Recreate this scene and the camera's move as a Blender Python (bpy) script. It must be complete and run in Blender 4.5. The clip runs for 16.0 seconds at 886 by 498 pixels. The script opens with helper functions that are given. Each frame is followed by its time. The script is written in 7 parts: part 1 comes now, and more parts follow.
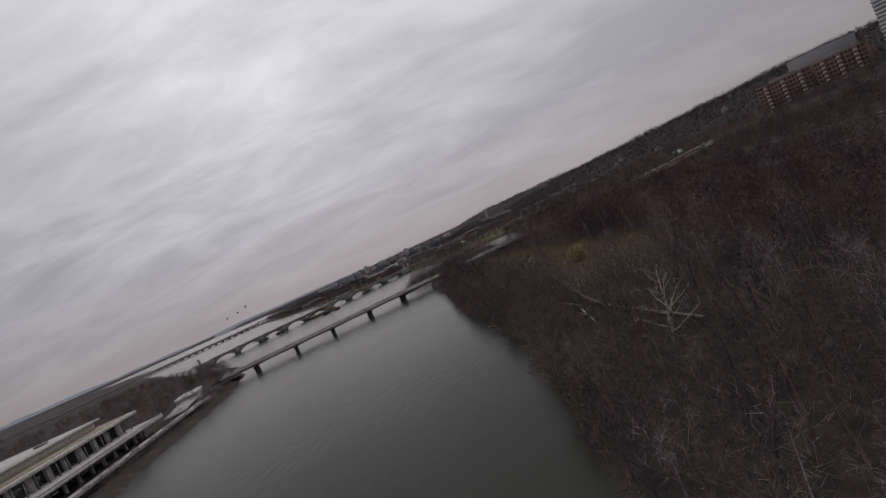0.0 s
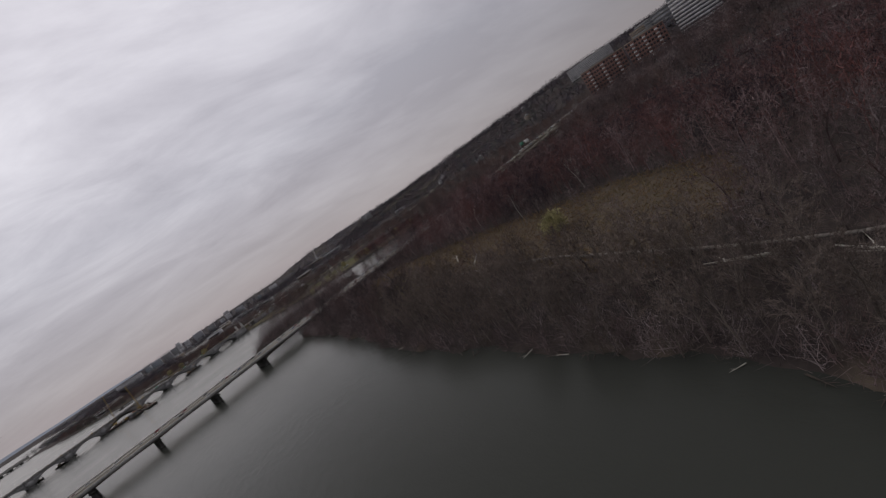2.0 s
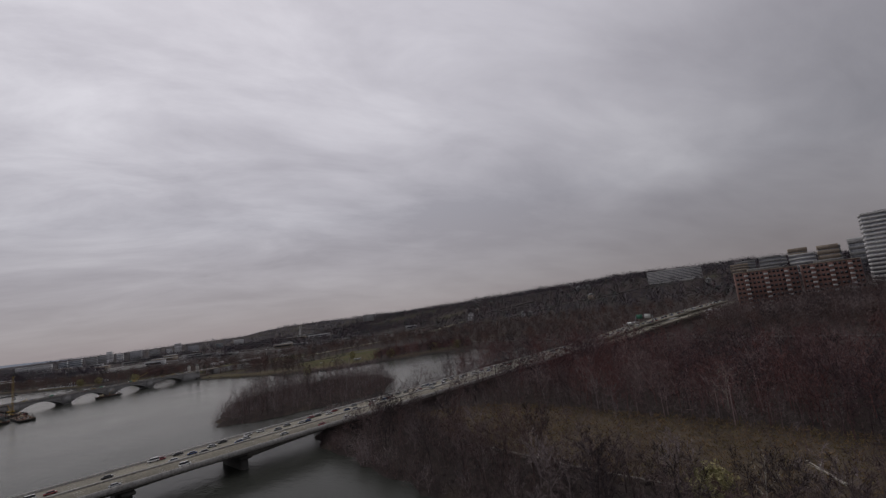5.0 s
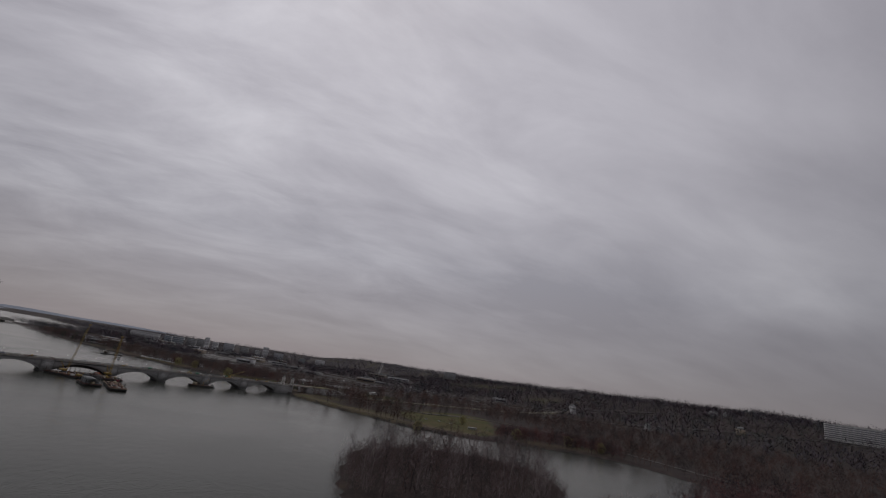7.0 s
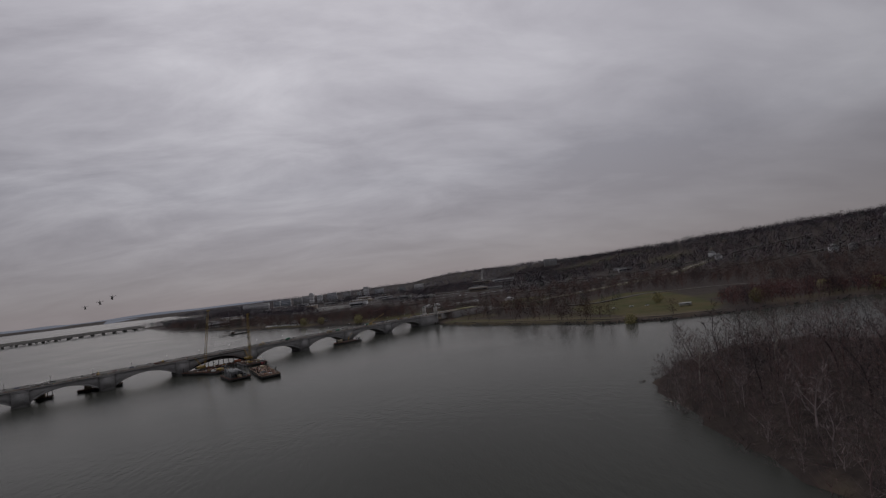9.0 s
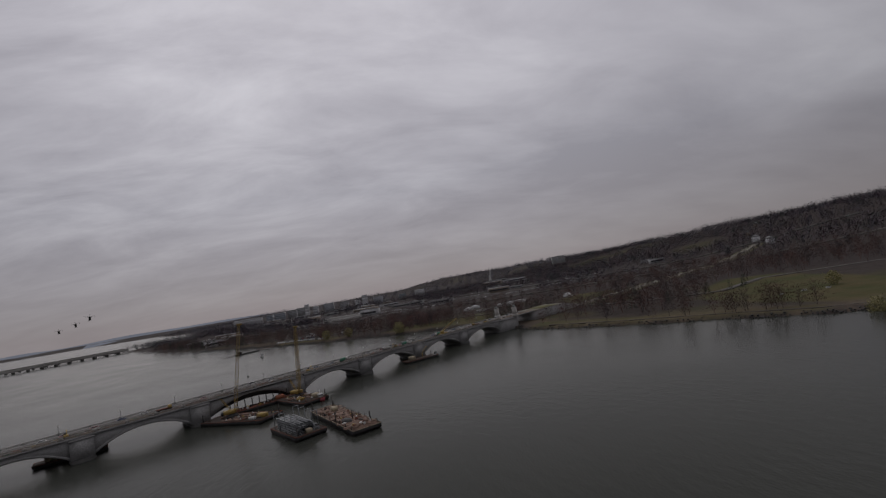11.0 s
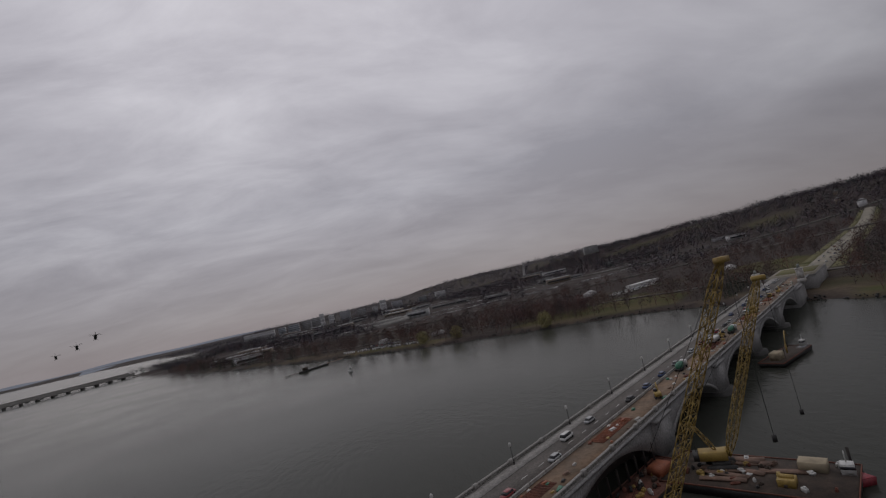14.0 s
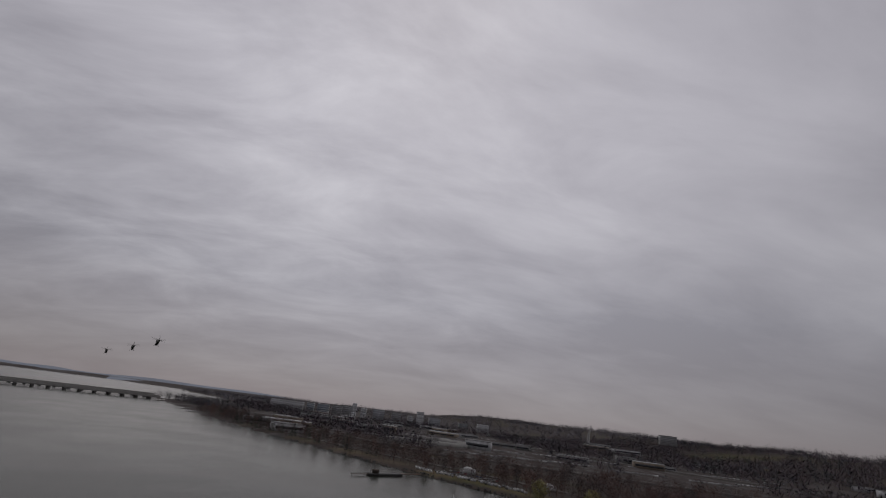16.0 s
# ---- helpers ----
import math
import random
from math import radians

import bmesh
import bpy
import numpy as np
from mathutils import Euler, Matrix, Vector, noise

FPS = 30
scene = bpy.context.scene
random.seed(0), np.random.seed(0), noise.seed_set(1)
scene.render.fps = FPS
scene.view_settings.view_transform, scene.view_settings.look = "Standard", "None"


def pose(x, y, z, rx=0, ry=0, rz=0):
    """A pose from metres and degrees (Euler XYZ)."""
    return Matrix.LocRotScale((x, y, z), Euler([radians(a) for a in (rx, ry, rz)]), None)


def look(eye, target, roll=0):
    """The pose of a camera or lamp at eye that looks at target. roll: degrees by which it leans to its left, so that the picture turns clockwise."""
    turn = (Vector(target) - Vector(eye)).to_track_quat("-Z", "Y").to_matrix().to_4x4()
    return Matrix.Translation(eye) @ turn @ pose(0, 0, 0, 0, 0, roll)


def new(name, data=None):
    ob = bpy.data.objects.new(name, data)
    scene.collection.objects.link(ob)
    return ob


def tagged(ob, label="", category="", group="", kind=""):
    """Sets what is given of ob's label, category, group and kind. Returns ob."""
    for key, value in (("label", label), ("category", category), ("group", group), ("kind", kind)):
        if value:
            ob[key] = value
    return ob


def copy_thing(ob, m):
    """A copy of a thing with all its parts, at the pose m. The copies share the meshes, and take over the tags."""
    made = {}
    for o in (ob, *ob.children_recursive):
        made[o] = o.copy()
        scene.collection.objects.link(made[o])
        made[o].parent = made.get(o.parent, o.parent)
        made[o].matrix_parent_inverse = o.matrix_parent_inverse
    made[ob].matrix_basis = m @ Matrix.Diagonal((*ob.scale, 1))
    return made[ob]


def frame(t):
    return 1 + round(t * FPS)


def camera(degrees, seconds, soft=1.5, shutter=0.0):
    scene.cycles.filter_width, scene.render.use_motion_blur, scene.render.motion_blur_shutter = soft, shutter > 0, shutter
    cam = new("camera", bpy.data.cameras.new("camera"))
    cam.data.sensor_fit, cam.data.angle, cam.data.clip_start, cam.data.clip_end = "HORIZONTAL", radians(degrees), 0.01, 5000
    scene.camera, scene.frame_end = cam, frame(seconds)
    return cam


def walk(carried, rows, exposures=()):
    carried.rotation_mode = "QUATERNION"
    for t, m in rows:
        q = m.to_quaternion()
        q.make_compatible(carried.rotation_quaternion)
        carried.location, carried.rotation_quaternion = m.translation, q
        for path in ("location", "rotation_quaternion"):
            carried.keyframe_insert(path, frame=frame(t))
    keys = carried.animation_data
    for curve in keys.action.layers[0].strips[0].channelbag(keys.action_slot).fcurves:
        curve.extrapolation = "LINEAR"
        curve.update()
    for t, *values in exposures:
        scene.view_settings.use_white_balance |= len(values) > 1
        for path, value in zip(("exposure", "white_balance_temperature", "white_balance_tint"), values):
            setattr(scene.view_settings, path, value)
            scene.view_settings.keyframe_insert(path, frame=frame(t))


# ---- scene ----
cam = camera(88.0, 16.0, soft=1.25)
PATH = [
    (0, (5.07, -28.18, 25.54), (5.32, -8.19, 24.93), -23.95),
    (0.5, (0.27, -12.84, 25.55), (3.23, 6.91, 24.41), -26.15),
    (1, (-4.43, 2.41, 25.50), (0.51, 21.72, 23.89), -30.63),
    (1.5, (-8.88, 17.35, 25.40), (-2.78, 36.25, 23.04), -32.58),
    (2, (-12.63, 31.81, 25.34), (-5.24, 50.18, 22.53), -33.41),
    (2.5, (-15.65, 46.21, 25.68), (-6.64, 63.93, 23.42), -27.78),
    (3, (-18.25, 60.35, 26.02), (-7.56, 77.24, 25.24), -18.24),
    (3.5, (-20.64, 74.36, 26.28), (-9.35, 90.79, 27.84), -8.13),
    (4, (-23.06, 88.51, 26.52), (-12.04, 104.67, 30.69), -3.07),
    (4.5, (-25.60, 103.04, 26.84), (-14.64, 119.45, 30.09), -6.83),
    (5, (-28.32, 117.98, 27.24), (-19.01, 135.47, 29.95), -7.14),
    (7.5, (-49.82, 201.22, 26.40), (-44.74, 219.74, 32.00), 10.75),
    (8, (-55.93, 219.18, 26.26), (-51.30, 238.09, 30.84), 6.02),
    (8.5, (-62.27, 237.25, 26.03), (-58.27, 256.63, 28.96), 0.26),
    (9, (-68.84, 255.19, 25.68), (-65.81, 274.92, 27.01), -6.90),
    (9.5, (-75.66, 272.89, 25.26), (-73.32, 292.70, 26.70), -9.13),
    (12, (-123.84, 357.32, 26.75), (-119.03, 376.65, 28.48), -9.69),
    (12.5, (-133.17, 373.97, 26.88), (-127.97, 393.17, 28.94), -10.10),
    (13, (-142.42, 390.57, 27.05), (-137.44, 409.88, 28.60), -13.35),
    (13.5, (-151.88, 405.55, 27.19), (-147.57, 425.03, 28.51), -14.04),
    (14, (-161.47, 419.26, 27.19), (-157.46, 438.79, 28.85), -12.97),
    (14.5, (-173.6, 431.2, 27.01), (-169.18, 450.59, 29.10), -9.37),
    (15, (-181.88, 442.50, 26.65), (-177.24, 461.78, 29.26), -10.26),
    (15.5, (-191.35, 455.96, 26.13), (-187.04, 474.94, 30.72), -1.80),
    (16, (-198.61, 470.55, 25.54), (-197.00, 489.26, 32.40), 7.35),
]
EXPOSURES = [(0, 0.0), (2.0, 0.04), (3.5, 0.0), (4.5, -0.12), (5.5, -0.2), (7.5, -0.45), (9.5, -0.45), (12, -0.37), (15, -0.4), (16, -0.46)]
walk(cam, [(t, look(eye, target, roll)) for t, eye, target, roll in PATH], exposures=EXPOSURES)


# ---- light ----
SUN_AZ, SUN_EL = radians(0), radians(50)
world = bpy.data.worlds.new("overcast_sky")
scene.world = world
world.use_nodes = True


def link(nt, a, b):
    nt.links.new(a, b)


def build_sky(nt):
    nodes = nt.nodes
    nodes.clear()
    out = nodes.new("ShaderNodeOutputWorld")
    bg = nodes.new("ShaderNodeBackground")
    co = nodes.new("ShaderNodeTexCoord")
    sep = nodes.new("ShaderNodeSeparateXYZ")
    link(nt, co.outputs["Generated"], sep.inputs[0])
    up = nodes.new("ShaderNodeMath")
    up.operation = "MAXIMUM"
    up.inputs[1].default_value = 0.0
    link(nt, sep.outputs["Z"], up.inputs[0])
    den = nodes.new("ShaderNodeMath")
    den.operation = "ADD"
    den.inputs[1].default_value = 0.26
    link(nt, up.outputs[0], den.inputs[0])
    plan = []
    for axis in ("X", "Y"):
        d = nodes.new("ShaderNodeMath")
        d.operation = "DIVIDE"
        link(nt, sep.outputs[axis], d.inputs[0])
        link(nt, den.outputs[0], d.inputs[1])
        plan.append(d)
    com = nodes.new("ShaderNodeCombineXYZ")
    link(nt, plan[0].outputs[0], com.inputs[0])
    link(nt, plan[1].outputs[0], com.inputs[1])
    # broad cloud banks, with billows and thin streaks in them
    fields = []
    for scale, detail, rough, stretch, turn in ((0.85, 4, 0.5, (0.7, 1.0, 1.0), -12), (2.6, 9, 0.6, (0.6, 1.15, 1.0), 18)):
        mapn = nodes.new("ShaderNodeMapping")
        mapn.inputs["Rotation"].default_value = (0, 0, radians(turn))
        mapn.inputs["Scale"].default_value = stretch
        link(nt, com.outputs[0], mapn.inputs[0])
        n = nodes.new("ShaderNodeTexNoise")
        n.inputs["Scale"].default_value, n.inputs["Detail"].default_value = scale, detail
        n.inputs["Roughness"].default_value, n.inputs["Distortion"].default_value = rough, 0.35
        link(nt, mapn.outputs[0], n.inputs["Vector"])
        fields.append(n)
    # the cover is broken in the west and a smooth sheet in the east
    calm = nodes.new("ShaderNodeMapRange")
    calm.inputs["From Min"].default_value, calm.inputs["From Max"].default_value = -0.45, 0.7
    calm.inputs["To Min"].default_value, calm.inputs["To Max"].default_value = 0.66, 0.25
    link(nt, sep.outputs["X"], calm.inputs["Value"])
    both = nodes.new("ShaderNodeMixRGB")
    link(nt, calm.outputs[0], both.inputs[0])
    link(nt, fields[0].outputs["Fac"], both.inputs[1])
    link(nt, fields[1].outputs["Fac"], both.inputs[2])
    ramp = nodes.new("ShaderNodeValToRGB")
    el = ramp.color_ramp.elements
    el[0].position, el[0].color = 0.385, (0.315, 0.303, 0.336, 1)
    el[1].position, el[1].color = 0.615, (0.52, 0.507, 0.545, 1)
    mid = el.new(0.5)
    mid.color = (0.412, 0.399, 0.436, 1)
    link(nt, both.outputs[0], ramp.inputs[0])
    # warm, paler band low over the horizon
    low = nodes.new("ShaderNodeMapRange")
    low.inputs["From Min"].default_value = 0.0
    low.inputs["From Max"].default_value = 0.22
    low.inputs["To Min"].default_value = 0.8
    low.inputs["To Max"].default_value = 0.0
    link(nt, up.outputs[0], low.inputs["Value"])
    mix = nodes.new("ShaderNodeMixRGB")
    mix.inputs[2].default_value = (0.348, 0.304, 0.318, 1)
    link(nt, low.outputs[0], mix.inputs[0])
    link(nt, ramp.outputs[0], mix.inputs[1])
    # the cloud is thinner and brighter about the hidden sun
    dot = nodes.new("ShaderNodeVectorMath")
    dot.operation = "DOT_PRODUCT"
    dot.inputs[1].default_value = (math.sin(SUN_AZ) * math.cos(SUN_EL), math.cos(SUN_AZ) * math.cos(SUN_EL), math.sin(SUN_EL))
    link(nt, co.outputs["Generated"], dot.inputs[0])
    glow = nodes.new("ShaderNodeMapRange")
    glow.interpolation_type = "SMOOTHSTEP"
    glow.inputs["From Min"].default_value, glow.inputs["From Max"].default_value = 0.25, 1.0
    glow.inputs["To Min"].default_value, glow.inputs["To Max"].default_value = 0.66, 1.3
    link(nt, dot.outputs["Value"], glow.inputs["Value"])
    # the cover is thicker seen slantwise, low down, than overhead
    high = nodes.new("ShaderNodeMapRange")
    high.inputs["From Min"].default_value, high.inputs["From Max"].default_value = 0.05, 0.55
    high.inputs["To Min"].default_value, high.inputs["To Max"].default_value = 0.9, 1.17
    link(nt, up.outputs[0], high.inputs["Value"])
    thin = nodes.new("ShaderNodeMath")
    thin.operation = "MULTIPLY"
    link(nt, glow.outputs[0], thin.inputs[0])
    link(nt, high.outputs[0], thin.inputs[1])
    lit = nodes.new("ShaderNodeVectorMath")
    lit.operation = "SCALE"
    link(nt, mix.outputs[0], lit.inputs[0])
    link(nt, thin.outputs[0], lit.inputs["Scale"])
    sky = nodes.new("ShaderNodeTexSky")
    sky.sky_type = "NISHITA"
    sky.sun_disc = False
    sky.sun_elevation = SUN_EL
    sky.sun_rotation = SUN_AZ
    dim = nodes.new("ShaderNodeMixRGB")
    dim.blend_type = "MULTIPLY"
    dim.inputs[0].default_value = 1.0
    dim.inputs[2].default_value = (0.06, 0.06, 0.06, 1)
    link(nt, sky.outputs[0], dim.inputs[1])
    veil = nodes.new("ShaderNodeMixRGB")
    veil.inputs[0].default_value = 0.93
    link(nt, dim.outputs[0], veil.inputs[1])
    link(nt, lit.outputs[0], veil.inputs[2])
    link(nt, veil.outputs[0], bg.inputs["Color"])
    bg.inputs["Strength"].default_value = 1.09
    link(nt, bg.outputs[0], out.inputs[0])


build_sky(world.node_tree)
sun_data = bpy.data.lights.new("sun", "SUN")
sun_data.energy, sun_data.angle, sun_data.color = 0.5, radians(110), (1.0, 0.96, 0.9)
sun = new("sun", sun_data)
sun.matrix_world = Matrix.Translation((0, 0, 300)) @ look((0, 0, 0), (-math.sin(SUN_AZ) * math.cos(SUN_EL), -math.cos(SUN_AZ) * math.cos(SUN_EL), -math.sin(SUN_EL)))

# ---- materials ----


def material(name, a, b, scale=1.0, rough=0.8, bump=0.3, metal=0.0, fine=9.0, stain=0.35, dist=0.05, rand=0.0, island=0.0, coat=0.0):
    """Two-scale mottled surface: a and b mix by a broad noise, a fine grain darkens and lifts it."""
    m = bpy.data.materials.new(name)
    m.use_nodes = True
    nt = m.node_tree
    nodes = nt.nodes
    bsdf = nodes["Principled BSDF"]
    co = nodes.new("ShaderNodeTexCoord")
    n1 = nodes.new("ShaderNodeTexNoise")
    n1.inputs["Scale"].default_value, n1.inputs["Detail"].default_value = scale, 5
    n2 = nodes.new("ShaderNodeTexNoise")
    n2.inputs["Scale"].default_value, n2.inputs["Detail"].default_value = scale * fine, 3
    for n in (n1, n2):
        link(nt, co.outputs["Object"], n.inputs["Vector"])
    r1 = nodes.new("ShaderNodeMapRange")
    r1.inputs["From Min"].default_value, r1.inputs["From Max"].default_value = 0.32, 0.68
    link(nt, n1.outputs["Fac"], r1.inputs["Value"])
    mix = nodes.new("ShaderNodeMixRGB")
    mix.inputs[1].default_value, mix.inputs[2].default_value = (*a, 1), (*b, 1)
    link(nt, r1.outputs[0], mix.inputs[0])
    last = mix.outputs[0]
    r2 = nodes.new("ShaderNodeMapRange")
    r2.inputs["From Min"].default_value, r2.inputs["From Max"].default_value = 0.3, 0.7
    r2.inputs["To Min"].default_value, r2.inputs["To Max"].default_value = 1 - stain, 1 + stain * 0.5
    link(nt, n2.outputs["Fac"], r2.inputs["Value"])
    mul = nodes.new("ShaderNodeVectorMath")
    mul.operation = "SCALE"
    link(nt, last, mul.inputs[0])
    link(nt, r2.outputs[0], mul.inputs["Scale"])
    last = mul.outputs[0]
    for amount, kind, socket in ((rand, "ShaderNodeObjectInfo", "Random"), (island, "ShaderNodeNewGeometry", "Random Per Island")):
        if amount:
            info = nodes.new(kind)
            r3 = nodes.new("ShaderNodeMapRange")
            r3.inputs["To Min"].default_value, r3.inputs["To Max"].default_value = 1 - amount, 1 + amount
            link(nt, info.outputs[socket], r3.inputs["Value"])
            v = nodes.new("ShaderNodeVectorMath")
            v.operation = "SCALE"
            link(nt, last, v.inputs[0])
            link(nt, r3.outputs[0], v.inputs["Scale"])
            last = v.outputs[0]
    link(nt, last, bsdf.inputs["Base Color"])
    bsdf.inputs["Roughness"].default_value = rough
    bsdf.inputs["Metallic"].default_value = metal
    bsdf.inputs["Coat Weight"].default_value = coat
    if bump:
        bp = nodes.new("ShaderNodeBump")
        bp.inputs["Strength"].default_value, bp.inputs["Distance"].default_value = bump, dist
        link(nt, n2.outputs["Fac"], bp.inputs["Height"])
        link(nt, bp.outputs[0], bsdf.inputs["Normal"])
    return m


def glass_material(name, colour, rough=0.08):
    m = material(name, colour, tuple(c * 1.4 for c in colour), 0.4, rough, 0.0, stain=0.2)
    m.node_tree.nodes["Principled BSDF"].inputs["Specular IOR Level"].default_value = 0.7
    return m


M = {
    "granite": material("granite", (0.33, 0.325, 0.32), (0.25, 0.247, 0.243), 0.35, 0.85, 0.25, fine=14),
    "granite_dark": material("granite_wet", (0.06, 0.058, 0.055), (0.035, 0.035, 0.033), 0.6, 0.7, 0.3),
    "concrete": material("concrete", (0.33, 0.32, 0.30), (0.25, 0.24, 0.225), 0.3, 0.88, 0.2, fine=12),
    "concrete_pale": material("concrete_pale", (0.46, 0.445, 0.42), (0.36, 0.35, 0.33), 0.25, 0.88, 0.15, fine=10),
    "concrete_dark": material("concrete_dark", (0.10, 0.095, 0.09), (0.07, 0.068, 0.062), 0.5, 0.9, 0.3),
    "asphalt": material("asphalt", (0.125, 0.112, 0.10), (0.085, 0.077, 0.071), 0.15, 0.9, 0.2, fine=25),
    "girder_grey": material("girder_grey", (0.17, 0.16, 0.145), (0.12, 0.113, 0.103), 0.3, 0.88, 0.2, fine=12),
    "deck_worn": material("deck_worn", (0.30, 0.275, 0.215), (0.22, 0.202, 0.16), 0.12, 0.9, 0.2, fine=20),
    "torn_deck": material("torn_deck", (0.25, 0.165, 0.105), (0.125, 0.095, 0.07), 0.25, 0.92, 0.5, fine=8),
    "rust_sheet": material("rust_sheet", (0.20, 0.07, 0.045), (0.11, 0.05, 0.035), 0.5, 0.85, 0.3),
    "steel_dark": material("steel_dark", (0.055, 0.052, 0.05), (0.03, 0.03, 0.03), 0.7, 0.6, 0.3, metal=0.3),
    "steel_grey": material("steel_grey", (0.26, 0.27, 0.275), (0.17, 0.175, 0.18), 0.8, 0.5, 0.2, metal=0.5, rand=0.15),
    "crane_yellow": material("crane_yellow", (0.40, 0.28, 0.075), (0.30, 0.20, 0.06), 0.9, 0.5, 0.1, stain=0.3),
    "timber_deck": material("timber_deck", (0.27, 0.17, 0.125), (0.13, 0.09, 0.07), 0.4, 0.9, 0.4, fine=7, rand=0.25),
    "timber_dark": material("timber_dark", (0.09, 0.065, 0.05), (0.05, 0.04, 0.033), 0.9, 0.9, 0.4),
    "board_grey": material("board_grey", (0.19, 0.165, 0.14), (0.13, 0.115, 0.10), 0.8, 0.9, 0.2, rand=0.25),
    "pile": material("pile", (0.03, 0.028, 0.026), (0.05, 0.04, 0.035), 1.5, 0.85, 0.3),
    "white_paint": material("white_paint", (0.62, 0.62, 0.60), (0.52, 0.52, 0.50), 0.8, 0.5, 0.05, stain=0.2),
    "red_paint": material("red_paint", (0.32, 0.035, 0.05), (0.22, 0.03, 0.04), 0.9, 0.45, 0.05),
    "orange_paint": material("orange_paint", (0.33, 0.10, 0.045), (0.24, 0.08, 0.04), 0.9, 0.6, 0.1),
    "green_paint": material("green_paint", (0.05, 0.20, 0.12), (0.04, 0.13, 0.09), 0.9, 0.5, 0.1),
    "sandstone": material("marble_wall", (0.55, 0.53, 0.50), (0.44, 0.425, 0.40), 0.15, 0.7, 0.08, fine=10),
    "roof_tan": material("roof_tan", (0.40, 0.34, 0.235), (0.31, 0.26, 0.19), 0.1, 0.9, 0.2),
    "glass_dark": glass_material("glass_dark", (0.02, 0.022, 0.026)),
    "glass_blue": glass_material("glass_blue", (0.10, 0.14, 0.17), 0.22),
    "glass_office": glass_material("glass_office", (0.15, 0.155, 0.17), 0.2),
    # far window glass, paled in its colour as distance haze
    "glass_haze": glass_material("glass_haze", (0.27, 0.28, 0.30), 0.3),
    "band_white": material("band_white", (0.58, 0.57, 0.56), (0.48, 0.475, 0.47), 0.2, 0.75, 0.05),
    "band_grey": material("band_grey", (0.30, 0.295, 0.29), (0.23, 0.23, 0.225), 0.2, 0.8, 0.05),
    "brick_red": material("brick_red", (0.2, 0.105, 0.085), (0.155, 0.082, 0.068), 0.3, 0.9, 0.15, fine=14),
    "brick_tan": material("brick_tan", (0.32, 0.26, 0.20), (0.24, 0.20, 0.16), 0.3, 0.9, 0.15, rand=0.25),
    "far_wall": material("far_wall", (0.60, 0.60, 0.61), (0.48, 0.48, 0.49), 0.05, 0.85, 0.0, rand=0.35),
    "roof_grey": material("roof_grey", (0.30, 0.30, 0.30), (0.22, 0.22, 0.22), 0.1, 0.85, 0.1),
    "roof_white": material("roof_white", (0.70, 0.70, 0.69), (0.58, 0.58, 0.575), 0.1, 0.7, 0.05),
    "bark": material("bark", (0.20, 0.168, 0.14), (0.12, 0.10, 0.085), 1.2, 0.95, 0.4, rand=0.3),
    "bark_pale": material("bark_pale", (0.50, 0.47, 0.41), (0.34, 0.31, 0.26), 1.0, 0.85, 0.2),
    "twig": material("twig", (0.18, 0.14, 0.117), (0.12, 0.094, 0.08), 0.6, 0.95, 0.0, rand=0.35),
    "twig_mix": material("twig_mix", (0.098, 0.07, 0.055), (0.062, 0.046, 0.039), 0.035, 0.95, 0.0, island=0.3),
    "twig_red": material("twig_red", (0.115, 0.066, 0.052), (0.066, 0.047, 0.04), 0.05, 0.95, 0.0, island=0.3),
    "twig_far": material("twig_far", (0.075, 0.062, 0.055), (0.042, 0.037, 0.035), 0.01, 0.95, 0.0, island=0.35),
    "willow": material("willow", (0.38, 0.34, 0.16), (0.28, 0.26, 0.125), 0.5, 0.9, 0.0, island=0.3),
    "needle": material("needle", (0.035, 0.055, 0.032), (0.022, 0.034, 0.022), 0.3, 0.9, 0.0, island=0.4),
    "copper_leaf": material("copper_leaf", (0.17, 0.07, 0.045), (0.10, 0.05, 0.035), 0.2, 0.9, 0.0, island=0.35),
    "dry_lawn": material("dry_lawn", (0.15, 0.14, 0.05), (0.11, 0.105, 0.045), 0.3, 0.95, 0.3),
    "rubber": material("rubber", (0.02, 0.02, 0.02), (0.03, 0.03, 0.03), 2.0, 0.9, 0.1),
    "heli_body": material("heli_body", (0.035, 0.042, 0.035), (0.025, 0.03, 0.026), 0.8, 0.6, 0.05),
    "copper_green": material("statue_stone", (0.30, 0.32, 0.30), (0.22, 0.24, 0.225), 0.5, 0.8, 0.2),
}
# distance haze painted on: blue-grey base colour plus a faint glow
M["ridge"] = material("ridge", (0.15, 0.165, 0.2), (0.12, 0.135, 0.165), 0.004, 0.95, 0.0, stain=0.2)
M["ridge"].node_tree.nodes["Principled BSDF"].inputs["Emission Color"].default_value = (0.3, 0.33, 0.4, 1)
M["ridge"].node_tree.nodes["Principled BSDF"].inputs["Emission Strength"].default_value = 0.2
for n, c in {"car_white": (0.68, 0.68, 0.67), "car_black": (0.018, 0.018, 0.02), "car_grey": (0.16, 0.165, 0.17), "car_silver": (0.42, 0.43, 0.44), "car_red": (0.25, 0.025, 0.03), "car_blue": (0.03, 0.06, 0.16)}.items():
    M[n] = material(n, c, tuple(v * 0.85 for v in c), 0.6, 0.35, 0.0, stain=0.12, coat=0.5)


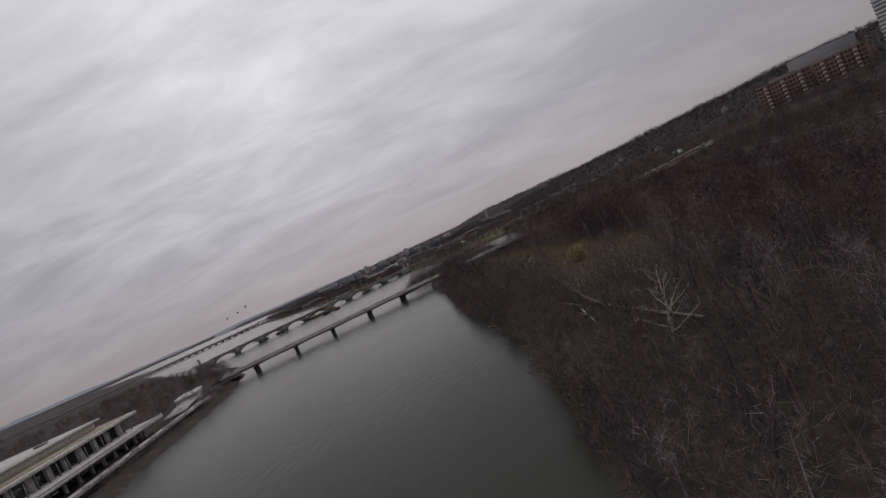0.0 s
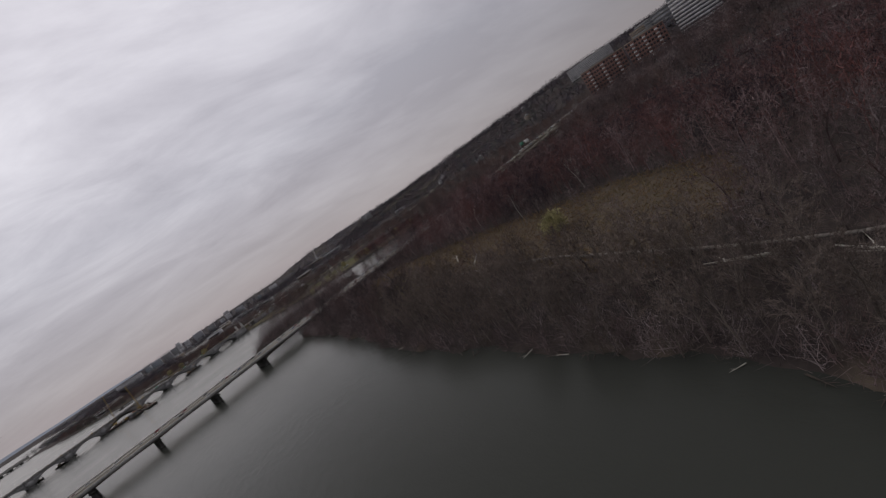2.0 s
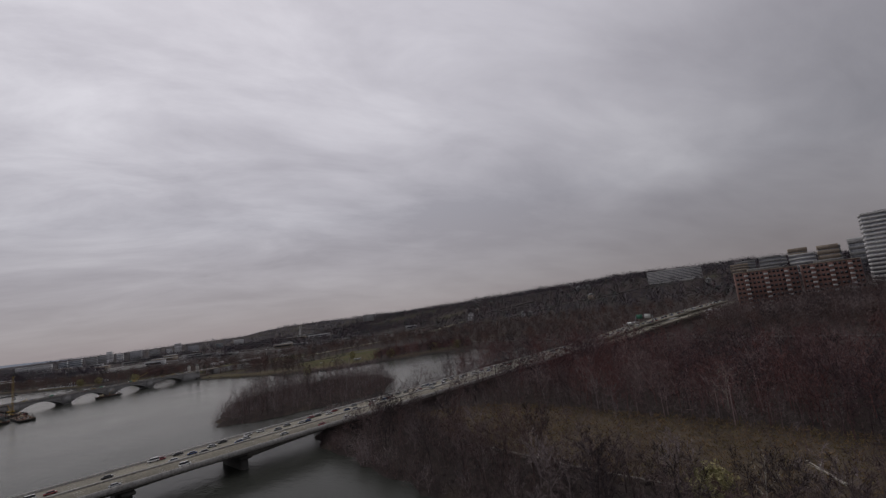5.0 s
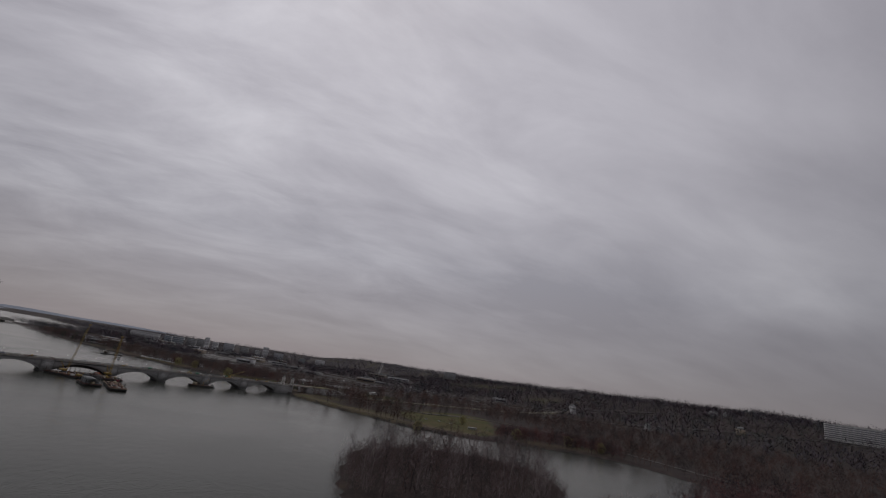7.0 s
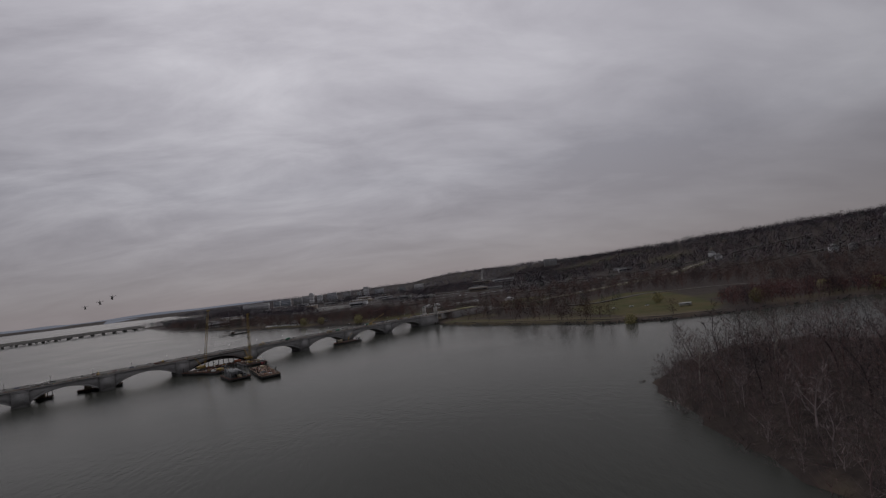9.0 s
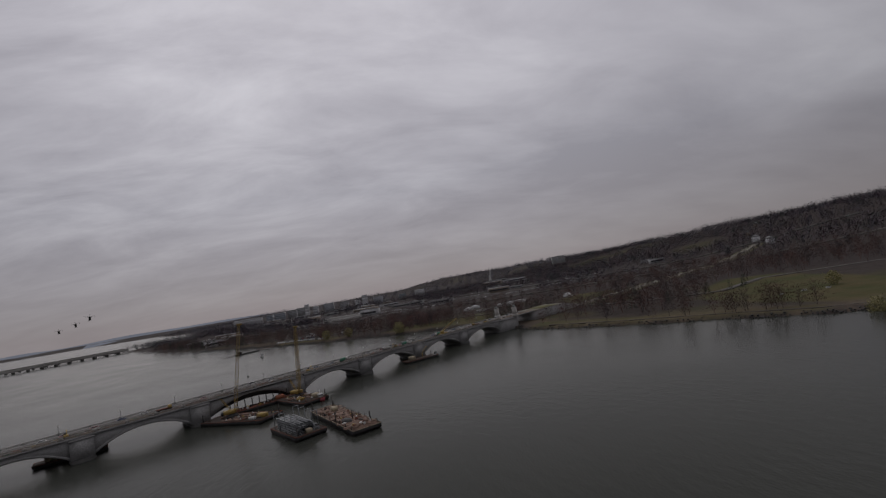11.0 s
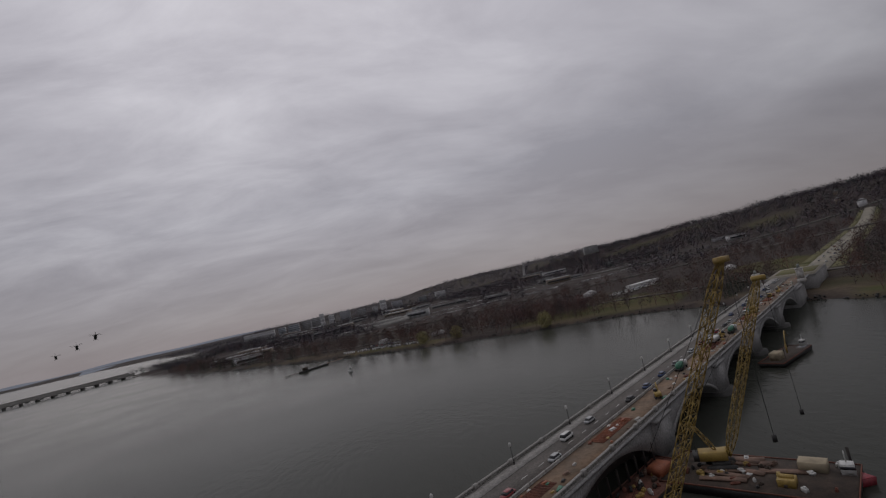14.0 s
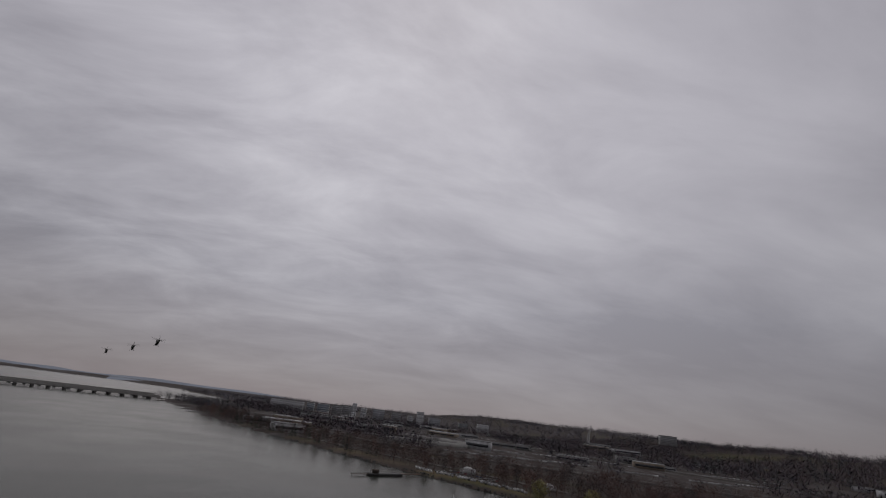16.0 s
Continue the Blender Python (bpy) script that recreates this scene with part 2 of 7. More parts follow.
def water_material():
    m = bpy.data.materials.new("river_water")
    m.use_nodes = True
    nt = m.node_tree
    nodes = nt.nodes
    bsdf = nodes["Principled BSDF"]
    co = nodes.new("ShaderNodeTexCoord")
    mud = nodes.new("ShaderNodeTexNoise")
    mud.inputs["Scale"].default_value, mud.inputs["Detail"].default_value = 0.012, 4
    mix = nodes.new("ShaderNodeMixRGB")
    mix.inputs[1].default_value, mix.inputs[2].default_value = (0.046, 0.048, 0.04, 1), (0.03, 0.032, 0.028, 1)
    link(nt, co.outputs["Object"], mud.inputs["Vector"])
    link(nt, mud.outputs["Fac"], mix.inputs[0])
    link(nt, mix.outputs[0], bsdf.inputs["Base Color"])
    wide = nodes.new("ShaderNodeTexNoise")
    wide.inputs["Scale"].default_value, wide.inputs["Detail"].default_value = 0.03, 3
    link(nt, co.outputs["Object"], wide.inputs["Vector"])
    rr = nodes.new("ShaderNodeMapRange")
    rr.inputs["To Min"].default_value, rr.inputs["To Max"].default_value = 0.11, 0.25
    link(nt, wide.outputs["Fac"], rr.inputs["Value"])
    link(nt, rr.outputs[0], bsdf.inputs["Roughness"])
    bsdf.inputs["IOR"].default_value = 1.118
    mp = nodes.new("ShaderNodeMapping")
    mp.inputs["Rotation"].default_value = (0, 0, radians(30))
    mp.inputs["Scale"].default_value = (1.0, 0.45, 1.0)
    link(nt, co.outputs["Object"], mp.inputs[0])
    prev = None
    for scale, strength, far in ((0.7, 0.5, 0.16), (3.2, 0.5, 0.07)):
        n = nodes.new("ShaderNodeTexNoise")
        n.inputs["Scale"].default_value, n.inputs["Detail"].default_value = scale, 3
        link(nt, mp.outputs[0], n.inputs["Vector"])
        bp = nodes.new("ShaderNodeBump")
        bp.inputs["Strength"].default_value, bp.inputs["Distance"].default_value = strength, far
        link(nt, n.outputs["Fac"], bp.inputs["Height"])
        if prev:
            link(nt, prev.outputs[0], bp.inputs["Normal"])
        prev = bp
    link(nt, prev.outputs[0], bsdf.inputs["Normal"])
    return m


def ground_material():
    """Leaf litter, lawn, sand and paving (its grey also hazes far ground) by the zone colours of the sheet, each
    mottled at two scales.
    """
    m = bpy.data.materials.new("ground")
    m.use_nodes = True
    nt = m.node_tree
    nodes = nt.nodes
    bsdf = nodes["Principled BSDF"]
    co = nodes.new("ShaderNodeTexCoord")
    zone = nodes.new("ShaderNodeVertexColor")
    zone.layer_name = "zone"
    sep = nodes.new("ShaderNodeSeparateColor")
    link(nt, zone.outputs["Color"], sep.inputs[0])

    def mottle(a, b, scale):
        n = nodes.new("ShaderNodeTexNoise")
        n.inputs["Scale"].default_value, n.inputs["Detail"].default_value, n.inputs["Roughness"].default_value = scale, 8, 0.65
        link(nt, co.outputs["Object"], n.inputs["Vector"])
        r = nodes.new("ShaderNodeMapRange")
        r.inputs["From Min"].default_value, r.inputs["From Max"].default_value = 0.35, 0.65
        link(nt, n.outputs["Fac"], r.inputs["Value"])
        x = nodes.new("ShaderNodeMixRGB")
        x.inputs[1].default_value, x.inputs[2].default_value = (*a, 1), (*b, 1)
        link(nt, r.outputs[0], x.inputs[0])
        return x.outputs[0]

    # dark humus, with the shade of gaps under the trees put into its colour
    shade_humus, litter = mottle((0.062, 0.05, 0.044), (0.032, 0.027, 0.026), 0.6), mottle((0.08, 0.066, 0.06), (0.05, 0.042, 0.041), 0.25)
    dry = nodes.new("ShaderNodeMixRGB")
    link(nt, zone.outputs["Alpha"], dry.inputs[0])
    link(nt, shade_humus, dry.inputs[1])
    link(nt, litter, dry.inputs[2])
    last = dry.outputs[0]
    for socket, paint in (("Red", mottle((0.07, 0.08, 0.034), (0.118, 0.095, 0.052), 0.06)), ("Green", mottle((0.22, 0.175, 0.12), (0.13, 0.10, 0.07), 0.5)), ("Blue", mottle((0.17, 0.165, 0.16), (0.10, 0.098, 0.095), 0.04))):
        x = nodes.new("ShaderNodeMixRGB")
        link(nt, sep.outputs[socket], x.inputs[0])
        link(nt, last, x.inputs[1])
        link(nt, paint, x.inputs[2])
        last = x.outputs[0]
    link(nt, last, bsdf.inputs["Base Color"])
    bsdf.inputs["Roughness"].default_value = 1.0
    bsdf.inputs["Specular IOR Level"].default_value = 0.05
    n = nodes.new("ShaderNodeTexNoise")
    n.inputs["Scale"].default_value, n.inputs["Detail"].default_value = 1.2, 5
    link(nt, co.outputs["Object"], n.inputs["Vector"])
    bp = nodes.new("ShaderNodeBump")
    bp.inputs["Strength"].default_value, bp.inputs["Distance"].default_value = 0.5, 0.3
    link(nt, n.outputs["Fac"], bp.inputs["Height"])
    link(nt, bp.outputs[0], bsdf.inputs["Normal"])
    return m


def tone_material(name, colours, vary=0.35):
    """Bare wood whose colour differs from tree to tree and from twig to twig."""
    m = bpy.data.materials.new(name)
    m.use_nodes = True
    nt = m.node_tree
    nodes = nt.nodes
    bsdf = nodes["Principled BSDF"]
    att = nodes.new("ShaderNodeAttribute")
    att.attribute_name = "tone"
    ramp = nodes.new("ShaderNodeValToRGB")
    el = ramp.color_ramp.elements
    el[0].position, el[0].color = 0.0, (*colours[0], 1)
    el[1].position, el[1].color = 1.0, (*colours[-1], 1)
    for k in range(1, len(colours) - 1):
        e = el.new(k / (len(colours) - 1))
        e.color = (*colours[k], 1)
    link(nt, att.outputs["Fac"], ramp.inputs[0])
    geo = nodes.new("ShaderNodeNewGeometry")
    r = nodes.new("ShaderNodeMapRange")
    r.inputs["To Min"].default_value, r.inputs["To Max"].default_value = 1 - vary, 1 + vary
    link(nt, geo.outputs["Random Per Island"], r.inputs["Value"])
    v = nodes.new("ShaderNodeVectorMath")
    v.operation = "SCALE"
    link(nt, ramp.outputs[0], v.inputs[0])
    link(nt, r.outputs[0], v.inputs["Scale"])
    link(nt, v.outputs[0], bsdf.inputs["Base Color"])
    bsdf.inputs["Roughness"].default_value = 1.0
    bsdf.inputs["Specular IOR Level"].default_value = 0.1
    return m


M["wood_near"] = tone_material("wood_near", ((0.061, 0.05, 0.052), (0.12, 0.093, 0.091), (0.14, 0.095, 0.089), (0.165, 0.129, 0.126), (0.256, 0.212, 0.209)), 0.28)
M["wood_red"] = tone_material("wood_red", ((0.035, 0.029, 0.035), (0.078, 0.053, 0.057), (0.177, 0.078, 0.07), (0.116, 0.08, 0.083), (0.224, 0.163, 0.158)), 0.3)
# far and distant woods carry aerial haze as a paler, bluer tint
M["wood_far_haze"] = tone_material("wood_far_haze", ((0.08, 0.077, 0.096), (0.117, 0.103, 0.12), (0.162, 0.122, 0.132), (0.132, 0.119, 0.133), (0.094, 0.109, 0.103)), 0.15)
M["wood_shore"] = tone_material("wood_shore", ((0.066, 0.056, 0.058), (0.105, 0.08, 0.077), (0.145, 0.088, 0.075), (0.118, 0.094, 0.09), (0.155, 0.128, 0.112)), 0.2)
M["wood_distant_haze"] = tone_material("wood_distant_haze", ((0.15, 0.146, 0.169), (0.169, 0.161, 0.181), (0.185, 0.173, 0.19)), 0.06)
M["marsh_grass"] = tone_material("marsh_grass", ((0.14, 0.098, 0.06), (0.215, 0.143, 0.078), (0.165, 0.135, 0.068), (0.205, 0.142, 0.085)), 0.2)
M["water"], M["ground"] = water_material(), ground_material()

# ---- building tools ----


def mesh_from(name, verts, faces, mat, smooth=False):
    me = bpy.data.meshes.new(name)
    verts = np.asarray(verts, np.float32).reshape(-1, 3)
    me.vertices.add(len(verts))
    me.vertices.foreach_set("co", verts.ravel())
    if isinstance(faces, np.ndarray):
        k = faces.shape[1]
        me.loops.add(faces.size)
        me.polygons.add(len(faces))
        me.loops.foreach_set("vertex_index", faces.astype(np.int32).ravel())
        me.polygons.foreach_set("loop_start", np.arange(0, faces.size, k, dtype=np.int32))
        me.polygons.foreach_set("loop_total", np.full(len(faces), k, np.int32))
    else:
        sizes = np.array([len(f) for f in faces], np.int32)
        flat = np.concatenate([np.asarray(f, np.int32) for f in faces])
        me.loops.add(len(flat))
        me.polygons.add(len(sizes))
        me.loops.foreach_set("vertex_index", flat)
        me.polygons.foreach_set("loop_start", np.r_[0, np.cumsum(sizes)[:-1]].astype(np.int32))
        me.polygons.foreach_set("loop_total", sizes)
    if smooth:
        me.polygons.foreach_set("use_smooth", np.ones(len(me.polygons), bool))
    me.update(calc_edges=True)
    me.validate()
    me.materials.append(mat)
    return me


class Shape:
    """Collects boxes, prisms and tubes into one mesh."""

    def __init__(self):
        self.v, self.f = [], []

    def add(self, verts, faces):
        n = len(self.v)
        self.v += [tuple(p) for p in verts]
        self.f += [tuple(i + n for i in f) for f in faces]
        return self

    def box(self, x0, y0, z0, x1, y1, z1, c=0.0):
        """A box; c: chamfer of its upper edges."""
        if c <= 0:
            v = [(x, y, z) for z in (z0, z1) for x, y in ((x0, y0), (x1, y0), (x1, y1), (x0, y1))]
            return self.add(v, [(3, 2, 1, 0), (4, 5, 6, 7), (0, 1, 5, 4), (1, 2, 6, 5), (2, 3, 7, 6), (3, 0, 4, 7)])
        v = [(x, y, z) for z in (z0, z1 - c) for x, y in ((x0, y0), (x1, y0), (x1, y1), (x0, y1))]
        v += [(x, y, z1) for x, y in ((x0 + c, y0 + c), (x1 - c, y0 + c), (x1 - c, y1 - c), (x0 + c, y1 - c))]
        f = [(3, 2, 1, 0), (8, 9, 10, 11)]
        for a in (0, 4):
            f += [(a + i, a + (i + 1) % 4, a + 4 + (i + 1) % 4, a + 4 + i) for i in range(4)]
        return self.add(v, f)

    def prism(self, outline, z0, z1, top=1.0):
        """An upright prism over a plan outline, drawn in towards its centre by top."""
        n = len(outline)
        cx, cy = sum(p[0] for p in outline) / n, sum(p[1] for p in outline) / n
        v = [(x, y, z0) for x, y in outline] + [(cx + (x - cx) * top, cy + (y - cy) * top, z1) for x, y in outline]
        f = [tuple(range(n))[::-1], tuple(range(n, 2 * n))] + [(i, (i + 1) % n, n + (i + 1) % n, n + i) for i in range(n)]
        return self.add(v, f)

    def tube(self, a, b, r, r2=None, sides=6):
        a, b = Vector(a), Vector(b)
        d = (b - a).normalized()
        s = d.orthogonal().normalized()
        t = d.cross(s)
        r2 = r if r2 is None else r2
        v = []
        for p, q in ((a, r), (b, r2)):
            for i in range(sides):
                w = 2 * math.pi * i / sides
                v.append(p + (s * math.cos(w) + t * math.sin(w)) * q)
        f = [tuple(range(sides))[::-1], tuple(range(sides, 2 * sides))] + [(i, (i + 1) % sides, sides + (i + 1) % sides, sides + i) for i in range(sides)]
        return self.add(v, f)

    def lathe(self, profile, sides=10, centre=(0, 0)):
        """Profile of (radius, z) turned about the upright through centre."""
        v = [(centre[0] + r * math.cos(2 * math.pi * i / sides), centre[1] + r * math.sin(2 * math.pi * i / sides), z) for r, z in profile for i in range(sides)]
        f = [tuple(range(sides))[::-1], tuple(range((len(profile) - 1) * sides, len(profile) * sides))]
        for k in range(len(profile) - 1):
            f += [(k * sides + i, k * sides + (i + 1) % sides, (k + 1) * sides + (i + 1) % sides, (k + 1) * sides + i) for i in range(sides)]
        return self.add(v, f)

    def turned(self, m):
        self.v = [tuple(m @ Vector(p)) for p in self.v]
        return self

    def mesh(self, name, mat, smooth=False):
        return mesh_from(name, self.v, self.f, M[mat] if isinstance(mat, str) else mat, smooth)


def part(name, shape, mat, parent, label="", smooth=False, m=None):
    """Links one mesh as a part under a thing or under a part."""
    data = shape.mesh(name, mat, smooth) if isinstance(shape, Shape) else shape
    ob = new(name, data)
    ob.parent = parent
    if m is not None:
        ob.matrix_basis = m
    return tagged(ob, label)


def thing(name, label, category, group="", m=None, kind=""):
    ob = new(name)
    ob.empty_display_size = 0.5
    if m is not None:
        ob.matrix_basis = m
    return tagged(ob, label, category, group, kind)


def stuff(name, data, label, category):
    return tagged(new(name, data), label, category, kind="stuff")


def structure(name, data, label, category=""):
    return tagged(new(name, data), label, category or name, kind="structure")


def heading(x, y, z, ux, uy):
    """A pose whose x axis runs along the plan direction (ux, uy)."""
    return pose(x, y, z, 0, 0, math.degrees(math.atan2(uy, ux)))


def smooth_step(v, a, b):
    s = np.clip((np.asarray(v, float) - a) / (b - a), 0, 1)
    return s * s * (3 - 2 * s)


def signed(poly, x, y):
    """Distance of plan points to the outline, positive inside."""
    x, y = np.asarray(x, float), np.asarray(y, float)
    best, inside = np.full(x.shape, 1e18), np.zeros(x.shape, bool)
    n = len(poly)
    for i in range(n):
        (ax, ay), (bx, by) = poly[i], poly[(i + 1) % n]
        dx, dy = bx - ax, by - ay
        s = np.clip(((x - ax) * dx + (y - ay) * dy) / (dx * dx + dy * dy), 0, 1)
        best = np.minimum(best, (x - ax - s * dx) ** 2 + (y - ay - s * dy) ** 2)
        cross = ((ay > y) != (by > y)) & (x < (bx - ax) * (y - ay) / (by - ay if by != ay else 1e-9) + ax)
        inside ^= cross
    return np.where(inside, 1, -1) * np.sqrt(best)


rng = np.random.default_rng(7)

# ---- plan of the land ----
SYCAMORE = (29.5, 32.0)
PARKWAY = [(-300, 900), (-215, 790), (-150, 728), (-98, 672), (-40, 640), (0, 590), (30, 530), (58, 512), (100, 532), (150, 512), (156, 440), (168, 340), (172, 200), (172, 60)]
HIGHWAY = [(-330, 1010), (-160, 815), (45, 768), (156, 727), (300, 670), (420, 600), (520, 480)]
HIGHWAY_NORTH = [(-60, 1180), (120, 960), (260, 860), (480, 760)]
VIADUCT = [(134.5, 285.5), (180, 300), (236, 311), (308, 328)]
VIADUCT_TOP = [4.9, 6.3, 8.3, 10.0]


def north(*pts):
    """Plan of the northern reach, laid out from its own survey point and scale."""
    out = [(-28.3 + 1.15 * (x + 29.8), 118.0 + 1.15 * (y - 123.8)) for x, y in pts]
    return out if len(out) > 1 else out[0]


ISLAND = north((4.6, 30), (6, 52), (6.2, 67), (6.1, 77), (4.2, 92), (0.9, 110), (-1.2, 125), (-2.5, 150), (-3.5, 170), (-6, 195), (-9, 214), (-10, 230), (-4, 245), (10, 256), (30, 263), (50, 274), (75, 291), (98, 288), (108, 262), (106, 200), (106, 100), (100, 0), (80, -60), (40, -80), (14, -60), (4, -10))
LITTLE_ISLAND = north((0, 270), (-18, 268), (-28, 272)) + [(-26, 300), (-23, 322), (-16, 342), (-4, 354), (16, 362), (36, 358), (47, 342), (45, 320)] + [north((22, 277))]
WEST_SHORE = [(-2600, 5200), (-1180, 2950), (-640, 1900), (-500, 1580), (-485, 1440), (-545, 1330), (-560, 1285), (-386, 994), (-272, 828), (-214, 750), (-165, 688), (-132, 651), (-106, 628), (-88, 612), (-70, 599), (-57, 586), (-46, 570), (-38, 548), (-34, 516), (-14, 481), (4, 457), (21, 433), (40, 419), (64, 414), (92, 411), (118, 408), (136, 390), (142, 350)] + north((124, 290), (128, 240), (132, 150), (132, 50), (120, -60), (90, -200)) + [(60, -700), (60, -5200)]
WEST = WEST_SHORE + [(5200, -5200), (5200, 5200)]
EAST_SHORE = [(-70, -5200)] + north((-70, -100), (-80, 60), (-84, 98), (-88, 118), (-89, 137), (-91, 162), (-104, 206)) + [(-142, 268), (-178, 318), (-218, 366), (-252, 402), (-330, 500), (-520, 760), (-820, 1150), (-1300, 1900), (-2300, 2900), (-3600, 5200)]
EAST = EAST_SHORE + [(-5200, 5200), (-5200, -5200)]
FAR_BANK = [(-3600, 3900), (-2400, 4100), (-1500, 4700), (-1400, 5200), (-3600, 5200)]
CLEARING = north((19, 84), (22, 120), (16, 165), (10, 195), (14, 226), (30, 214), (40, 178), (46, 140), (52, 122), (48, 96), (34, 84))
WALKWAY = north((9, 193), (13, 172), (19, 149), (21.5, 128), (22.6, 109), (20.8, 88), (20, 77), (20.2, 68), (22, 58), (24, 48))
LAWN_WEST = [(34, 440), (46, 427), (62, 421), (78, 436), (98, 485), (118, 540), (104, 560), (66, 535), (36, 500), (30, 470)]
LAWN_BANK = [(-34, 520), (-14, 485), (6, 458), (24, 434), (30, 440), (12, 466), (-8, 497), (-24, 528)]
LAWN_SOUTH = [(-96, 634), (-70, 605), (-44, 580), (-20, 600), (-16, 640), (-45, 650), (-80, 640)]
LAWN_CIRCLE = [(18, 580), (52, 590), (76, 632), (56, 652), (30, 632)]
LAWN_SHORE = [(-176, 706), (-150, 678), (-128, 654), (-120, 662), (-150, 696), (-168, 716)]


def land_height(x, y):
    """Height of the ground sheet: river bed below 0, banks, flats and the hills behind."""
    x, y = np.asarray(x, float), np.asarray(y, float)
    d = signed(ISLAND, x, y)
    for poly in (LITTLE_ISLAND, WEST, EAST, FAR_BANK):
        d = np.maximum(d, signed(poly, x, y))
    d = d + 1.1 * np.sin(x * 0.31 + 2.1 * np.sin(y * 0.083)) * np.sin(y * 0.27 + 1.7 * np.sin(x * 0.11)) + 0.6 * np.sin(y * 0.61 + x * 0.43)
    bank = np.clip(d * 0.55, -2.5, 1.1)
    west = smooth_step(x, 215, 620) * smooth_step(y, -900, -200) * (0.45 + 0.55 * smooth_step(y, 280, 620))
    hill = 50 * west * (0.75 + 0.25 * np.sin(x * 0.004 + 1) * np.cos(y * 0.0035))
    hill = hill + west * (3.2 * np.sin(x * 0.017 + 1.6 * np.sin(y * 0.013)) * np.sin(y * 0.015 + 0.9) + 1.6 * np.sin(x * 0.043 + 2.0 * np.sin(y * 0.031)) * np.sin(y * 0.037))
    hill = hill + 9 * np.exp(-(((x - 330) / 100) ** 2 + ((y - 225) / 125) ** 2))
    hill = hill + 10 * np.exp(-(((x - 180) / 90) ** 2 + ((y - 1325) / 110) ** 2))
    hill = hill + 11 * smooth_step(y, 1900, 3600) * smooth_step(x, -900, 200)
    hill = hill + 20 * smooth_step(y, 3300, 4300)
    return bank + np.where(d > 3, hill, 0) * smooth_step(d, 3, 60)


def ground_at(x, y):
    return float(land_height(np.array([x]), np.array([y]))[0])


def graded(lo, hi, fine, ends, grow):
    inner = list(np.arange(lo, hi + 0.1, fine))
    step, v, right = fine, hi, []
    while v < ends[1]:
        step *= grow
        v += step
        right.append(v)
    step, v, left = fine, lo, []
    while v > ends[0]:
        step *= grow
        v -= step
        left.append(v)
    return np.array(left[::-1] + inner + right)


def build_ground():
    xs = graded(-125, 165, 2.6, (-5000, 5000), 1.09)
    ys = graded(-20, 720, 3.1, (-5000, 5000), 1.07)
    gx, gy = np.meshgrid(xs, ys)
    gz = land_height(gx, gy)
    lift = np.array([[noise.noise((a * 0.12, b * 0.12, 0.0)) for a in xs] for b in ys])
    gz = gz + np.where(gz > 0.3, lift * 0.35, lift * 0.12)
    nx, ny = len(xs), len(ys)
    idx = np.arange(nx * ny).reshape(ny, nx)
    faces = np.stack([idx[:-1, :-1], idx[:-1, 1:], idx[1:, 1:], idx[1:, :-1]], -1).reshape(-1, 4)
    me = mesh_from("ground", np.stack([gx, gy, gz], -1), faces, M["ground"], True)
    lawn = np.zeros(gx.shape)
    for poly in (LAWN_WEST, LAWN_BANK, LAWN_SOUTH, LAWN_CIRCLE, LAWN_SHORE):
        lawn = np.maximum(lawn, smooth_step(signed(poly, gx, gy), -3, 3))
    sand = np.clip(1 - np.abs(gz - 0.1) / 0.4, 0, 1) * 0.5 * smooth_step(lift, -0.1, 0.25)
    sand = np.maximum(sand, 0.4 * smooth_step(signed(CLEARING, gx, gy), -4, 5))
    wide = np.array([[noise.noise((a * 0.006, b * 0.006, 3.0)) for a in xs] for b in ys])
    small = np.array([[noise.noise((a * 0.035, b * 0.035, 9.0)) for a in xs] for b in ys])
    inland = signed(WEST, gx, gy)
    park = smooth_step(inland, 2, 7) * (1 - smooth_step(inland, 80, 150)) * smooth_step(gy, 395, 430) * (1 - smooth_step(gy, 850, 1000))
    sand = np.maximum(sand, 0.45 * smooth_step(inland, 1, 3) * (1 - smooth_step(inland, 9, 22)) * smooth_step(gy, 395, 430) * (1 - smooth_step(gy, 760, 860)) * smooth_step(small, -0.25, 0.2))
    lawn = np.maximum(lawn, park * (0.05 + 0.45 * smooth_step(small, 0.05, 0.4)))
    lawn = np.maximum(lawn, 0.6 * smooth_step(-wide, 0.28, 0.4) * smooth_step(gx, 220, 340) * smooth_step(inland, 60, 90))
    paved_haze = smooth_step(lift, 0.12, 0.3) * smooth_step(gy, 700, 900) * smooth_step(-gx, -420, -160) * 0.8
    # far ground takes a little of the same grey as painted haze
    paved_haze = np.maximum(paved_haze, 0.1 * smooth_step(np.hypot(gx + 100, gy - 500), 900, 1700))
    # both islands: ground colour darkened for the gaps between their trees
    wet = np.maximum(smooth_step(signed(ISLAND, gx, gy), -4, 2), smooth_step(signed(LITTLE_ISLAND, gx, gy), -4, 2))
    col = np.stack([lawn, sand, paved_haze, 1 - wet], -1).reshape(-1, 4).astype(np.float32)
    att = me.color_attributes.new("zone", "FLOAT_COLOR", "POINT")
    att.data.foreach_set("color", col.ravel())
    structure("ground", me, "brown leaf-littered river land with lawns and muddy banks")


build_ground()
wx = graded(-300, 300, 300, (-4900, 4900), 1.3)
structure("water", mesh_from("water", [(x, y, 0) for y in wx for x in wx], np.array([(j * len(wx) + i, j * len(wx) + i + 1, (j + 1) * len(wx) + i + 1, (j + 1) * len(wx) + i) for j in range(len(wx) - 1) for i in range(len(wx) - 1)]), M["water"]), "wide grey-green river with faint wind ripples")



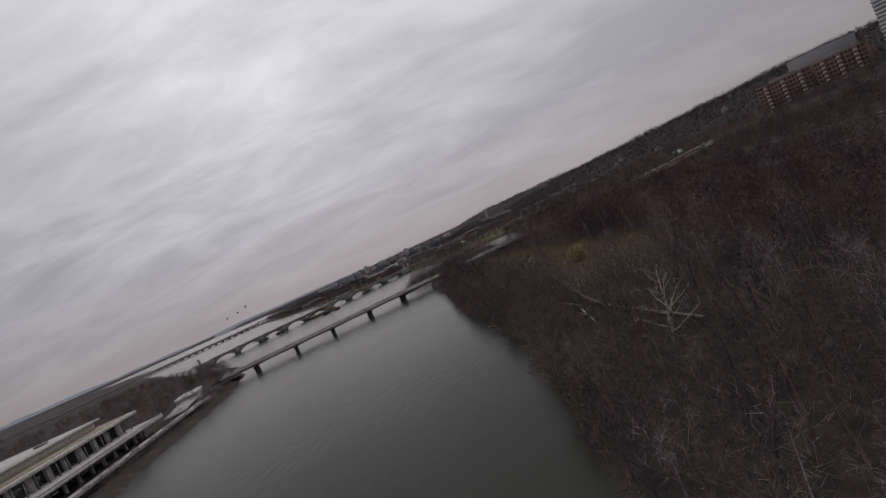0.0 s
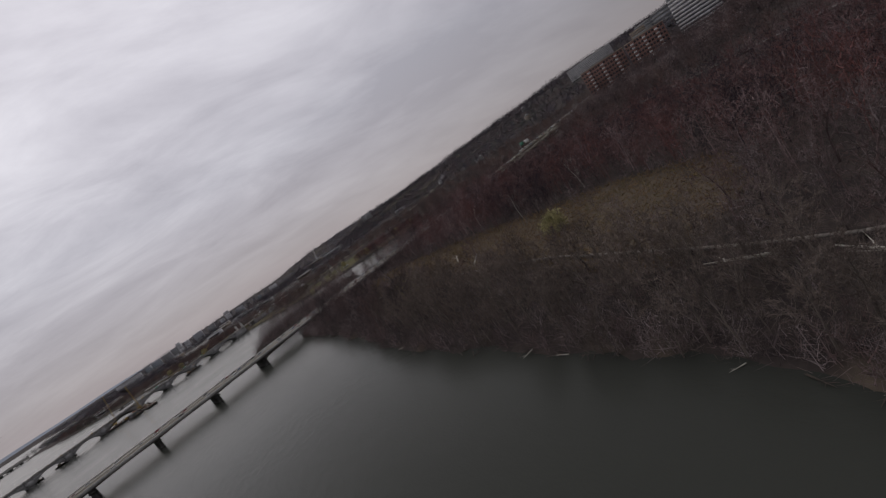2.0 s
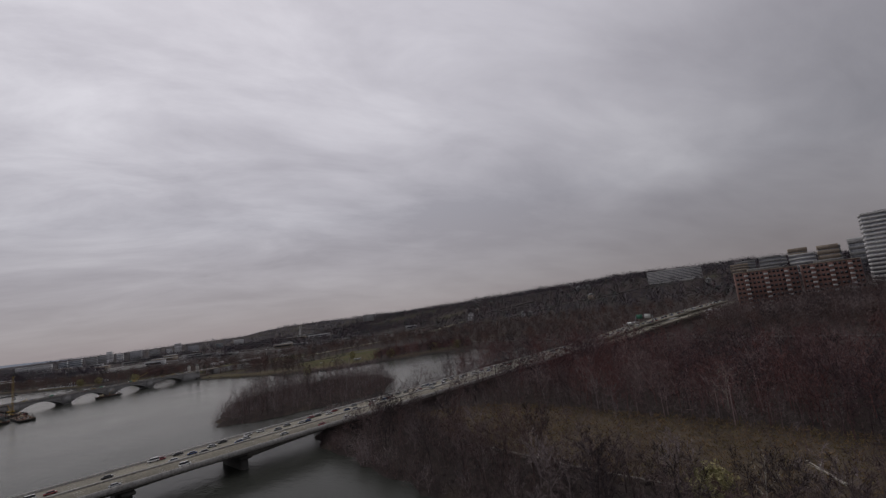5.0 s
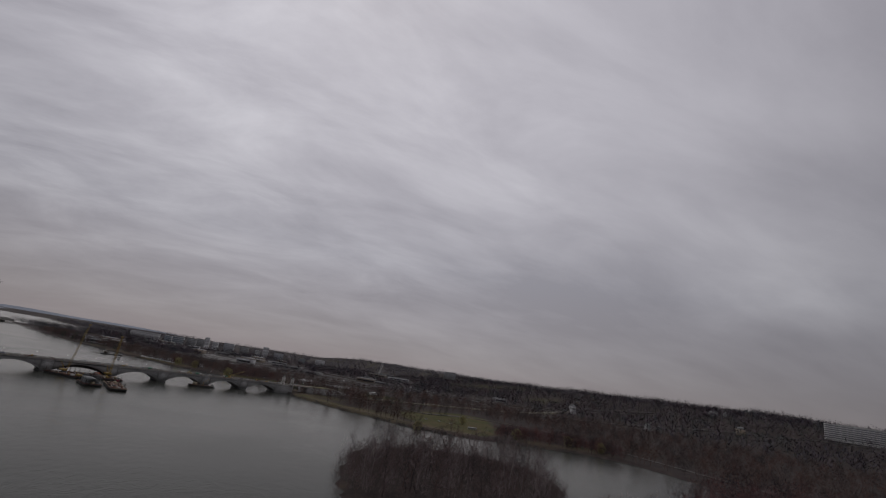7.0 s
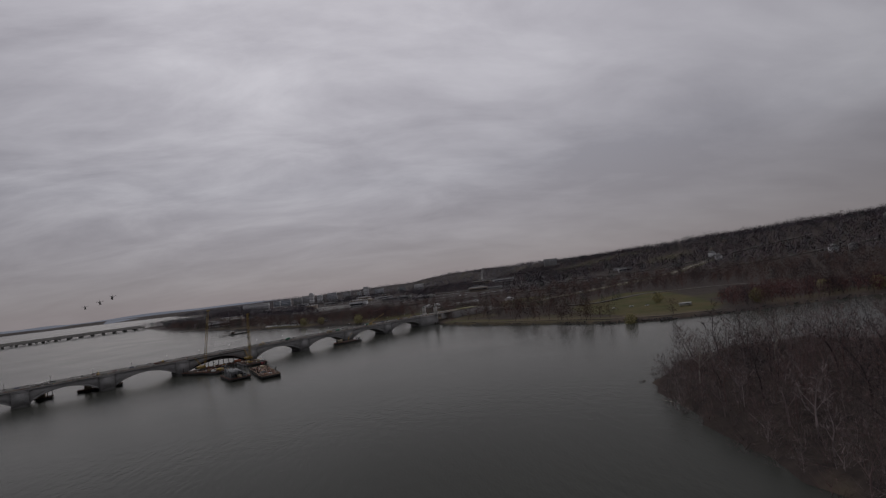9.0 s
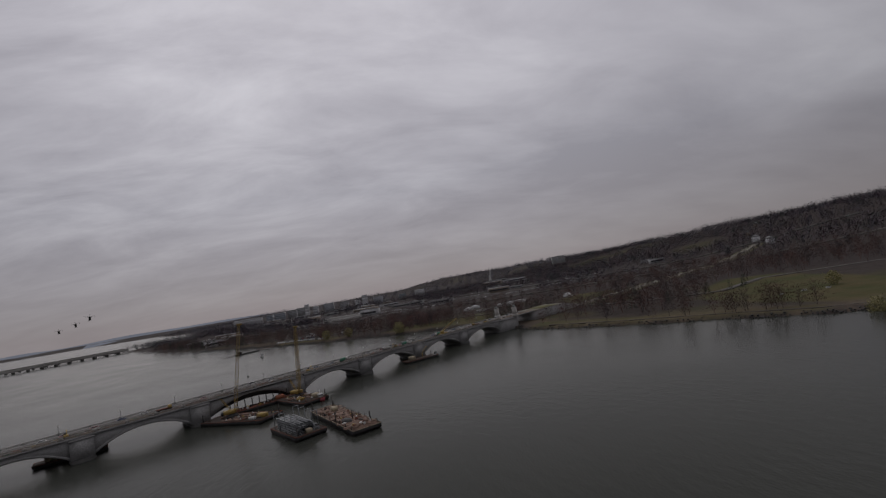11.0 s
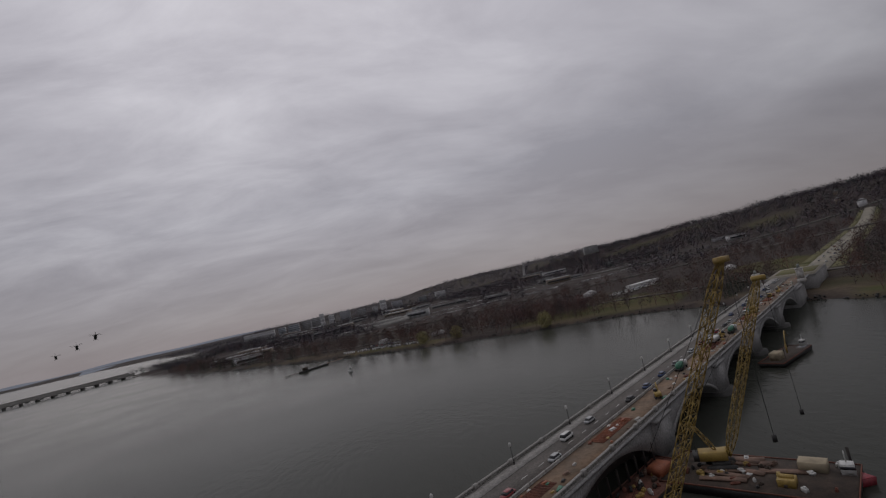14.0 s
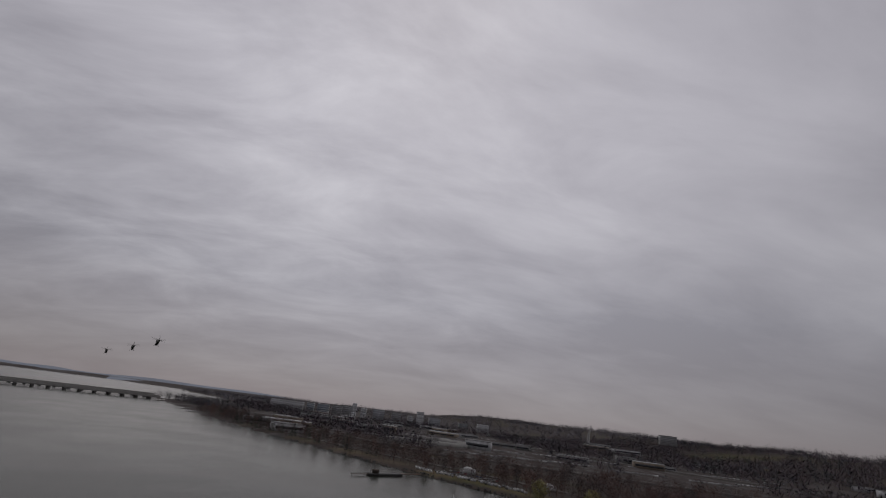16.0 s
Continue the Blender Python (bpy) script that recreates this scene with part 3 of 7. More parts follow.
def far_ridge():
    """Ridges at the end of the river, one behind the other, with haze in their colour and glow."""
    for k, (y0, x0, x1, top) in enumerate(((4300, -4600, 200, 58), (4750, -4700, 4200, 62))):
        v, f, n = [], [], 90
        for i in range(n + 1):
            x = x0 + (x1 - x0) * i / n
            z = top * (0.72 + 0.2 * math.sin(i * 0.23 + k) + 0.09 * math.sin(i * 0.71 + 2 * k)) * ((n - i) / n) ** 0.8
            v += [(x, y0 - 160, -3), (x, y0, float(z)), (x, y0 + 160, -3)]
        for i in range(n):
            f += [(3 * i, 3 * i + 3, 3 * i + 4, 3 * i + 1), (3 * i + 1, 3 * i + 4, 3 * i + 5, 3 * i + 2)]
        structure("backdrop_%d" % (k + 1), mesh_from("backdrop", v, np.array(f), M["ridge"], True), "far wooded ridge, haze put in as blue-grey tint and glow", "backdrop")


far_ridge()

# ---- far bridge, near girder bridge, stone arch bridge ----
RU = (0.95, 0.312)
R0 = north((-24.0, 218.5))
R_DECK, R_WIDE = 4.3, 15.0
road_pose = heading(R0[0], R0[1], 0, *RU)


def haunch(length, mid, deep, y, n=10):
    """A girder deeper over its piers than at midspan."""
    s = Shape()
    v = []
    for yy in (y - 0.18, y + 0.18):
        for i in range(n + 1):
            u = 2 * i / n - 1
            v.append((length * i / n, yy, -mid - deep * u * u))
        v += [(length * i / n, yy, 0.0) for i in range(n + 1)]
    m = n + 1
    f = []
    for i in range(n):
        f += [(i, i + 1, m + i + 1, m + i), (2 * m + i + 1, 2 * m + i, 3 * m + i, 3 * m + i + 1), (i + 1, i, 2 * m + i, 2 * m + i + 1)]
    return s.add(v, f)


def girder_bridge():
    br = thing("girder_bridge", "long pale concrete highway bridge on wall piers with queued traffic", "bridge", m=road_pose)
    lo, hi = -101, 164
    part("deck_slab", Shape().box(lo, 0, R_DECK - 0.45, hi, R_WIDE, R_DECK), "deck_worn", br, "worn pale grey concrete roadway")
    stops = [-105, -84, -63, -42.5, -20.7, 0, 45.4, 71, 94, 117, 140, 164]
    for y in (0.5, 5.2, 9.7, 14.2):
        for a, c in zip(stops[:-1], stops[1:]):
            part("girder", haunch(c - a, 0.45, 0.9 if c - a > 30 else 0.25, y), "girder_grey", br, m=pose(a, 0, R_DECK - 0.45))
    for y in (-0.15, R_WIDE - 0.15):
        part("parapet", Shape().box(lo, y, R_DECK - 0.6, hi, y + 0.3, R_DECK + 0.4, 0.05), "concrete_pale", br)
    part("sidewalk", Shape().box(lo, 0.15, R_DECK, hi, 0.95, R_DECK + 0.08), "concrete_pale", br)
    part("median_barrier", Shape().box(lo, 7.4, R_DECK, hi, 7.7, R_DECK + 0.33, 0.06), "concrete_pale", br)
    dash = Shape().box(0, -0.04, 0, 1.2, 0.04, 0.006).mesh("lane_mark", "white_paint")
    for y in (2.6, 4.1, 5.7, 9.3, 10.9, 12.5):
        for k in range(42):
            part("lane_mark", dash, None, br, m=pose(lo + 6 + k * 6.1, y, R_DECK + 0.003))
    pier = Shape()
    pier.prism([(-0.85, 2.4), (-0.45, 1.6), (0.45, 1.6), (0.85, 2.4), (0.85, 12.6), (0.45, 13.4), (-0.45, 13.4), (-0.85, 12.6)], -2, R_DECK - 1.9, 0.96)
    pier.box(-1.0, 0.8, R_DECK - 2.1, 1.0, 14.2, R_DECK - 1.6)
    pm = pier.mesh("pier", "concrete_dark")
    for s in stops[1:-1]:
        part("pier", pm, None, br, "dark concrete wall pier", m=pose(s, 0, 0))
    return br


girder_bridge()

BU = (0.841, 0.541)
B0 = (-106.3, 488.2)
B_DECK, B_WIDE = 5.7, 9.8
bridge_pose = heading(B0[0], B0[1], 0, *BU)
PIERS = [-125.5, -101.5, -77.5, -52.5, -25.0, 0.0, 24.5, 49.0]
ENDS = (-149.0, 75.0)


def arch_shape(length, rise, spring, top, y0, y1, n=16):
    """A wall over a segmental arch with its soffit: span along x from 0."""
    s = Shape()
    half = length / 2
    rad = (half * half + rise * rise) / (2 * rise)
    pts = []
    for i in range(n + 1):
        x = length * i / n
        pts.append((x, spring + math.sqrt(max(rad * rad - (x - half) ** 2, 0)) - (rad - rise)))
    v, f = [], []
    for y in (y0, y1):
        v += [(x, y, z) for x, z in pts] + [(x, y, top) for x, z in pts]
    m = n + 1
    for i in range(n):
        f.append((i, i + 1, m + i + 1, m + i))
        f.append((2 * m + i + 1, 2 * m + i, 3 * m + i, 3 * m + i + 1))
        f.append((i + 1, i, 2 * m + i, 2 * m + i + 1))
        f.append((m + i, m + i + 1, 3 * m + i + 1, 3 * m + i))
    f += [(0, m, 3 * m, 2 * m), (n, 2 * m + n, 3 * m + n, m + n)]
    return s.add(v, f)


def ring_shape(length, rise, spring, y0, y1, thick, n=16):
    """The proud stone ring along the arch's edge."""
    half = length / 2
    rad = (half * half + rise * rise) / (2 * rise)
    v, f = [], []
    for i in range(n + 1):
        x = length * i / n
        z = spring + math.sqrt(max(rad * rad - (x - half) ** 2, 0)) - (rad - rise)
        v += [(x, y0, z - 0.03), (x, y0, z + thick), (x, y1, z + thick), (x, y1, z - 0.03)]
    for i in range(n):
        for k in range(4):
            f.append((4 * i + k, 4 * i + (k + 1) % 4, 4 * i + 4 + (k + 1) % 4, 4 * i + 4 + k))
    f += [(3, 2, 1, 0), (4 * n, 4 * n + 1, 4 * n + 2, 4 * n + 3)]
    return Shape().add(v, f)


def stone_bridge():
    br = thing("arch_bridge", "long grey granite arch bridge under repair, its deck partly torn up", "bridge", m=bridge_pose)
    stops = [ENDS[0]] + PIERS + [ENDS[1]]
    pw = 2.3
    for k in range(len(stops) - 1):
        a, b = stops[k] + pw, stops[k + 1] - pw
        if k == 4:
            part("bascule_arch", arch_shape(b - a, 3.5, 1.0, B_DECK - 0.7, 0.25, 1.1), "granite", br, "pale fascia over the steel draw span", m=pose(a, 0, 0))
            part("bascule_arch", arch_shape(b - a, 3.5, 1.0, B_DECK - 0.7, B_WIDE - 1.1, B_WIDE - 0.25), "granite", br, m=pose(a, 0, 0))
            # added dark filler, so the opening under the draw span looks shaded
            part("draw_vault", arch_shape(b - a, 2.3, 0.9, B_DECK - 0.7, 1.15, B_WIDE - 1.15), "steel_dark", br, "dark filler standing in for shade inside the draw span", m=pose(a, 0, 0))
            rib = ring_shape(b - a, 2.5, 0.7, 0, 0.3, 0.8)
            rm = rib.mesh("steel_rib", "steel_dark")
            for y in (1.3, 2.8, 4.3, 5.8, 7.3, 8.2):
                part("steel_rib", rm, None, br, "dark steel arch rib", m=pose(a, y, 0))
            part("draw_deck", Shape().box(a, 1.1, B_DECK - 0.7, b, B_WIDE - 1.1, B_DECK - 0.35), "steel_dark", br)
            web = Shape()
            for i in range(1, 12):
                x = (b - a) * i / 12
                for y in (2.0, 4.9, 7.8):
                    web.tube((x, y, 3.2), (x, y, B_DECK - 0.7), 0.09, sides=4)
                web.tube((x, 1.3, 4.4), (x, 8.5, 4.4), 0.08, sides=4)
            part("bracing", web, "steel_dark", br, m=pose(a, 0, 0))
        else:
            part("arch_span", arch_shape(b - a, 3.15, 0.9, B_DECK - 0.35, 0.15, B_WIDE - 0.15), "granite", br, m=pose(a, 0, 0))
            for y in (0.02, B_WIDE - 0.2):
                part("arch_ring", ring_shape(b - a, 3.15, 0.9, y, y + 0.18, 0.55), "granite", br, m=pose(a, 0, 0))
    foot = []
    for i in range(9):
        w = math.pi * i / 8
        foot.append((2.5 * math.cos(w), B_WIDE + 0.3 + 1.7 * math.sin(w)))
    for i in range(9):
        w = math.pi + math.pi * i / 8
        foot.append((2.5 * math.cos(w), -0.3 + 1.7 * math.sin(w)))
    shaft = Shape().box(-pw, -0.15, 0.6, pw, B_WIDE + 0.15, B_DECK - 0.35)
    shaft.box(-pw + 0.35, -0.5, 0.6, pw - 0.35, B_WIDE + 0.5, B_DECK - 0.9).box(-pw - 0.1, -0.65, B_DECK - 0.9, pw + 0.1, B_WIDE + 0.65, B_DECK - 0.6)
    sm = shaft.mesh("pier_shaft", "granite")
    fm = Shape().prism(foot, -2, 0.6, 0.95).mesh("pier_footing", "granite_dark")
    for s in PIERS:
        p = part("pier", sm, None, br, m=pose(s, 0, 0))
        part("pier_footing", fm, None, p, "wet dark rounded pier footing")
    for s, w in ((ENDS[0] - 6, 8), (ENDS[1] + 4, 6.5)):
        part("abutment", Shape().box(s - w, -0.6, -2, s + w, B_WIDE + 0.6, B_DECK - 0.35).box(s - w, -0.9, B_DECK - 0.9, s + w, B_WIDE + 0.9, B_DECK - 0.6), "granite", br)
    lo, hi = ENDS[0] - 20, ENDS[1] + 24
    part("cornice", Shape().box(lo, -0.3, B_DECK - 0.35, hi, B_WIDE + 0.3, B_DECK - 0.08), "granite", br)
    part("south_walk", Shape().box(lo, B_WIDE - 1.9, B_DECK - 0.08, hi, B_WIDE, B_DECK + 0.06), "concrete", br, "pale concrete sidewalk")
    part("roadway", Shape().box(lo, 4.3, B_DECK - 0.08, hi, B_WIDE - 1.9, B_DECK), "asphalt", br, "grey asphalt lanes open to traffic")
    part("torn_roadway", Shape().box(lo, 0.3, B_DECK - 0.08, hi, 4.3, B_DECK - 0.03), "torn_deck", br, "stripped lanes under repair")
    rail = Shape().box(0, 0, 0, 5.8, 0.3, 0.12).box(0, 0, 0.42, 5.8, 0.3, 0.55)
    for i in range(15):
        rail.box(0.15 + i * 0.38, 0.07, 0.12, 0.33 + i * 0.38, 0.23, 0.42)
    rail_m = rail.mesh("balustrade", "concrete")
    block = Shape().box(-0.3, -0.05, 0, 0.3, 0.35, 0.66, 0.06).mesh("balustrade_post", "concrete")
    n = int((ENDS[1] - ENDS[0]) / 6.2)
    for y in (0.0, B_WIDE - 0.3):
        for k in range(n):
            part("balustrade", rail_m, None, br, m=pose(ENDS[0] + k * 6.2, y, B_DECK - 0.08))
            part("balustrade_post", block, None, br, m=pose(ENDS[0] + k * 6.2 + 6.0, y, B_DECK - 0.08))
    mark = Shape().box(0, -0.04, 0, 1.1, 0.04, 0.006).mesh("lane_mark", "white_paint")
    for y in (6.1,):
        for k in range(70):
            part("lane_mark", mark, None, br, m=pose(ENDS[0] + k * 3.2, y, B_DECK + 0.003))
    return br


stone_bridge()


def far_bridge(x, y, ux, uy, length, z, wide, label):
    br = thing("river_bridge", label, "bridge", "far river crossings", m=heading(x, y, 0, ux, uy))
    part("deck_slab", Shape().box(0, 0, z - 2.2, length, wide, z).box(0, 0, z, length, 0.5, z + 1.1).box(0, wide - 0.5, z, length, wide, z + 1.1), "concrete", br)
    pm = Shape().box(-1.6, -0.6, -2, 1.6, wide + 0.6, z - 2.2).mesh("pier", "concrete_dark")
    k = 14
    while k < length:
        part("pier", pm, None, br, m=pose(k, 0, 0))
        k += 17
    return br


far_bridge(-530, 1245, -0.78, -0.62, 560, 5.0, 12, "low grey concrete road bridge on many piers")
far_bridge(-572, 1324, -0.78, -0.62, 580, 5.5, 9, "grey railway bridge beyond the road bridge")

# ---- trees ----


class Twigs:
    """Growing arrays of triangles for trunks, limbs and twigs."""

    def __init__(self, seed):
        self.v, self.f, self.r = [], [], np.random.default_rng(seed)

    def cone(self, a, b, ra, rb, sides):
        d = b - a
        d = d / (np.linalg.norm(d) + 1e-9)
        s = np.cross(d, (0.31, 0.9, 0.17))
        s /= np.linalg.norm(s) + 1e-9
        t = np.cross(d, s)
        n = len(self.v)
        for i in range(sides):
            w = 2 * math.pi * i / sides
            self.v.append(a + (s * math.cos(w) + t * math.sin(w)) * ra)
        if rb <= 0:
            self.v.append(b)
            self.f += [(n + i, n + (i + 1) % sides, n + sides) for i in range(sides)]
            return
        for i in range(sides):
            w = 2 * math.pi * i / sides
            self.v.append(b + (s * math.cos(w) + t * math.sin(w)) * rb)
        for i in range(sides):
            j = (i + 1) % sides
            self.f += [(n + i, n + j, n + sides + j), (n + i, n + sides + j, n + sides + i)]

    def blade(self, a, b, w):
        d = b - a
        s = np.cross(d, self.r.normal(size=3))
        s *= w / (np.linalg.norm(s) + 1e-9)
        n = len(self.v)
        self.v += [a + s, a - s, b]
        self.f.append((n, n + 1, n + 2))

    def lump(self, c, r, flat=0.8):
        """A small uneven clump, eight-faced."""
        n = len(self.v)
        for d in ((1, 0, 0), (0, 1, 0), (-1, 0, 0), (0, -1, 0), (0, 0, flat), (0, 0, -flat)):
            self.v.append(c + np.array(d) * r * self.r.uniform(0.65, 1.25) + self.r.normal(size=3) * r * 0.12)
        self.f += [(n + i, n + (i + 1) % 4, n + 4) for i in range(4)] + [(n + (i + 1) % 4, n + i, n + 5) for i in range(4)]

    def arrays(self):
        return np.array(self.v, np.float32), np.array(self.f, np.int32)


def bent(r, d, amount, lift=0.0):
    e = d + r.normal(size=3) * amount
    e[2] += lift
    return e / np.linalg.norm(e)


def bare_tree(seed, h, limbs=8, subs=6, twigs=9, spread=0.75, w=0.022, fork=0.3, trunk_r=0.16):
    """A leafless tree: a tapering trunk, then limbs, branches and fine twigs. Returns the wood's and the crown's arrays."""
    wood, crown = Twigs(seed), Twigs(seed + 500)
    r = wood.r
    p, d, n = np.zeros(3), np.array([0, 0, 1.0]), 6
    spine, rad = [p - (0, 0, 0.6)], trunk_r
    for k in range(n):
        q = p + d * h * 0.8 / n
        r1 = trunk_r * (1 - 0.86 * (k + 1) / n)
        wood.cone(spine[-1], q, rad, r1, 5)
        spine.append(q)
        p, d, rad = q, bent(r, d, 0.13, 0.1), r1
    for i in range(limbs):
        s = fork + (0.97 - fork) * (i + r.uniform(0, 0.8)) / limbs
        k = min(int(s * n), n - 1)
        base = spine[k] + (spine[k + 1] - spine[k]) * (s * n - k)
        a = i * 2.4 + r.uniform(-0.5, 0.5)
        lift = 0.55 + 0.7 * s
        d = np.array([math.cos(a) * spread, math.sin(a) * spread, lift])
        d /= np.linalg.norm(d)
        length = h * (0.46 - 0.24 * s) * r.uniform(0.8, 1.25)
        mid = base + d * length * 0.5
        d2 = bent(r, d, 0.22, 0.12)
        tip = mid + d2 * length * 0.6
        rl = trunk_r * 0.42 * (1.15 - s)
        wood.cone(base, mid, rl, rl * 0.6, 4)
        wood.cone(mid, tip, rl * 0.6, 0, 3)
        for j in range(subs):
            u = 0.25 + 0.75 * (j + r.uniform()) / subs
            b = base + (mid - base) * u * 2 if u < 0.5 else mid + (tip - mid) * (u - 0.5) * 2
            e = bent(r, d2, 0.6, 0.15)
            ln = length * r.uniform(0.28, 0.5)
            c = b + e * ln
            crown.cone(b, c, rl * 0.28, 0, 3)
            for _ in range(twigs):
                g = b + (c - b) * r.uniform(0.2, 1.0)
                crown.blade(g, g + bent(r, e, 0.65, 0.1) * ln * r.uniform(0.35, 0.8), w * r.uniform(0.6, 1.3))
    return wood.arrays(), crown.arrays()


def leafy_tree(seed, h, wide, clumps, leaves, size, low=0.25, droop=0.0, trunk_r=0.14):
    """A tree in leaf or needle: trunk, limbs, and a crown of many small leaf blades in uneven clumps."""
    wood, crown = Twigs(seed), Twigs(seed + 900)
    r = wood.r
    wood.cone(np.array([0, 0, -0.5]), np.array([0, 0, h * 0.85]), trunk_r, trunk_r * 0.25, 6)
    for i in range(clumps):
        s = low + (1 - low) * (i + r.uniform()) / clumps
        girth = wide * math.sin(math.pi * (0.12 + 0.84 * (s - low) / (1 - low))) ** 0.8 * r.uniform(0.35, 1.05)
        a = i * 2.4 + r.uniform(-0.6, 0.6)
        c = np.array([math.cos(a) * girth, math.sin(a) * girth, h * s])
        wood.cone(np.array([0, 0, h * s * 0.8]), c, trunk_r * 0.25, 0, 3)
        lump = wide * r.uniform(0.22, 0.42)
        for _ in range(leaves):
            g = c + r.normal(size=3) * lump * np.array([0.6, 0.6, 0.45])
            e = bent(r, np.array([0, 0, -droop]), 1.0)
            crown.blade(g, g + e * size * r.uniform(0.6, 1.4), size * 0.35)
    return wood.arrays(), crown.arrays()


def conifer(seed, h, wide, tiers=9, per=60, size=0.3):
    wood, crown = Twigs(seed), Twigs(seed + 300)
    r = crown.r
    wood.cone(np.array([0, 0, -0.5]), np.array([0, 0, h]), 0.12, 0.02, 6)
    for k in range(tiers):
        s = 0.12 + 0.86 * k / tiers
        rad = wide * (1 - s) ** 0.8
        for _ in range(int(per * (1.1 - s))):
            a, q = r.uniform(0, 2 * math.pi), r.uniform(0.25, 1.0) * r.uniform(0.8, 1.1)
            g = np.array([math.cos(a) * rad * q, math.sin(a) * rad * q, h * s - 0.25 * rad * q + r.normal() * 0.1])
            e = np.array([math.cos(a), math.sin(a), -0.35]) + r.normal(size=3) * 0.4
            crown.blade(g, g + e * size * r.uniform(0.6, 1.3), size * 0.35)
    return wood.arrays(), crown.arrays()


def mesh_of(name, arrays, mat):
    return mesh_from(name, arrays[0], arrays[1], M[mat])


def planted(arrays, xs, ys, zs, turns, scales, name, mat, soft=False):
    """One mesh of many copies of several tree forms, chosen in turn. soft: crowns shaded as open twigs, lit from the sky on all sides."""
    vs, fs, n, tones = [], [], 0, []
    pick = rng.integers(0, len(arrays), len(xs))
    patch = np.array([noise.noise((a * 0.045, b * 0.045, 6.0)) for a, b in zip(xs, ys)])
    hue = np.clip(0.45 + 0.5 * patch + rng.normal(0, 0.36, len(xs)), 0, 1)
    for k in range(len(arrays)):
        w = np.where(pick == k)[0]
        if not len(w):
            continue
        v, f = arrays[k]
        c, s = np.cos(turns[w])[:, None], np.sin(turns[w])[:, None]
        sc = scales[w][:, None]
        x = (v[None, :, 0] * c - v[None, :, 1] * s) * sc + xs[w][:, None]
        y = (v[None, :, 0] * s + v[None, :, 1] * c) * sc + ys[w][:, None]
        z = v[None, :, 2] * sc + zs[w][:, None]
        vs.append(np.stack([x, y, z], -1).reshape(-1, 3))
        fs.append((f[None] + (np.arange(len(w)) * len(v))[:, None, None]).reshape(-1, 3) + n)
        n += len(w) * len(v)
        tones.append(np.repeat(hue[w], len(v)))
    me = mesh_from(name, np.concatenate(vs), np.concatenate(fs), M[mat], soft)
    if soft:
        up = rng.normal(0, 0.22, (len(me.vertices), 3)) + (0, 0, 1)
        me.normals_split_custom_set_from_vertices(up / np.linalg.norm(up, axis=1)[:, None])
    me.attributes.new("tone", "FLOAT", "POINT").data.foreach_set("value", np.concatenate(tones).astype(np.float32))
    return me


def joined(pair):
    (va, fa), (vb, fb) = pair
    return np.concatenate([va, vb]), np.concatenate([fa, fb + len(va)])


def scatter(poly, spacing, margin=0.5, inside=None):
    """Uneven plan points inside an outline, about spacing apart."""
    p = np.array(poly)
    x0, y0 = p.min(0)
    x1, y1 = p.max(0)
    gx, gy = np.meshgrid(np.arange(x0, x1, spacing), np.arange(y0, y1, spacing))
    x = (gx + rng.uniform(-0.5, 0.5, gx.shape) * spacing * 0.95).ravel()
    y = (gy + rng.uniform(-0.5, 0.5, gy.shape) * spacing * 0.95).ravel()
    keep = signed(poly, x, y) > margin
    if inside is not None:
        keep &= inside(x, y)
    return x[keep], y[keep]


def off_road(x, y):
    """Clear of the girder bridge and its road."""
    dx, dy = x - R0[0], y - R0[1]
    side = -dx * RU[1] + dy * RU[0]
    clear = (side < -2.0) | (side > R_WIDE + 2.0) | (dx * RU[0] + dy * RU[1] > 150)
    clear &= np.hypot(x - SYCAMORE[0] + 1, y - SYCAMORE[1] + 3.5) > 5.0
    clear &= np.hypot(x - 23.5, y - 47) > 4.5
    for (ax, ay), (cx, cy) in zip(VIADUCT[:-1], VIADUCT[1:]):
        q = math.hypot(cx - ax, cy - ay)
        s = np.clip(((x - ax) * (cx - ax) + (y - ay) * (cy - ay)) / q / q, 0, 1)
        clear &= np.hypot(x - ax - s * (cx - ax) - 3, y - ay - s * (cy - ay) + 9) > 15
    return clear & (np.abs(signed(WALKWAY + WALKWAY[-2:0:-1], x, y)) > 0.9)


def brush(seed, h, wide, n, w, low=0.2, trunk_r=0.12, long=0.2, lobes=6, up=0.45):
    """A lean tree for woods seen from afar: one trunk, a few limbs and an uneven haze of twigs in lobes."""
    t = Twigs(seed)
    r = t.r
    t.cone(np.array([0, 0, -0.5]), np.array([r.normal() * 0.2, r.normal() * 0.2, h * 0.8]), trunk_r, 0, 3)
    heads = []
    for i in range(lobes):
        s = low + (0.9 - low) * (i + r.uniform(0.2, 0.9)) / lobes
        a = i * 2.4 + r.uniform(-0.7, 0.7)
        reach = wide * math.sin(math.pi * (0.22 + 0.66 * (s - low) / (1 - low))) * r.uniform(0.3, 0.8)
        c = np.array([math.cos(a) * reach, math.sin(a) * reach, h * s])
        heads.append(c)
        t.blade(np.array([0, 0, max(c[2] - reach * 1.3, 0.2)]), c, max(w, 0.035))
    for i in range(n):
        c = heads[i % lobes]
        q = r.normal(size=3) * np.array([0.34, 0.34, 0.3]) * wide
        q[2] = abs(q[2]) * 1.1 - wide * 0.14
        e = q / (np.linalg.norm(q) + 1e-6) * 0.7 + r.normal(size=3) * 0.45
        e[2] += up
        e /= np.linalg.norm(e)
        g = c + q
        g[2] = max(g[2], 0.15)
        t.blade(g - e * h * long * 0.35, g + e * h * long * r.uniform(0.4, 0.9), w * r.uniform(0.6, 1.4))
    return t.arrays()


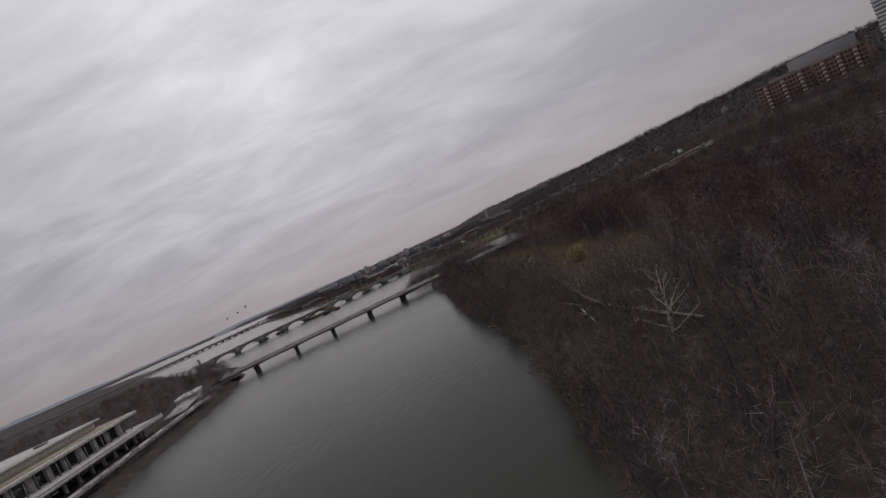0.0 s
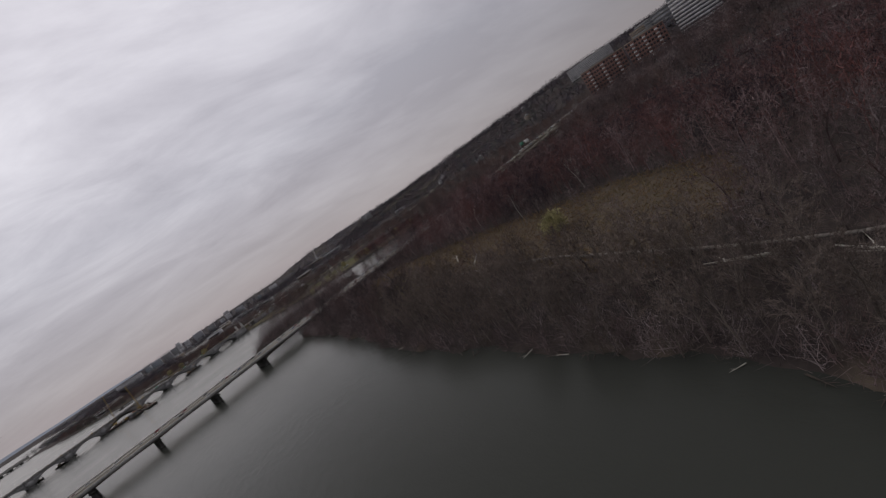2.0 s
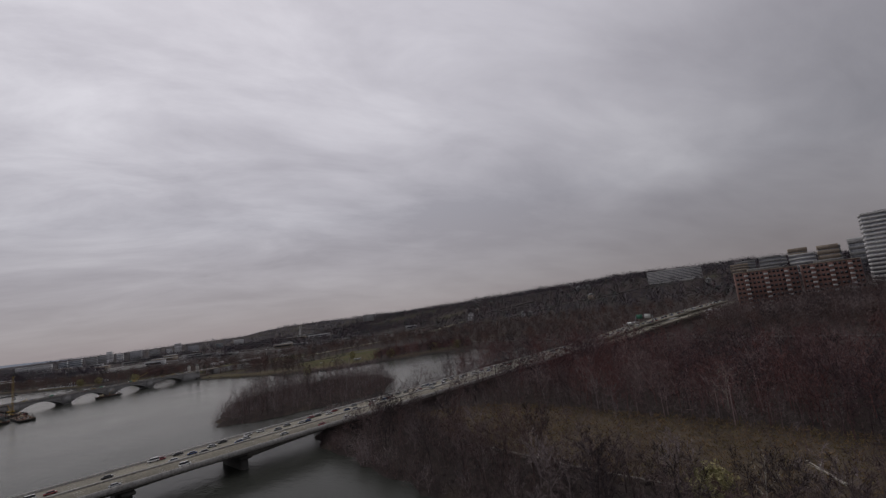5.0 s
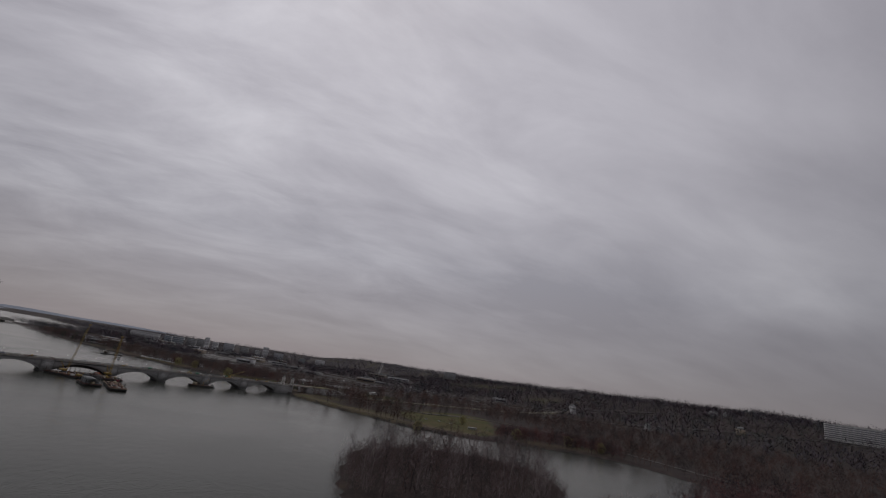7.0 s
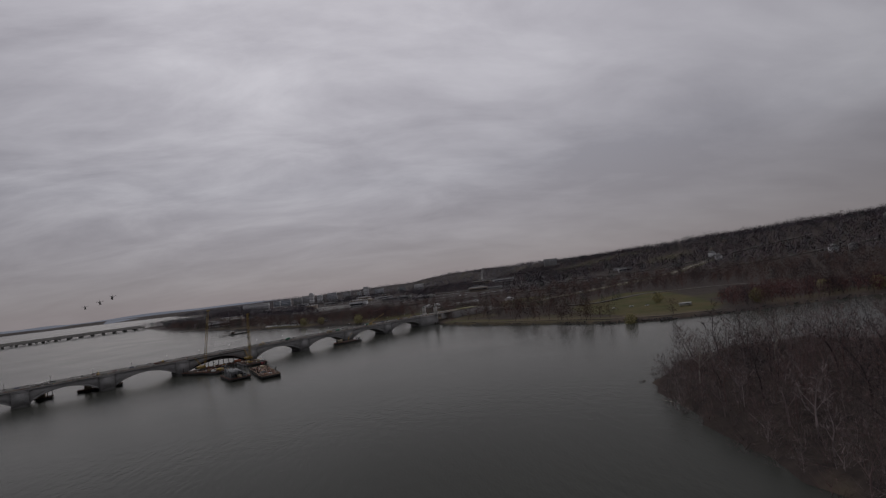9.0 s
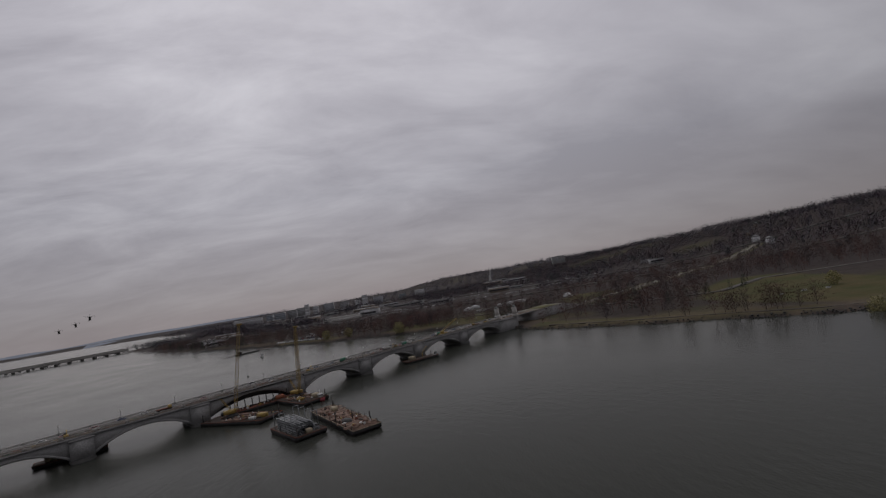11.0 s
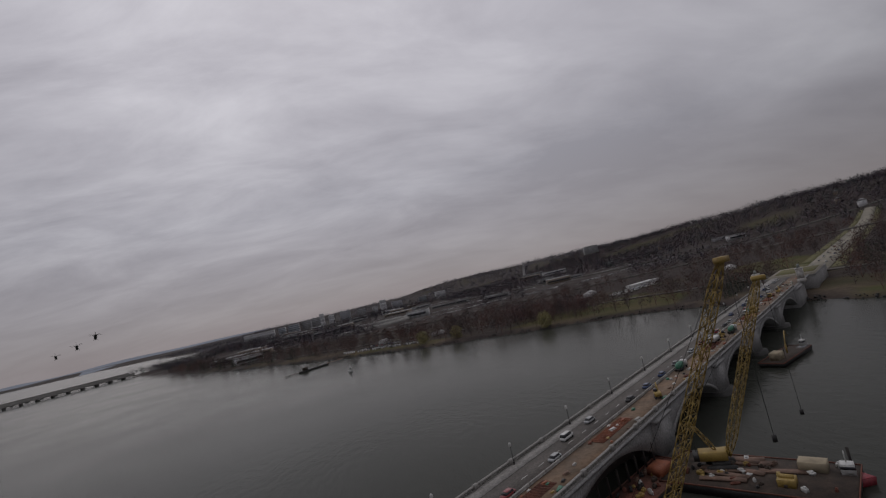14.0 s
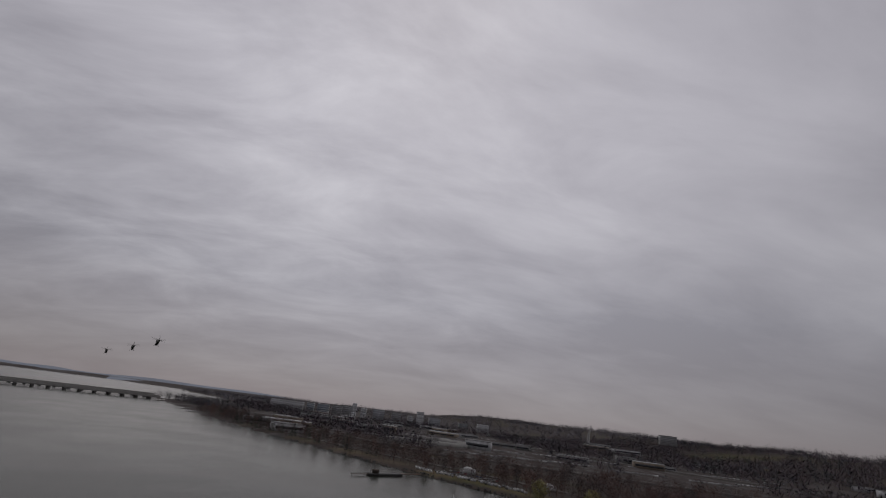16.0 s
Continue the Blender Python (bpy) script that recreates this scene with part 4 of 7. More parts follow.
SMALL = [bare_tree(10 + k, 6.6, 8, 7, 15, 0.9, 0.022, 0.1, 0.10) for k in range(4)]
TALL = [bare_tree(30 + k, 10.2, 10, 7, 14, 0.72, 0.026, 0.3, 0.16) for k in range(5)]
LIGHT = [joined(bare_tree(60 + k, 9.8, 7, 5, 7, 0.78, 0.03, 0.26, 0.15)) for k in range(5)]
SHRUB = [brush(80 + k, 2.6, 1.3, 56, 0.0125, 0.08, 0.03, 0.35) for k in range(4)]
FINE = [brush(140 + k, 9.0, 2.6, 230, 0.02, 0.12, 0.09, 0.14, 9) for k in range(4)]
HAZE = [brush(100 + k, 9.6, 2.9, 215, 0.035, 0.2, 0.11, 0.13, 9) for k in range(6)]
MID = [brush(86 + k, 8.8, 3.3, 150, 0.085, 0.26, 0.17, 0.14, 9) for k in range(6)]
FAR = [brush(90 + k, 7.8, 5.4, 46, 0.21, 0.2, 0.1, 0.24, 7, 0.3) for k in range(6)]
DISTANT = [brush(120 + k, 7.8, 7.0, 22, 0.5, 0.2, 0.1, 0.3, 5, 0.2) for k in range(4)]


def grove(kind, x, y, label, group, sizes=(0.75, 1.25), wood="bark", leaf="twig"):
    """Trees that stand as things of their own: trunk and crown each."""
    models = []
    for w, c in kind:
        models.append((mesh_of("trunk", w, wood), mesh_of("crown", c, leaf)))
    z = land_height(x, y)
    for k in range(len(x)):
        t = thing("tree", label, "tree", group, pose(float(x[k]), float(y[k]), float(z[k]), 0, 0, float(rng.uniform(0, 360))) @ Matrix.Scale(float(rng.uniform(*sizes)), 4))
        w, c = models[k % len(models)]
        part("trunk", w, None, t)
        part("crown", c, None, t)


# the wooded bank that the river passes: single trees
bx, by = scatter(north((4, 36), (6, 70), (2, 110), (-1, 150), (-3, 200), (-7, 226), (6, 226), (10, 190), (15, 150), (19, 110), (20, 60), (18, 36)), 3.4, 0.3, off_road)
order = np.argsort(by + rng.uniform(0, 1, len(by)))[:170]
grove(SMALL, bx[order][0::2], by[order][0::2], "grey-brown leafless tree on the wooded river bank", "trees on the river bank", (0.7, 1.2))
grove(TALL, bx[order][1::2], by[order][1::2], "tall leafless tree with grey bark on the river bank", "trees on the river bank", (0.6, 1.0))
rest = np.setdiff1d(np.arange(len(bx)), order)


def wood_stuff(name, arrays, x, y, mat, label, sizes, edge=None, soft=False):
    """A wood as one object; towards the outline edge its trees grow smaller."""
    z = land_height(x, y)
    size = rng.uniform(*sizes, len(x))
    if edge is not None:
        size = size * (0.72 + 0.28 * smooth_step(signed(edge, x, y), 0, 9)) * rng.choice([0.55, 0.8, 1.0, 1.12], len(x))
    stuff(name, planted(arrays, x, y, z, rng.uniform(0, 6.28, len(x)), size, name, mat, soft), label, "woodland")


wood_stuff("bank_trees", [joined(t) for t in (SMALL[0], SMALL[2], TALL[0], TALL[3])], bx[rest], by[rest], "wood_near", "grey-brown leafless trees farther along the river bank", (0.6, 1.1))


def not_clearing(x, y):
    return (signed(CLEARING, x, y) < 0) & off_road(x, y)


x, y = scatter(ISLAND, 3.7, 1.0, lambda x, y: not_clearing(x, y) & (x > 52) & (y > -60))
wood_stuff("island_woodland", HAZE + HAZE + LIGHT[:2], x, y, "wood_red", "dense reddish-brown and grey leafless island woodland", (0.5, 1.35))
x, y = scatter(ISLAND, 3.7, 0.5, lambda x, y: not_clearing(x, y) & (x <= 52) & ((x > 27) | (y < 17) | (y > 235)) & (y > -40))
wood_stuff("bank_woodland", FINE + LIGHT, x, y, "wood_near", "thin grey-brown leafless woodland on the island", (0.5, 1.1))
x, y = scatter(ISLAND, 2.4, 0.2, lambda x, y: (x < 78) & (y > 0) & off_road(x, y) & ((signed(CLEARING, x, y) < 0) | (rng.uniform(size=x.shape) < 0.13)))
wood_stuff("island_shrubs", SHRUB, x, y, "wood_near", "brown leafless shrubs under the island trees", (0.6, 1.5))
x, y = scatter(ISLAND, 1.0, -2.0, lambda x, y: (x < 16) & (y > 12))
keep = (land_height(x, y) > 0.05) & (land_height(x, y) < 0.95)
wood_stuff("bank_brush", SHRUB, x[keep], y[keep], "wood_near", "tangled bare brush hanging over the muddy bank", (0.7, 1.7))
x, y = scatter(CLEARING, 11, 0.5, lambda x, y: off_road(x, y) & (np.hypot(x - 22, y - 149) > 9))
wood_stuff("marsh_saplings", [joined(t) for t in SMALL[:2]] + HAZE[:2], x, y, "wood_near", "thin leafless saplings in the marsh clearing", (0.4, 0.8))
x, y = scatter(LITTLE_ISLAND, 4.3, 0.4)
wood_stuff("little_island_woodland", LIGHT + LIGHT + FINE[:3], x, y, "wood_near", "bare grey-brown trees crowding a small island", (0.6, 1.2), LITTLE_ISLAND)
x, y = scatter(LITTLE_ISLAND, 2.2, -1.3)
wood_stuff("little_island_shrubs", SHRUB, x, y, "wood_near", "bare brown shrubs along the small island's edge", (0.7, 1.5))
tuft = [brush(130 + k, 0.7, 0.75, 7, 0.07, 0.05, 0.02, 0.6, 3, 0.9) for k in range(4)]
x, y = scatter(CLEARING, 1.0, -2.5, off_road)
z = land_height(x, y)
stuff("marsh_grass", planted(tuft, x, y, z, rng.uniform(0, 6.28, len(x)), rng.uniform(0.5, 1.3, len(x)), "marsh_grass", "marsh_grass"), "ochre and olive marsh grass in the clearing", "grass")


def line_gap(pts, x, y):
    """Plan distance to a line, trees on the river side of it counting as nearer."""
    best = np.full(np.shape(x), 1e9)
    for (ax, ay), (cx, cy) in zip(pts[:-1], pts[1:]):
        q = (cx - ax) ** 2 + (cy - ay) ** 2
        s = np.clip(((x - ax) * (cx - ax) + (y - ay) * (cy - ay)) / q, 0, 1)
        best = np.minimum(best, np.hypot(x - ax - s * (cx - ax), y - ay - s * (cy - ay)))
    return best


def lawn_free(x, y):
    ok = off_road(x, y)
    ok &= (line_gap(PARKWAY, x, y) > 4) & (line_gap(HIGHWAY, x, y + 12) > 18) & (line_gap(HIGHWAY_NORTH, x, y + 14) > 20)
    for poly, most, share in ((LAWN_WEST, -1, 0.1), (LAWN_BANK, 0, 0.45), (LAWN_SOUTH, 1, 0.6), (LAWN_CIRCLE, 1, 0), (LAWN_SHORE, 0, 0.6)):
        ok &= (signed(poly, x, y) < most) | (rng.uniform(size=x.shape) < share)
    ok &= ~((x > -34) & (x < 46) & (y > 638) & (y < 700))
    dx, dy = x - B0[0], y - B0[1]
    side, run = -dx * BU[1] + dy * BU[0], dx * BU[0] + dy * BU[1]
    return ok & ~((side > -1) & (side < 11) & (run > 60) & (run < 560) | (side > -8) & (side < 18) & (run > 90) & (run < 128))


SKIRT = [(156, -40), (156, 150), (152, 240), (148, 310), (144, 350), (138, 388), (118, 412), (128, 450), (146, 505), (104, 530), (60, 508), (30, 488), (10, 480), (-10, 512), (-28, 545), (-44, 574), (-88, 616), (-106, 632), (-132, 655), (-165, 692), (-214, 754), (-272, 834), (-386, 1000), (-380, 1060), (-150, 800), (60, 760), (260, 760), (350, 420), (350, -40)]
x, y = scatter(SKIRT, 6.4, 0.5, lambda x, y: lawn_free(x, y) & ((signed(WEST, x, y) < 60) | (rng.uniform(size=x.shape) < 0.55)))
x2, y2 = scatter(LAWN_BANK, 5.2, 0.5, lambda x, y: rng.uniform(size=x.shape) < 0.6)
x3, y3 = scatter([(196, 176), (190, 232), (206, 290), (238, 282), (262, 244), (284, 214), (296, 150), (250, 130)], 4.6, 0.5, off_road)
x4, y4 = scatter([(70, 418), (92, 414), (118, 411), (134, 394), (144, 420), (122, 448), (92, 452), (76, 436)], 3.4, 0.3)
wood_stuff("red_grove", MID + HAZE[:3], x4, y4, "wood_red", "dense reddish-brown bare trees on the river bend", (0.5, 0.85))
x5, y5 = scatter([(-97, 640), (-84, 622), (-68, 605), (-54, 618), (-46, 646), (-62, 672), (-80, 684)], 3.9, 0.4, off_road)
wood_stuff("shore_grove", HAZE, x5, y5, "wood_red", "dense rusty-brown bare trees beside the lawn", (0.55, 0.95))
wood_stuff("flats_woodland", MID, x3, y3, "wood_near", "tall leafless brown trees before the riverside flats", (0.8, 1.2))
wood_stuff("bank_grove", MID, x2, y2, "wood_shore", "leafless brown trees dotted along the grassy bank", (0.5, 0.9))
wood_stuff("shore_woodland", MID, x, y, "wood_shore", "leafless brown trees along the far shore", (0.5, 1.12))


def far_wood(x, y):
    n = np.array([noise.noise((a * 0.006, b * 0.006, 3.0)) for a, b in zip(x, y)])
    flat = (y > 720) & (x < 300) & (x > -700)
    return lawn_free(x, y) & (land_height(x, y) > 0.8) & (np.where(flat, n > 0.07, n > -0.3) | (signed(WEST, x, y) < 60))


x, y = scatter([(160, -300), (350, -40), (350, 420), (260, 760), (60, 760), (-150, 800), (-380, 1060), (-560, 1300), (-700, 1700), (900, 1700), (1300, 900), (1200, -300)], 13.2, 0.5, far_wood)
wood_stuff("far_woodland", FAR, x, y, "wood_far_haze", "far leafless woods on the hills, haze tinted into their brown", (0.9, 1.5), soft=True)
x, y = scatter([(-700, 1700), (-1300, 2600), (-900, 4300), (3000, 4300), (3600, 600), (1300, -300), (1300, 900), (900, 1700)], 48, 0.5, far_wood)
wood_stuff("distant_woodland", DISTANT, x, y, "wood_distant_haze", "distant brown woods on the ridge, pale haze tinted in", (1.2, 2.1), soft=True)
x, y = scatter(north((-95, 150), (-108, 205)) + [(-145, 268), (-180, 318), (-252, 404), (-420, 560), (-700, 500), (-560, -100), (-200, -100)] + north((-170, 60), (-170, 158), (-112, 158)), 8.5, 1.0, lambda x, y: off_road(x, y) & (signed(EAST, x, y) < np.where(rng.uniform(size=x.shape) < 0.3, 300, 70)))
keep = np.abs(-(x - B0[0]) * BU[1] + (y - B0[1]) * BU[0] - 4.9) > 12
wood_stuff("east_shore_woodland", MID, x[keep], y[keep], "wood_near", "leafless park trees behind the east bank", (0.55, 0.95))
x, y = scatter(north((-86, 96), (-90, 118), (-90.5, 137), (-92.5, 162), (-106, 206), (-112, 206), (-100, 160), (-97, 120), (-95, 96)), 3.0, 0.1)
wood_stuff("east_bank_hedge", MID, x, y, "wood_near", "dark leafless scrub along the east bank", (0.25, 0.5))


# ---- single trees that stand out ----


def lone(pair, x, y, scale, label, wood, leaf, group="", category="tree"):
    t = thing("tree", label, category, group, pose(x, y, ground_at(x, y), 0, 0, (x * 37 + y * 11) % 360) @ Matrix.Scale(scale, 4))
    part("trunk", mesh_of("trunk", pair[0], wood), None, t)
    part("crown", mesh_of("crown", pair[1], leaf), None, t)
    return t


lone(bare_tree(201, 10.5, 15, 4, 3, 1.25, 0.03, 0.03, 0.3), *SYCAMORE, 1.0, "pale spreading dead sycamore with bare white limbs", "bark_pale", "bark_pale")
lone(bare_tree(202, 6.0, 7, 4, 3, 0.9, 0.03, 0.2, 0.14), 24.4, 150.4, 1.1, "pale leafless tree on the marsh edge", "bark_pale", "bark_pale")
lone(bare_tree(203, 6.0, 6, 4, 3, 1.0, 0.03, 0.2, 0.13), 17.5, 99.8, 1.1, "pale broken tree at the water's edge", "bark_pale", "bark_pale")
for k, (px, py) in enumerate((*north((48, 150), (55, 132), (50, 176), (62, 140)), (-12, 334), (8, 338))):
    lone(bare_tree(210 + k, 9, 6, 4, 3, 0.8, 0.03, 0.3, 0.15), px, py, 1.0, "pale-barked leafless tree among brown woods", "bark_pale", "bark_pale", "pale trees")
lone(leafy_tree(220, 4.6, 2.6, 34, 46, 0.42, 0.15, 0.8), 21.1, 153.9, 1.1, "yellow-green willow standing in the marsh", "bark", "willow")
lone(leafy_tree(221, 4.2, 2.6, 30, 46, 0.42, 0.15, 0.8), 43.9, 111.3, 1.1, "yellow-green willow beside the marsh clearing", "bark", "willow")
WILLOW = leafy_tree(222, 5.2, 2.6, 26, 40, 0.5, 0.15, 0.8)
COPPER = (bare_tree(223, 7.6, 9, 7, 0, 0.85, 0.03, 0.14, 0.14)[0], brush(223, 7.8, 3.0, 420, 0.05, 0.16, 0.05, 0.11, 12))
PINE = conifer(224, 7.0, 2.3)
for k, (px, py) in enumerate(((27.5, 424), (70, 470), (118, 426), (-85, 611), (-117, 650), (-133, 662), (131, 414), (84, 424))):
    lone(WILLOW, px, py, (1.12 if px < -80 else 0.9) + 0.05 * (k % 4), "yellowing willow on the grassy river shore", "bark", "willow", "shore willows")
for k, (px, py) in enumerate(((12, 456), (16, 462), (20, 447), (4, 468), (46, 424), (112, 416), (118, 418), (-95, 650), (-100, 655), (-78, 648), (19, 450), (22, 447), (25, 444), (17, 455), (28, 441), (23, 452), (86, 420), (80, 416), (-62, 606), (-57, 600), (-70, 611), (-78, 617), (-85, 626), (-118, 660), (-124, 668), (-132, 676), (-140, 684), (-108, 656))):
    lone(COPPER, px, py, 0.85 + 0.07 * (k % 4), "reddish-brown bare tree on the grassy shore", "bark", "twig_red", "red-brown shore trees")
spots = [(2 + 9 * (k % 5) + 3 * math.sin(k), 548 + 8 * (k // 5) + 3 * math.cos(2 * k)) for k in range(15)]
spots = [(a, b) for a, b in spots if not (-12 < -(a - B0[0]) * BU[1] + (b - B0[1]) * BU[0] < 25)]
spots += [(-236 - 11 * k, 822 + 14 * k + 6 * math.sin(3 * k)) for k in range(12)] + [(-222 - 12 * k, 826 + 15 * k + 5 * math.cos(2 * k)) for k in range(12)]
spots += [(B0[0] + BU[0] * (100 + 5 * (k % 10)) - BU[1] * (24 + 7 * (k // 10)), B0[1] + BU[1] * (100 + 5 * (k % 10)) + BU[0] * (24 + 7 * (k // 10))) for k in range(20)]
spots += [(B0[0] + BU[0] * (132 + 6 * k) + BU[1] * (12 + 3 * math.sin(k)), B0[1] + BU[1] * (132 + 6 * k) - BU[0] * (12 + 3 * math.sin(k))) for k in range(9)]
spots += [(-196 - 7 * k + 3 * math.sin(2.2 * k), 748 + 9 * k + 4 * math.cos(1.7 * k)) for k in range(18)]
spots += [(12 + 7 * k, 512 + 5 * math.sin(2.3 * k)) for k in range(10)]
for k, (px, py) in enumerate(spots):
    lone(PINE, px, py, (0.7 + 0.09 * (k % 5)) * (1.35 if py > 740 else 1.0), "dark evergreen tree on the park shore", "bark", "needle", "dark evergreens")
for k in range(16):
    lone(PINE, -152 - 6.5 * (k % 8) + 2 * math.sin(k), 258 + 6 * (k % 8) + 7 * (k // 8), 0.7 + 0.12 * (k % 4), "dark evergreen tree near the east bridge landing", "bark", "needle", "landing evergreens")

# ---- buildings ----


def arts_hall():
    """The long marble hall on the east bank."""
    b = thing("arts_hall", "long low white marble hall with slender columns and roof terraces", "building", m=pose(*north((-110, 66)), -0.6, 0, 0, 4) @ Matrix.Scale(1.15, 4))
    n0, n1 = 0, 82
    part("river_terrace", Shape().box(-44, n0 - 3, 4.9, 8.5, n1 + 3, 5.7).box(8.1, n0 - 3, 5.7, 8.5, n1 + 3, 6.15), "sandstone", b, "pale cantilevered terrace")
    part("lower_wall", Shape().box(-42, n0, 0, 1.5, n1, 4.9), "glass_dark", b)
    lower = Shape().box(-0.35, -0.35, 0, 0.35, 0.35, 4.9).mesh("lower_pier", "sandstone")
    for k in range(17):
        part("lower_pier", lower, None, b, m=pose(3.2, n0 + 1 + k * 5, 0))
    part("hall_wall", Shape().box(-40, n0, 5.7, -2.2, n1, 9.8), "glass_dark", b, "dark glazed wall behind columns")
    fin = Shape().box(-0.5, -0.9, 0, 0.4, 0.9, 4.1).mesh("wall_panel", "sandstone")
    for k in range(14):
        part("wall_panel", fin, None, b, "white marble wall panel", m=pose(-2.0, n0 + 3 + k * 5.85, 5.7))
    col = Shape().box(-0.14, -0.14, 0, 0.14, 0.14, 4.1).mesh("column", "steel_grey")
    for k in range(24):
        part("column", col, None, b, "thin bronze column", m=pose(0.9, n0 + 1.2 + k * 3.45, 5.7))
    part("roof_slab", Shape().box(-43, n0 - 2, 9.8, 2.2, n1 + 2, 10.75, 0.1), "sandstone", b)
    part("roof_terrace", Shape().box(-41, n0, 10.75, 0.4, n1, 10.95), "roof_tan", b, "tan gravel roof terrace")
    part("penthouse", Shape().box(-36, n0 + 5, 10.95, -6.5, n1 - 5, 13.1).box(-37.5, n0 + 4, 13.1, -5, n1 - 4, 13.7), "sandstone", b)
    unit = Shape().box(-1.4, -1, 0, 1.4, 1, 0.7, 0.1).mesh("roof_unit", "band_grey")
    for k in range(7):
        part("roof_unit", unit, None, b, m=pose(-14 - 6 * (k % 3), n0 + 12 + 9 * k, 13.7))
    return b


arts_hall()
prom = thing("promenade", "pale cantilevered riverside promenade over the road", "promenade", m=pose(*north((-90.5, 66)), 0, 0, 0, 4))
part("slab", Shape().box(-5, 0, 2.6, 0, 112, 3.1).box(-0.4, 0, 3.1, 0, 112, 3.5), "sandstone", prom)
for k in range(22):
    part("support", Shape().box(-4.2, 1 + 5 * k, -1, -3.4, 1.8 + 5 * k, 2.6), "concrete", prom)
pav = thing("pavilion", "low white pavilion with a slanting green-edged roof", "building", m=pose(*north((-118, 176)), 0.8, 0, 0, 20))
part("wall", Shape().box(0, 0, -1, 9, 16, 4.2), "band_white", pav)
part("roof", Shape().prism([(-0.5, -0.5), (9.5, -0.5), (9.5, 16.5), (-0.5, 16.5)], 4.2, 5.0, 0.9), "roof_white", pav)
part("terrace_roof", Shape().box(2, -34, 2.6, 10, -2, 3.2), "sandstone", pav)


def ribbon_block(name, label, bl, br, z0, z1, depth, floors, band, glass, group="riverside towers", crown=0.0, round_ends=False):
    """An office or flat block: dark glazed core and one proud band for each floor; bl to br is its front edge."""
    w = math.hypot(br[0] - bl[0], br[1] - bl[1])
    b = thing(name, label, "building", group, heading(bl[0], bl[1], z0, br[0] - bl[0], br[1] - bl[1]))
    h = z1 - z0

    def plan(grow):
        if not round_ends:
            return [(-grow, -grow), (w + grow, -grow), (w + grow, depth + grow), (-grow, depth + grow)]
        r, out = depth / 2 + grow, []
        for i in range(9):
            a = -math.pi / 2 + math.pi * i / 8
            out.append((w - depth / 2 + r * math.cos(a), depth / 2 + r * math.sin(a)))
        for i in range(9):
            a = math.pi / 2 + math.pi * i / 8
            out.append((depth / 2 + r * math.cos(a), depth / 2 + r * math.sin(a)))
        return out

    step = h / floors
    if band == "brick_red":
        part("core", Shape().prism(plan(0), 0, h), band, b, "red brick wall")
        pane = Shape().box(-0.62, -0.07, 0, 0.62, 0.03, step * 0.52).mesh("window", glass)
        n = int(w / 1.9)
        for k in range(floors):
            for i in range(n):
                part("window", pane, None, b, m=pose((i + 0.5) * w / n, 0, (k + 0.3) * step))
        part("parapet", Shape().prism(plan(0.15), h, h + 0.5), "brick_tan", b)
        stack = Shape().box(-0.85, -0.8, step * 0.8, 0.85, 0.02, h - 0.3)
        rail = Shape().box(-1.0, -1.0, 0, 1.0, -0.82, step * 0.4).mesh("balcony", "band_white")
        for u in (0.18, 0.5, 0.82):
            part("balcony_bay", stack, "brick_red", b, m=pose(w * u, 0, 0))
            for k in range(1, floors):
                part("balcony", rail, None, b, "white balcony front", m=pose(w * u, 0, k * step))
        part("plant_room", Shape().box(w * 0.25, depth * 0.3, h + 0.5, w * 0.75, depth * 0.75, h + 1.8), "band_grey", b)
        return b
    part("core", Shape().prism(plan(0), 0, h), glass, b, "dark window glass")
    share = 0.41 if band.startswith(("brick", "far")) else 0.28
    bm_ = Shape().prism(plan(0.22), -step * share, step * share).mesh("floor_band", band)
    for k in range(floors + 1):
        part("floor_band", bm_, None, b, m=pose(0, 0, min(max(k * step, step * 0.3), h)))
    if not round_ends and band != "band_white":
        fin = Shape().box(-0.12, -0.3, 0, 0.12, 0.02, h).mesh("pier", band)
        for k in range(int(w / 2.6) + 1):
            part("pier", fin, None, b, m=pose(min(k * 2.6, w), 0, 0))
    part("plant_room", Shape().box(w * 0.25, depth * 0.3, h, w * 0.75, depth * 0.75, h + 1.3), "band_grey", b)
    if crown:
        part("crown", Shape().prism([(w * 0.1, depth * 0.1), (w * 0.9, depth * 0.1), (w * 0.9, depth * 0.9), (w * 0.1, depth * 0.9)], h, h + crown, 0.55), glass, b)
    return b


ribbon_block("office_tower", "broad white-banded office tower with dark ribbon windows", (287.3, 229.6), (297.4, 208.2), 8.6, 51.2, 14.9, 19, "band_white", "glass_office")
ribbon_block("office_tower", "slim grey office slab", (329.1, 220.6), (332.6, 213.7), 12.1, 37.0, 16.1, 16, "band_grey", "glass_office")
ribbon_block("apartment_tower", "rounded white-banded residential tower", (333.7, 210.8), (338.7, 197.0), 9.8, 52.3, 10.3, 20, "band_white", "glass_office", round_ends=True)
ribbon_block("apartment_block", "low white-banded apartment block", (310.7, 205.6), (315.5, 193.0), 9.8, 28.7, 9.2, 10, "band_white", "glass_office")
ribbon_block("office_tower", "pale office tower with long window ribbons", (373.5, 201.0), (378.8, 183.2), 9.8, 46.6, 16.1, 14, "band_white", "glass_office")
ribbon_block("glass_tower", "tall blue-grey glass tower with a sloping top", (453.0, 216.6), (457.5, 200.5), 12.1, 67.3, 16.1, 30, "glass_blue", "glass_blue", crown=3)
ribbon_block("office_tower", "brown-grey office block with plain front", (342.0, 186.7), (345.2, 174.9), 9.8, 33.9, 11.5, 11, "band_grey", "glass_office")
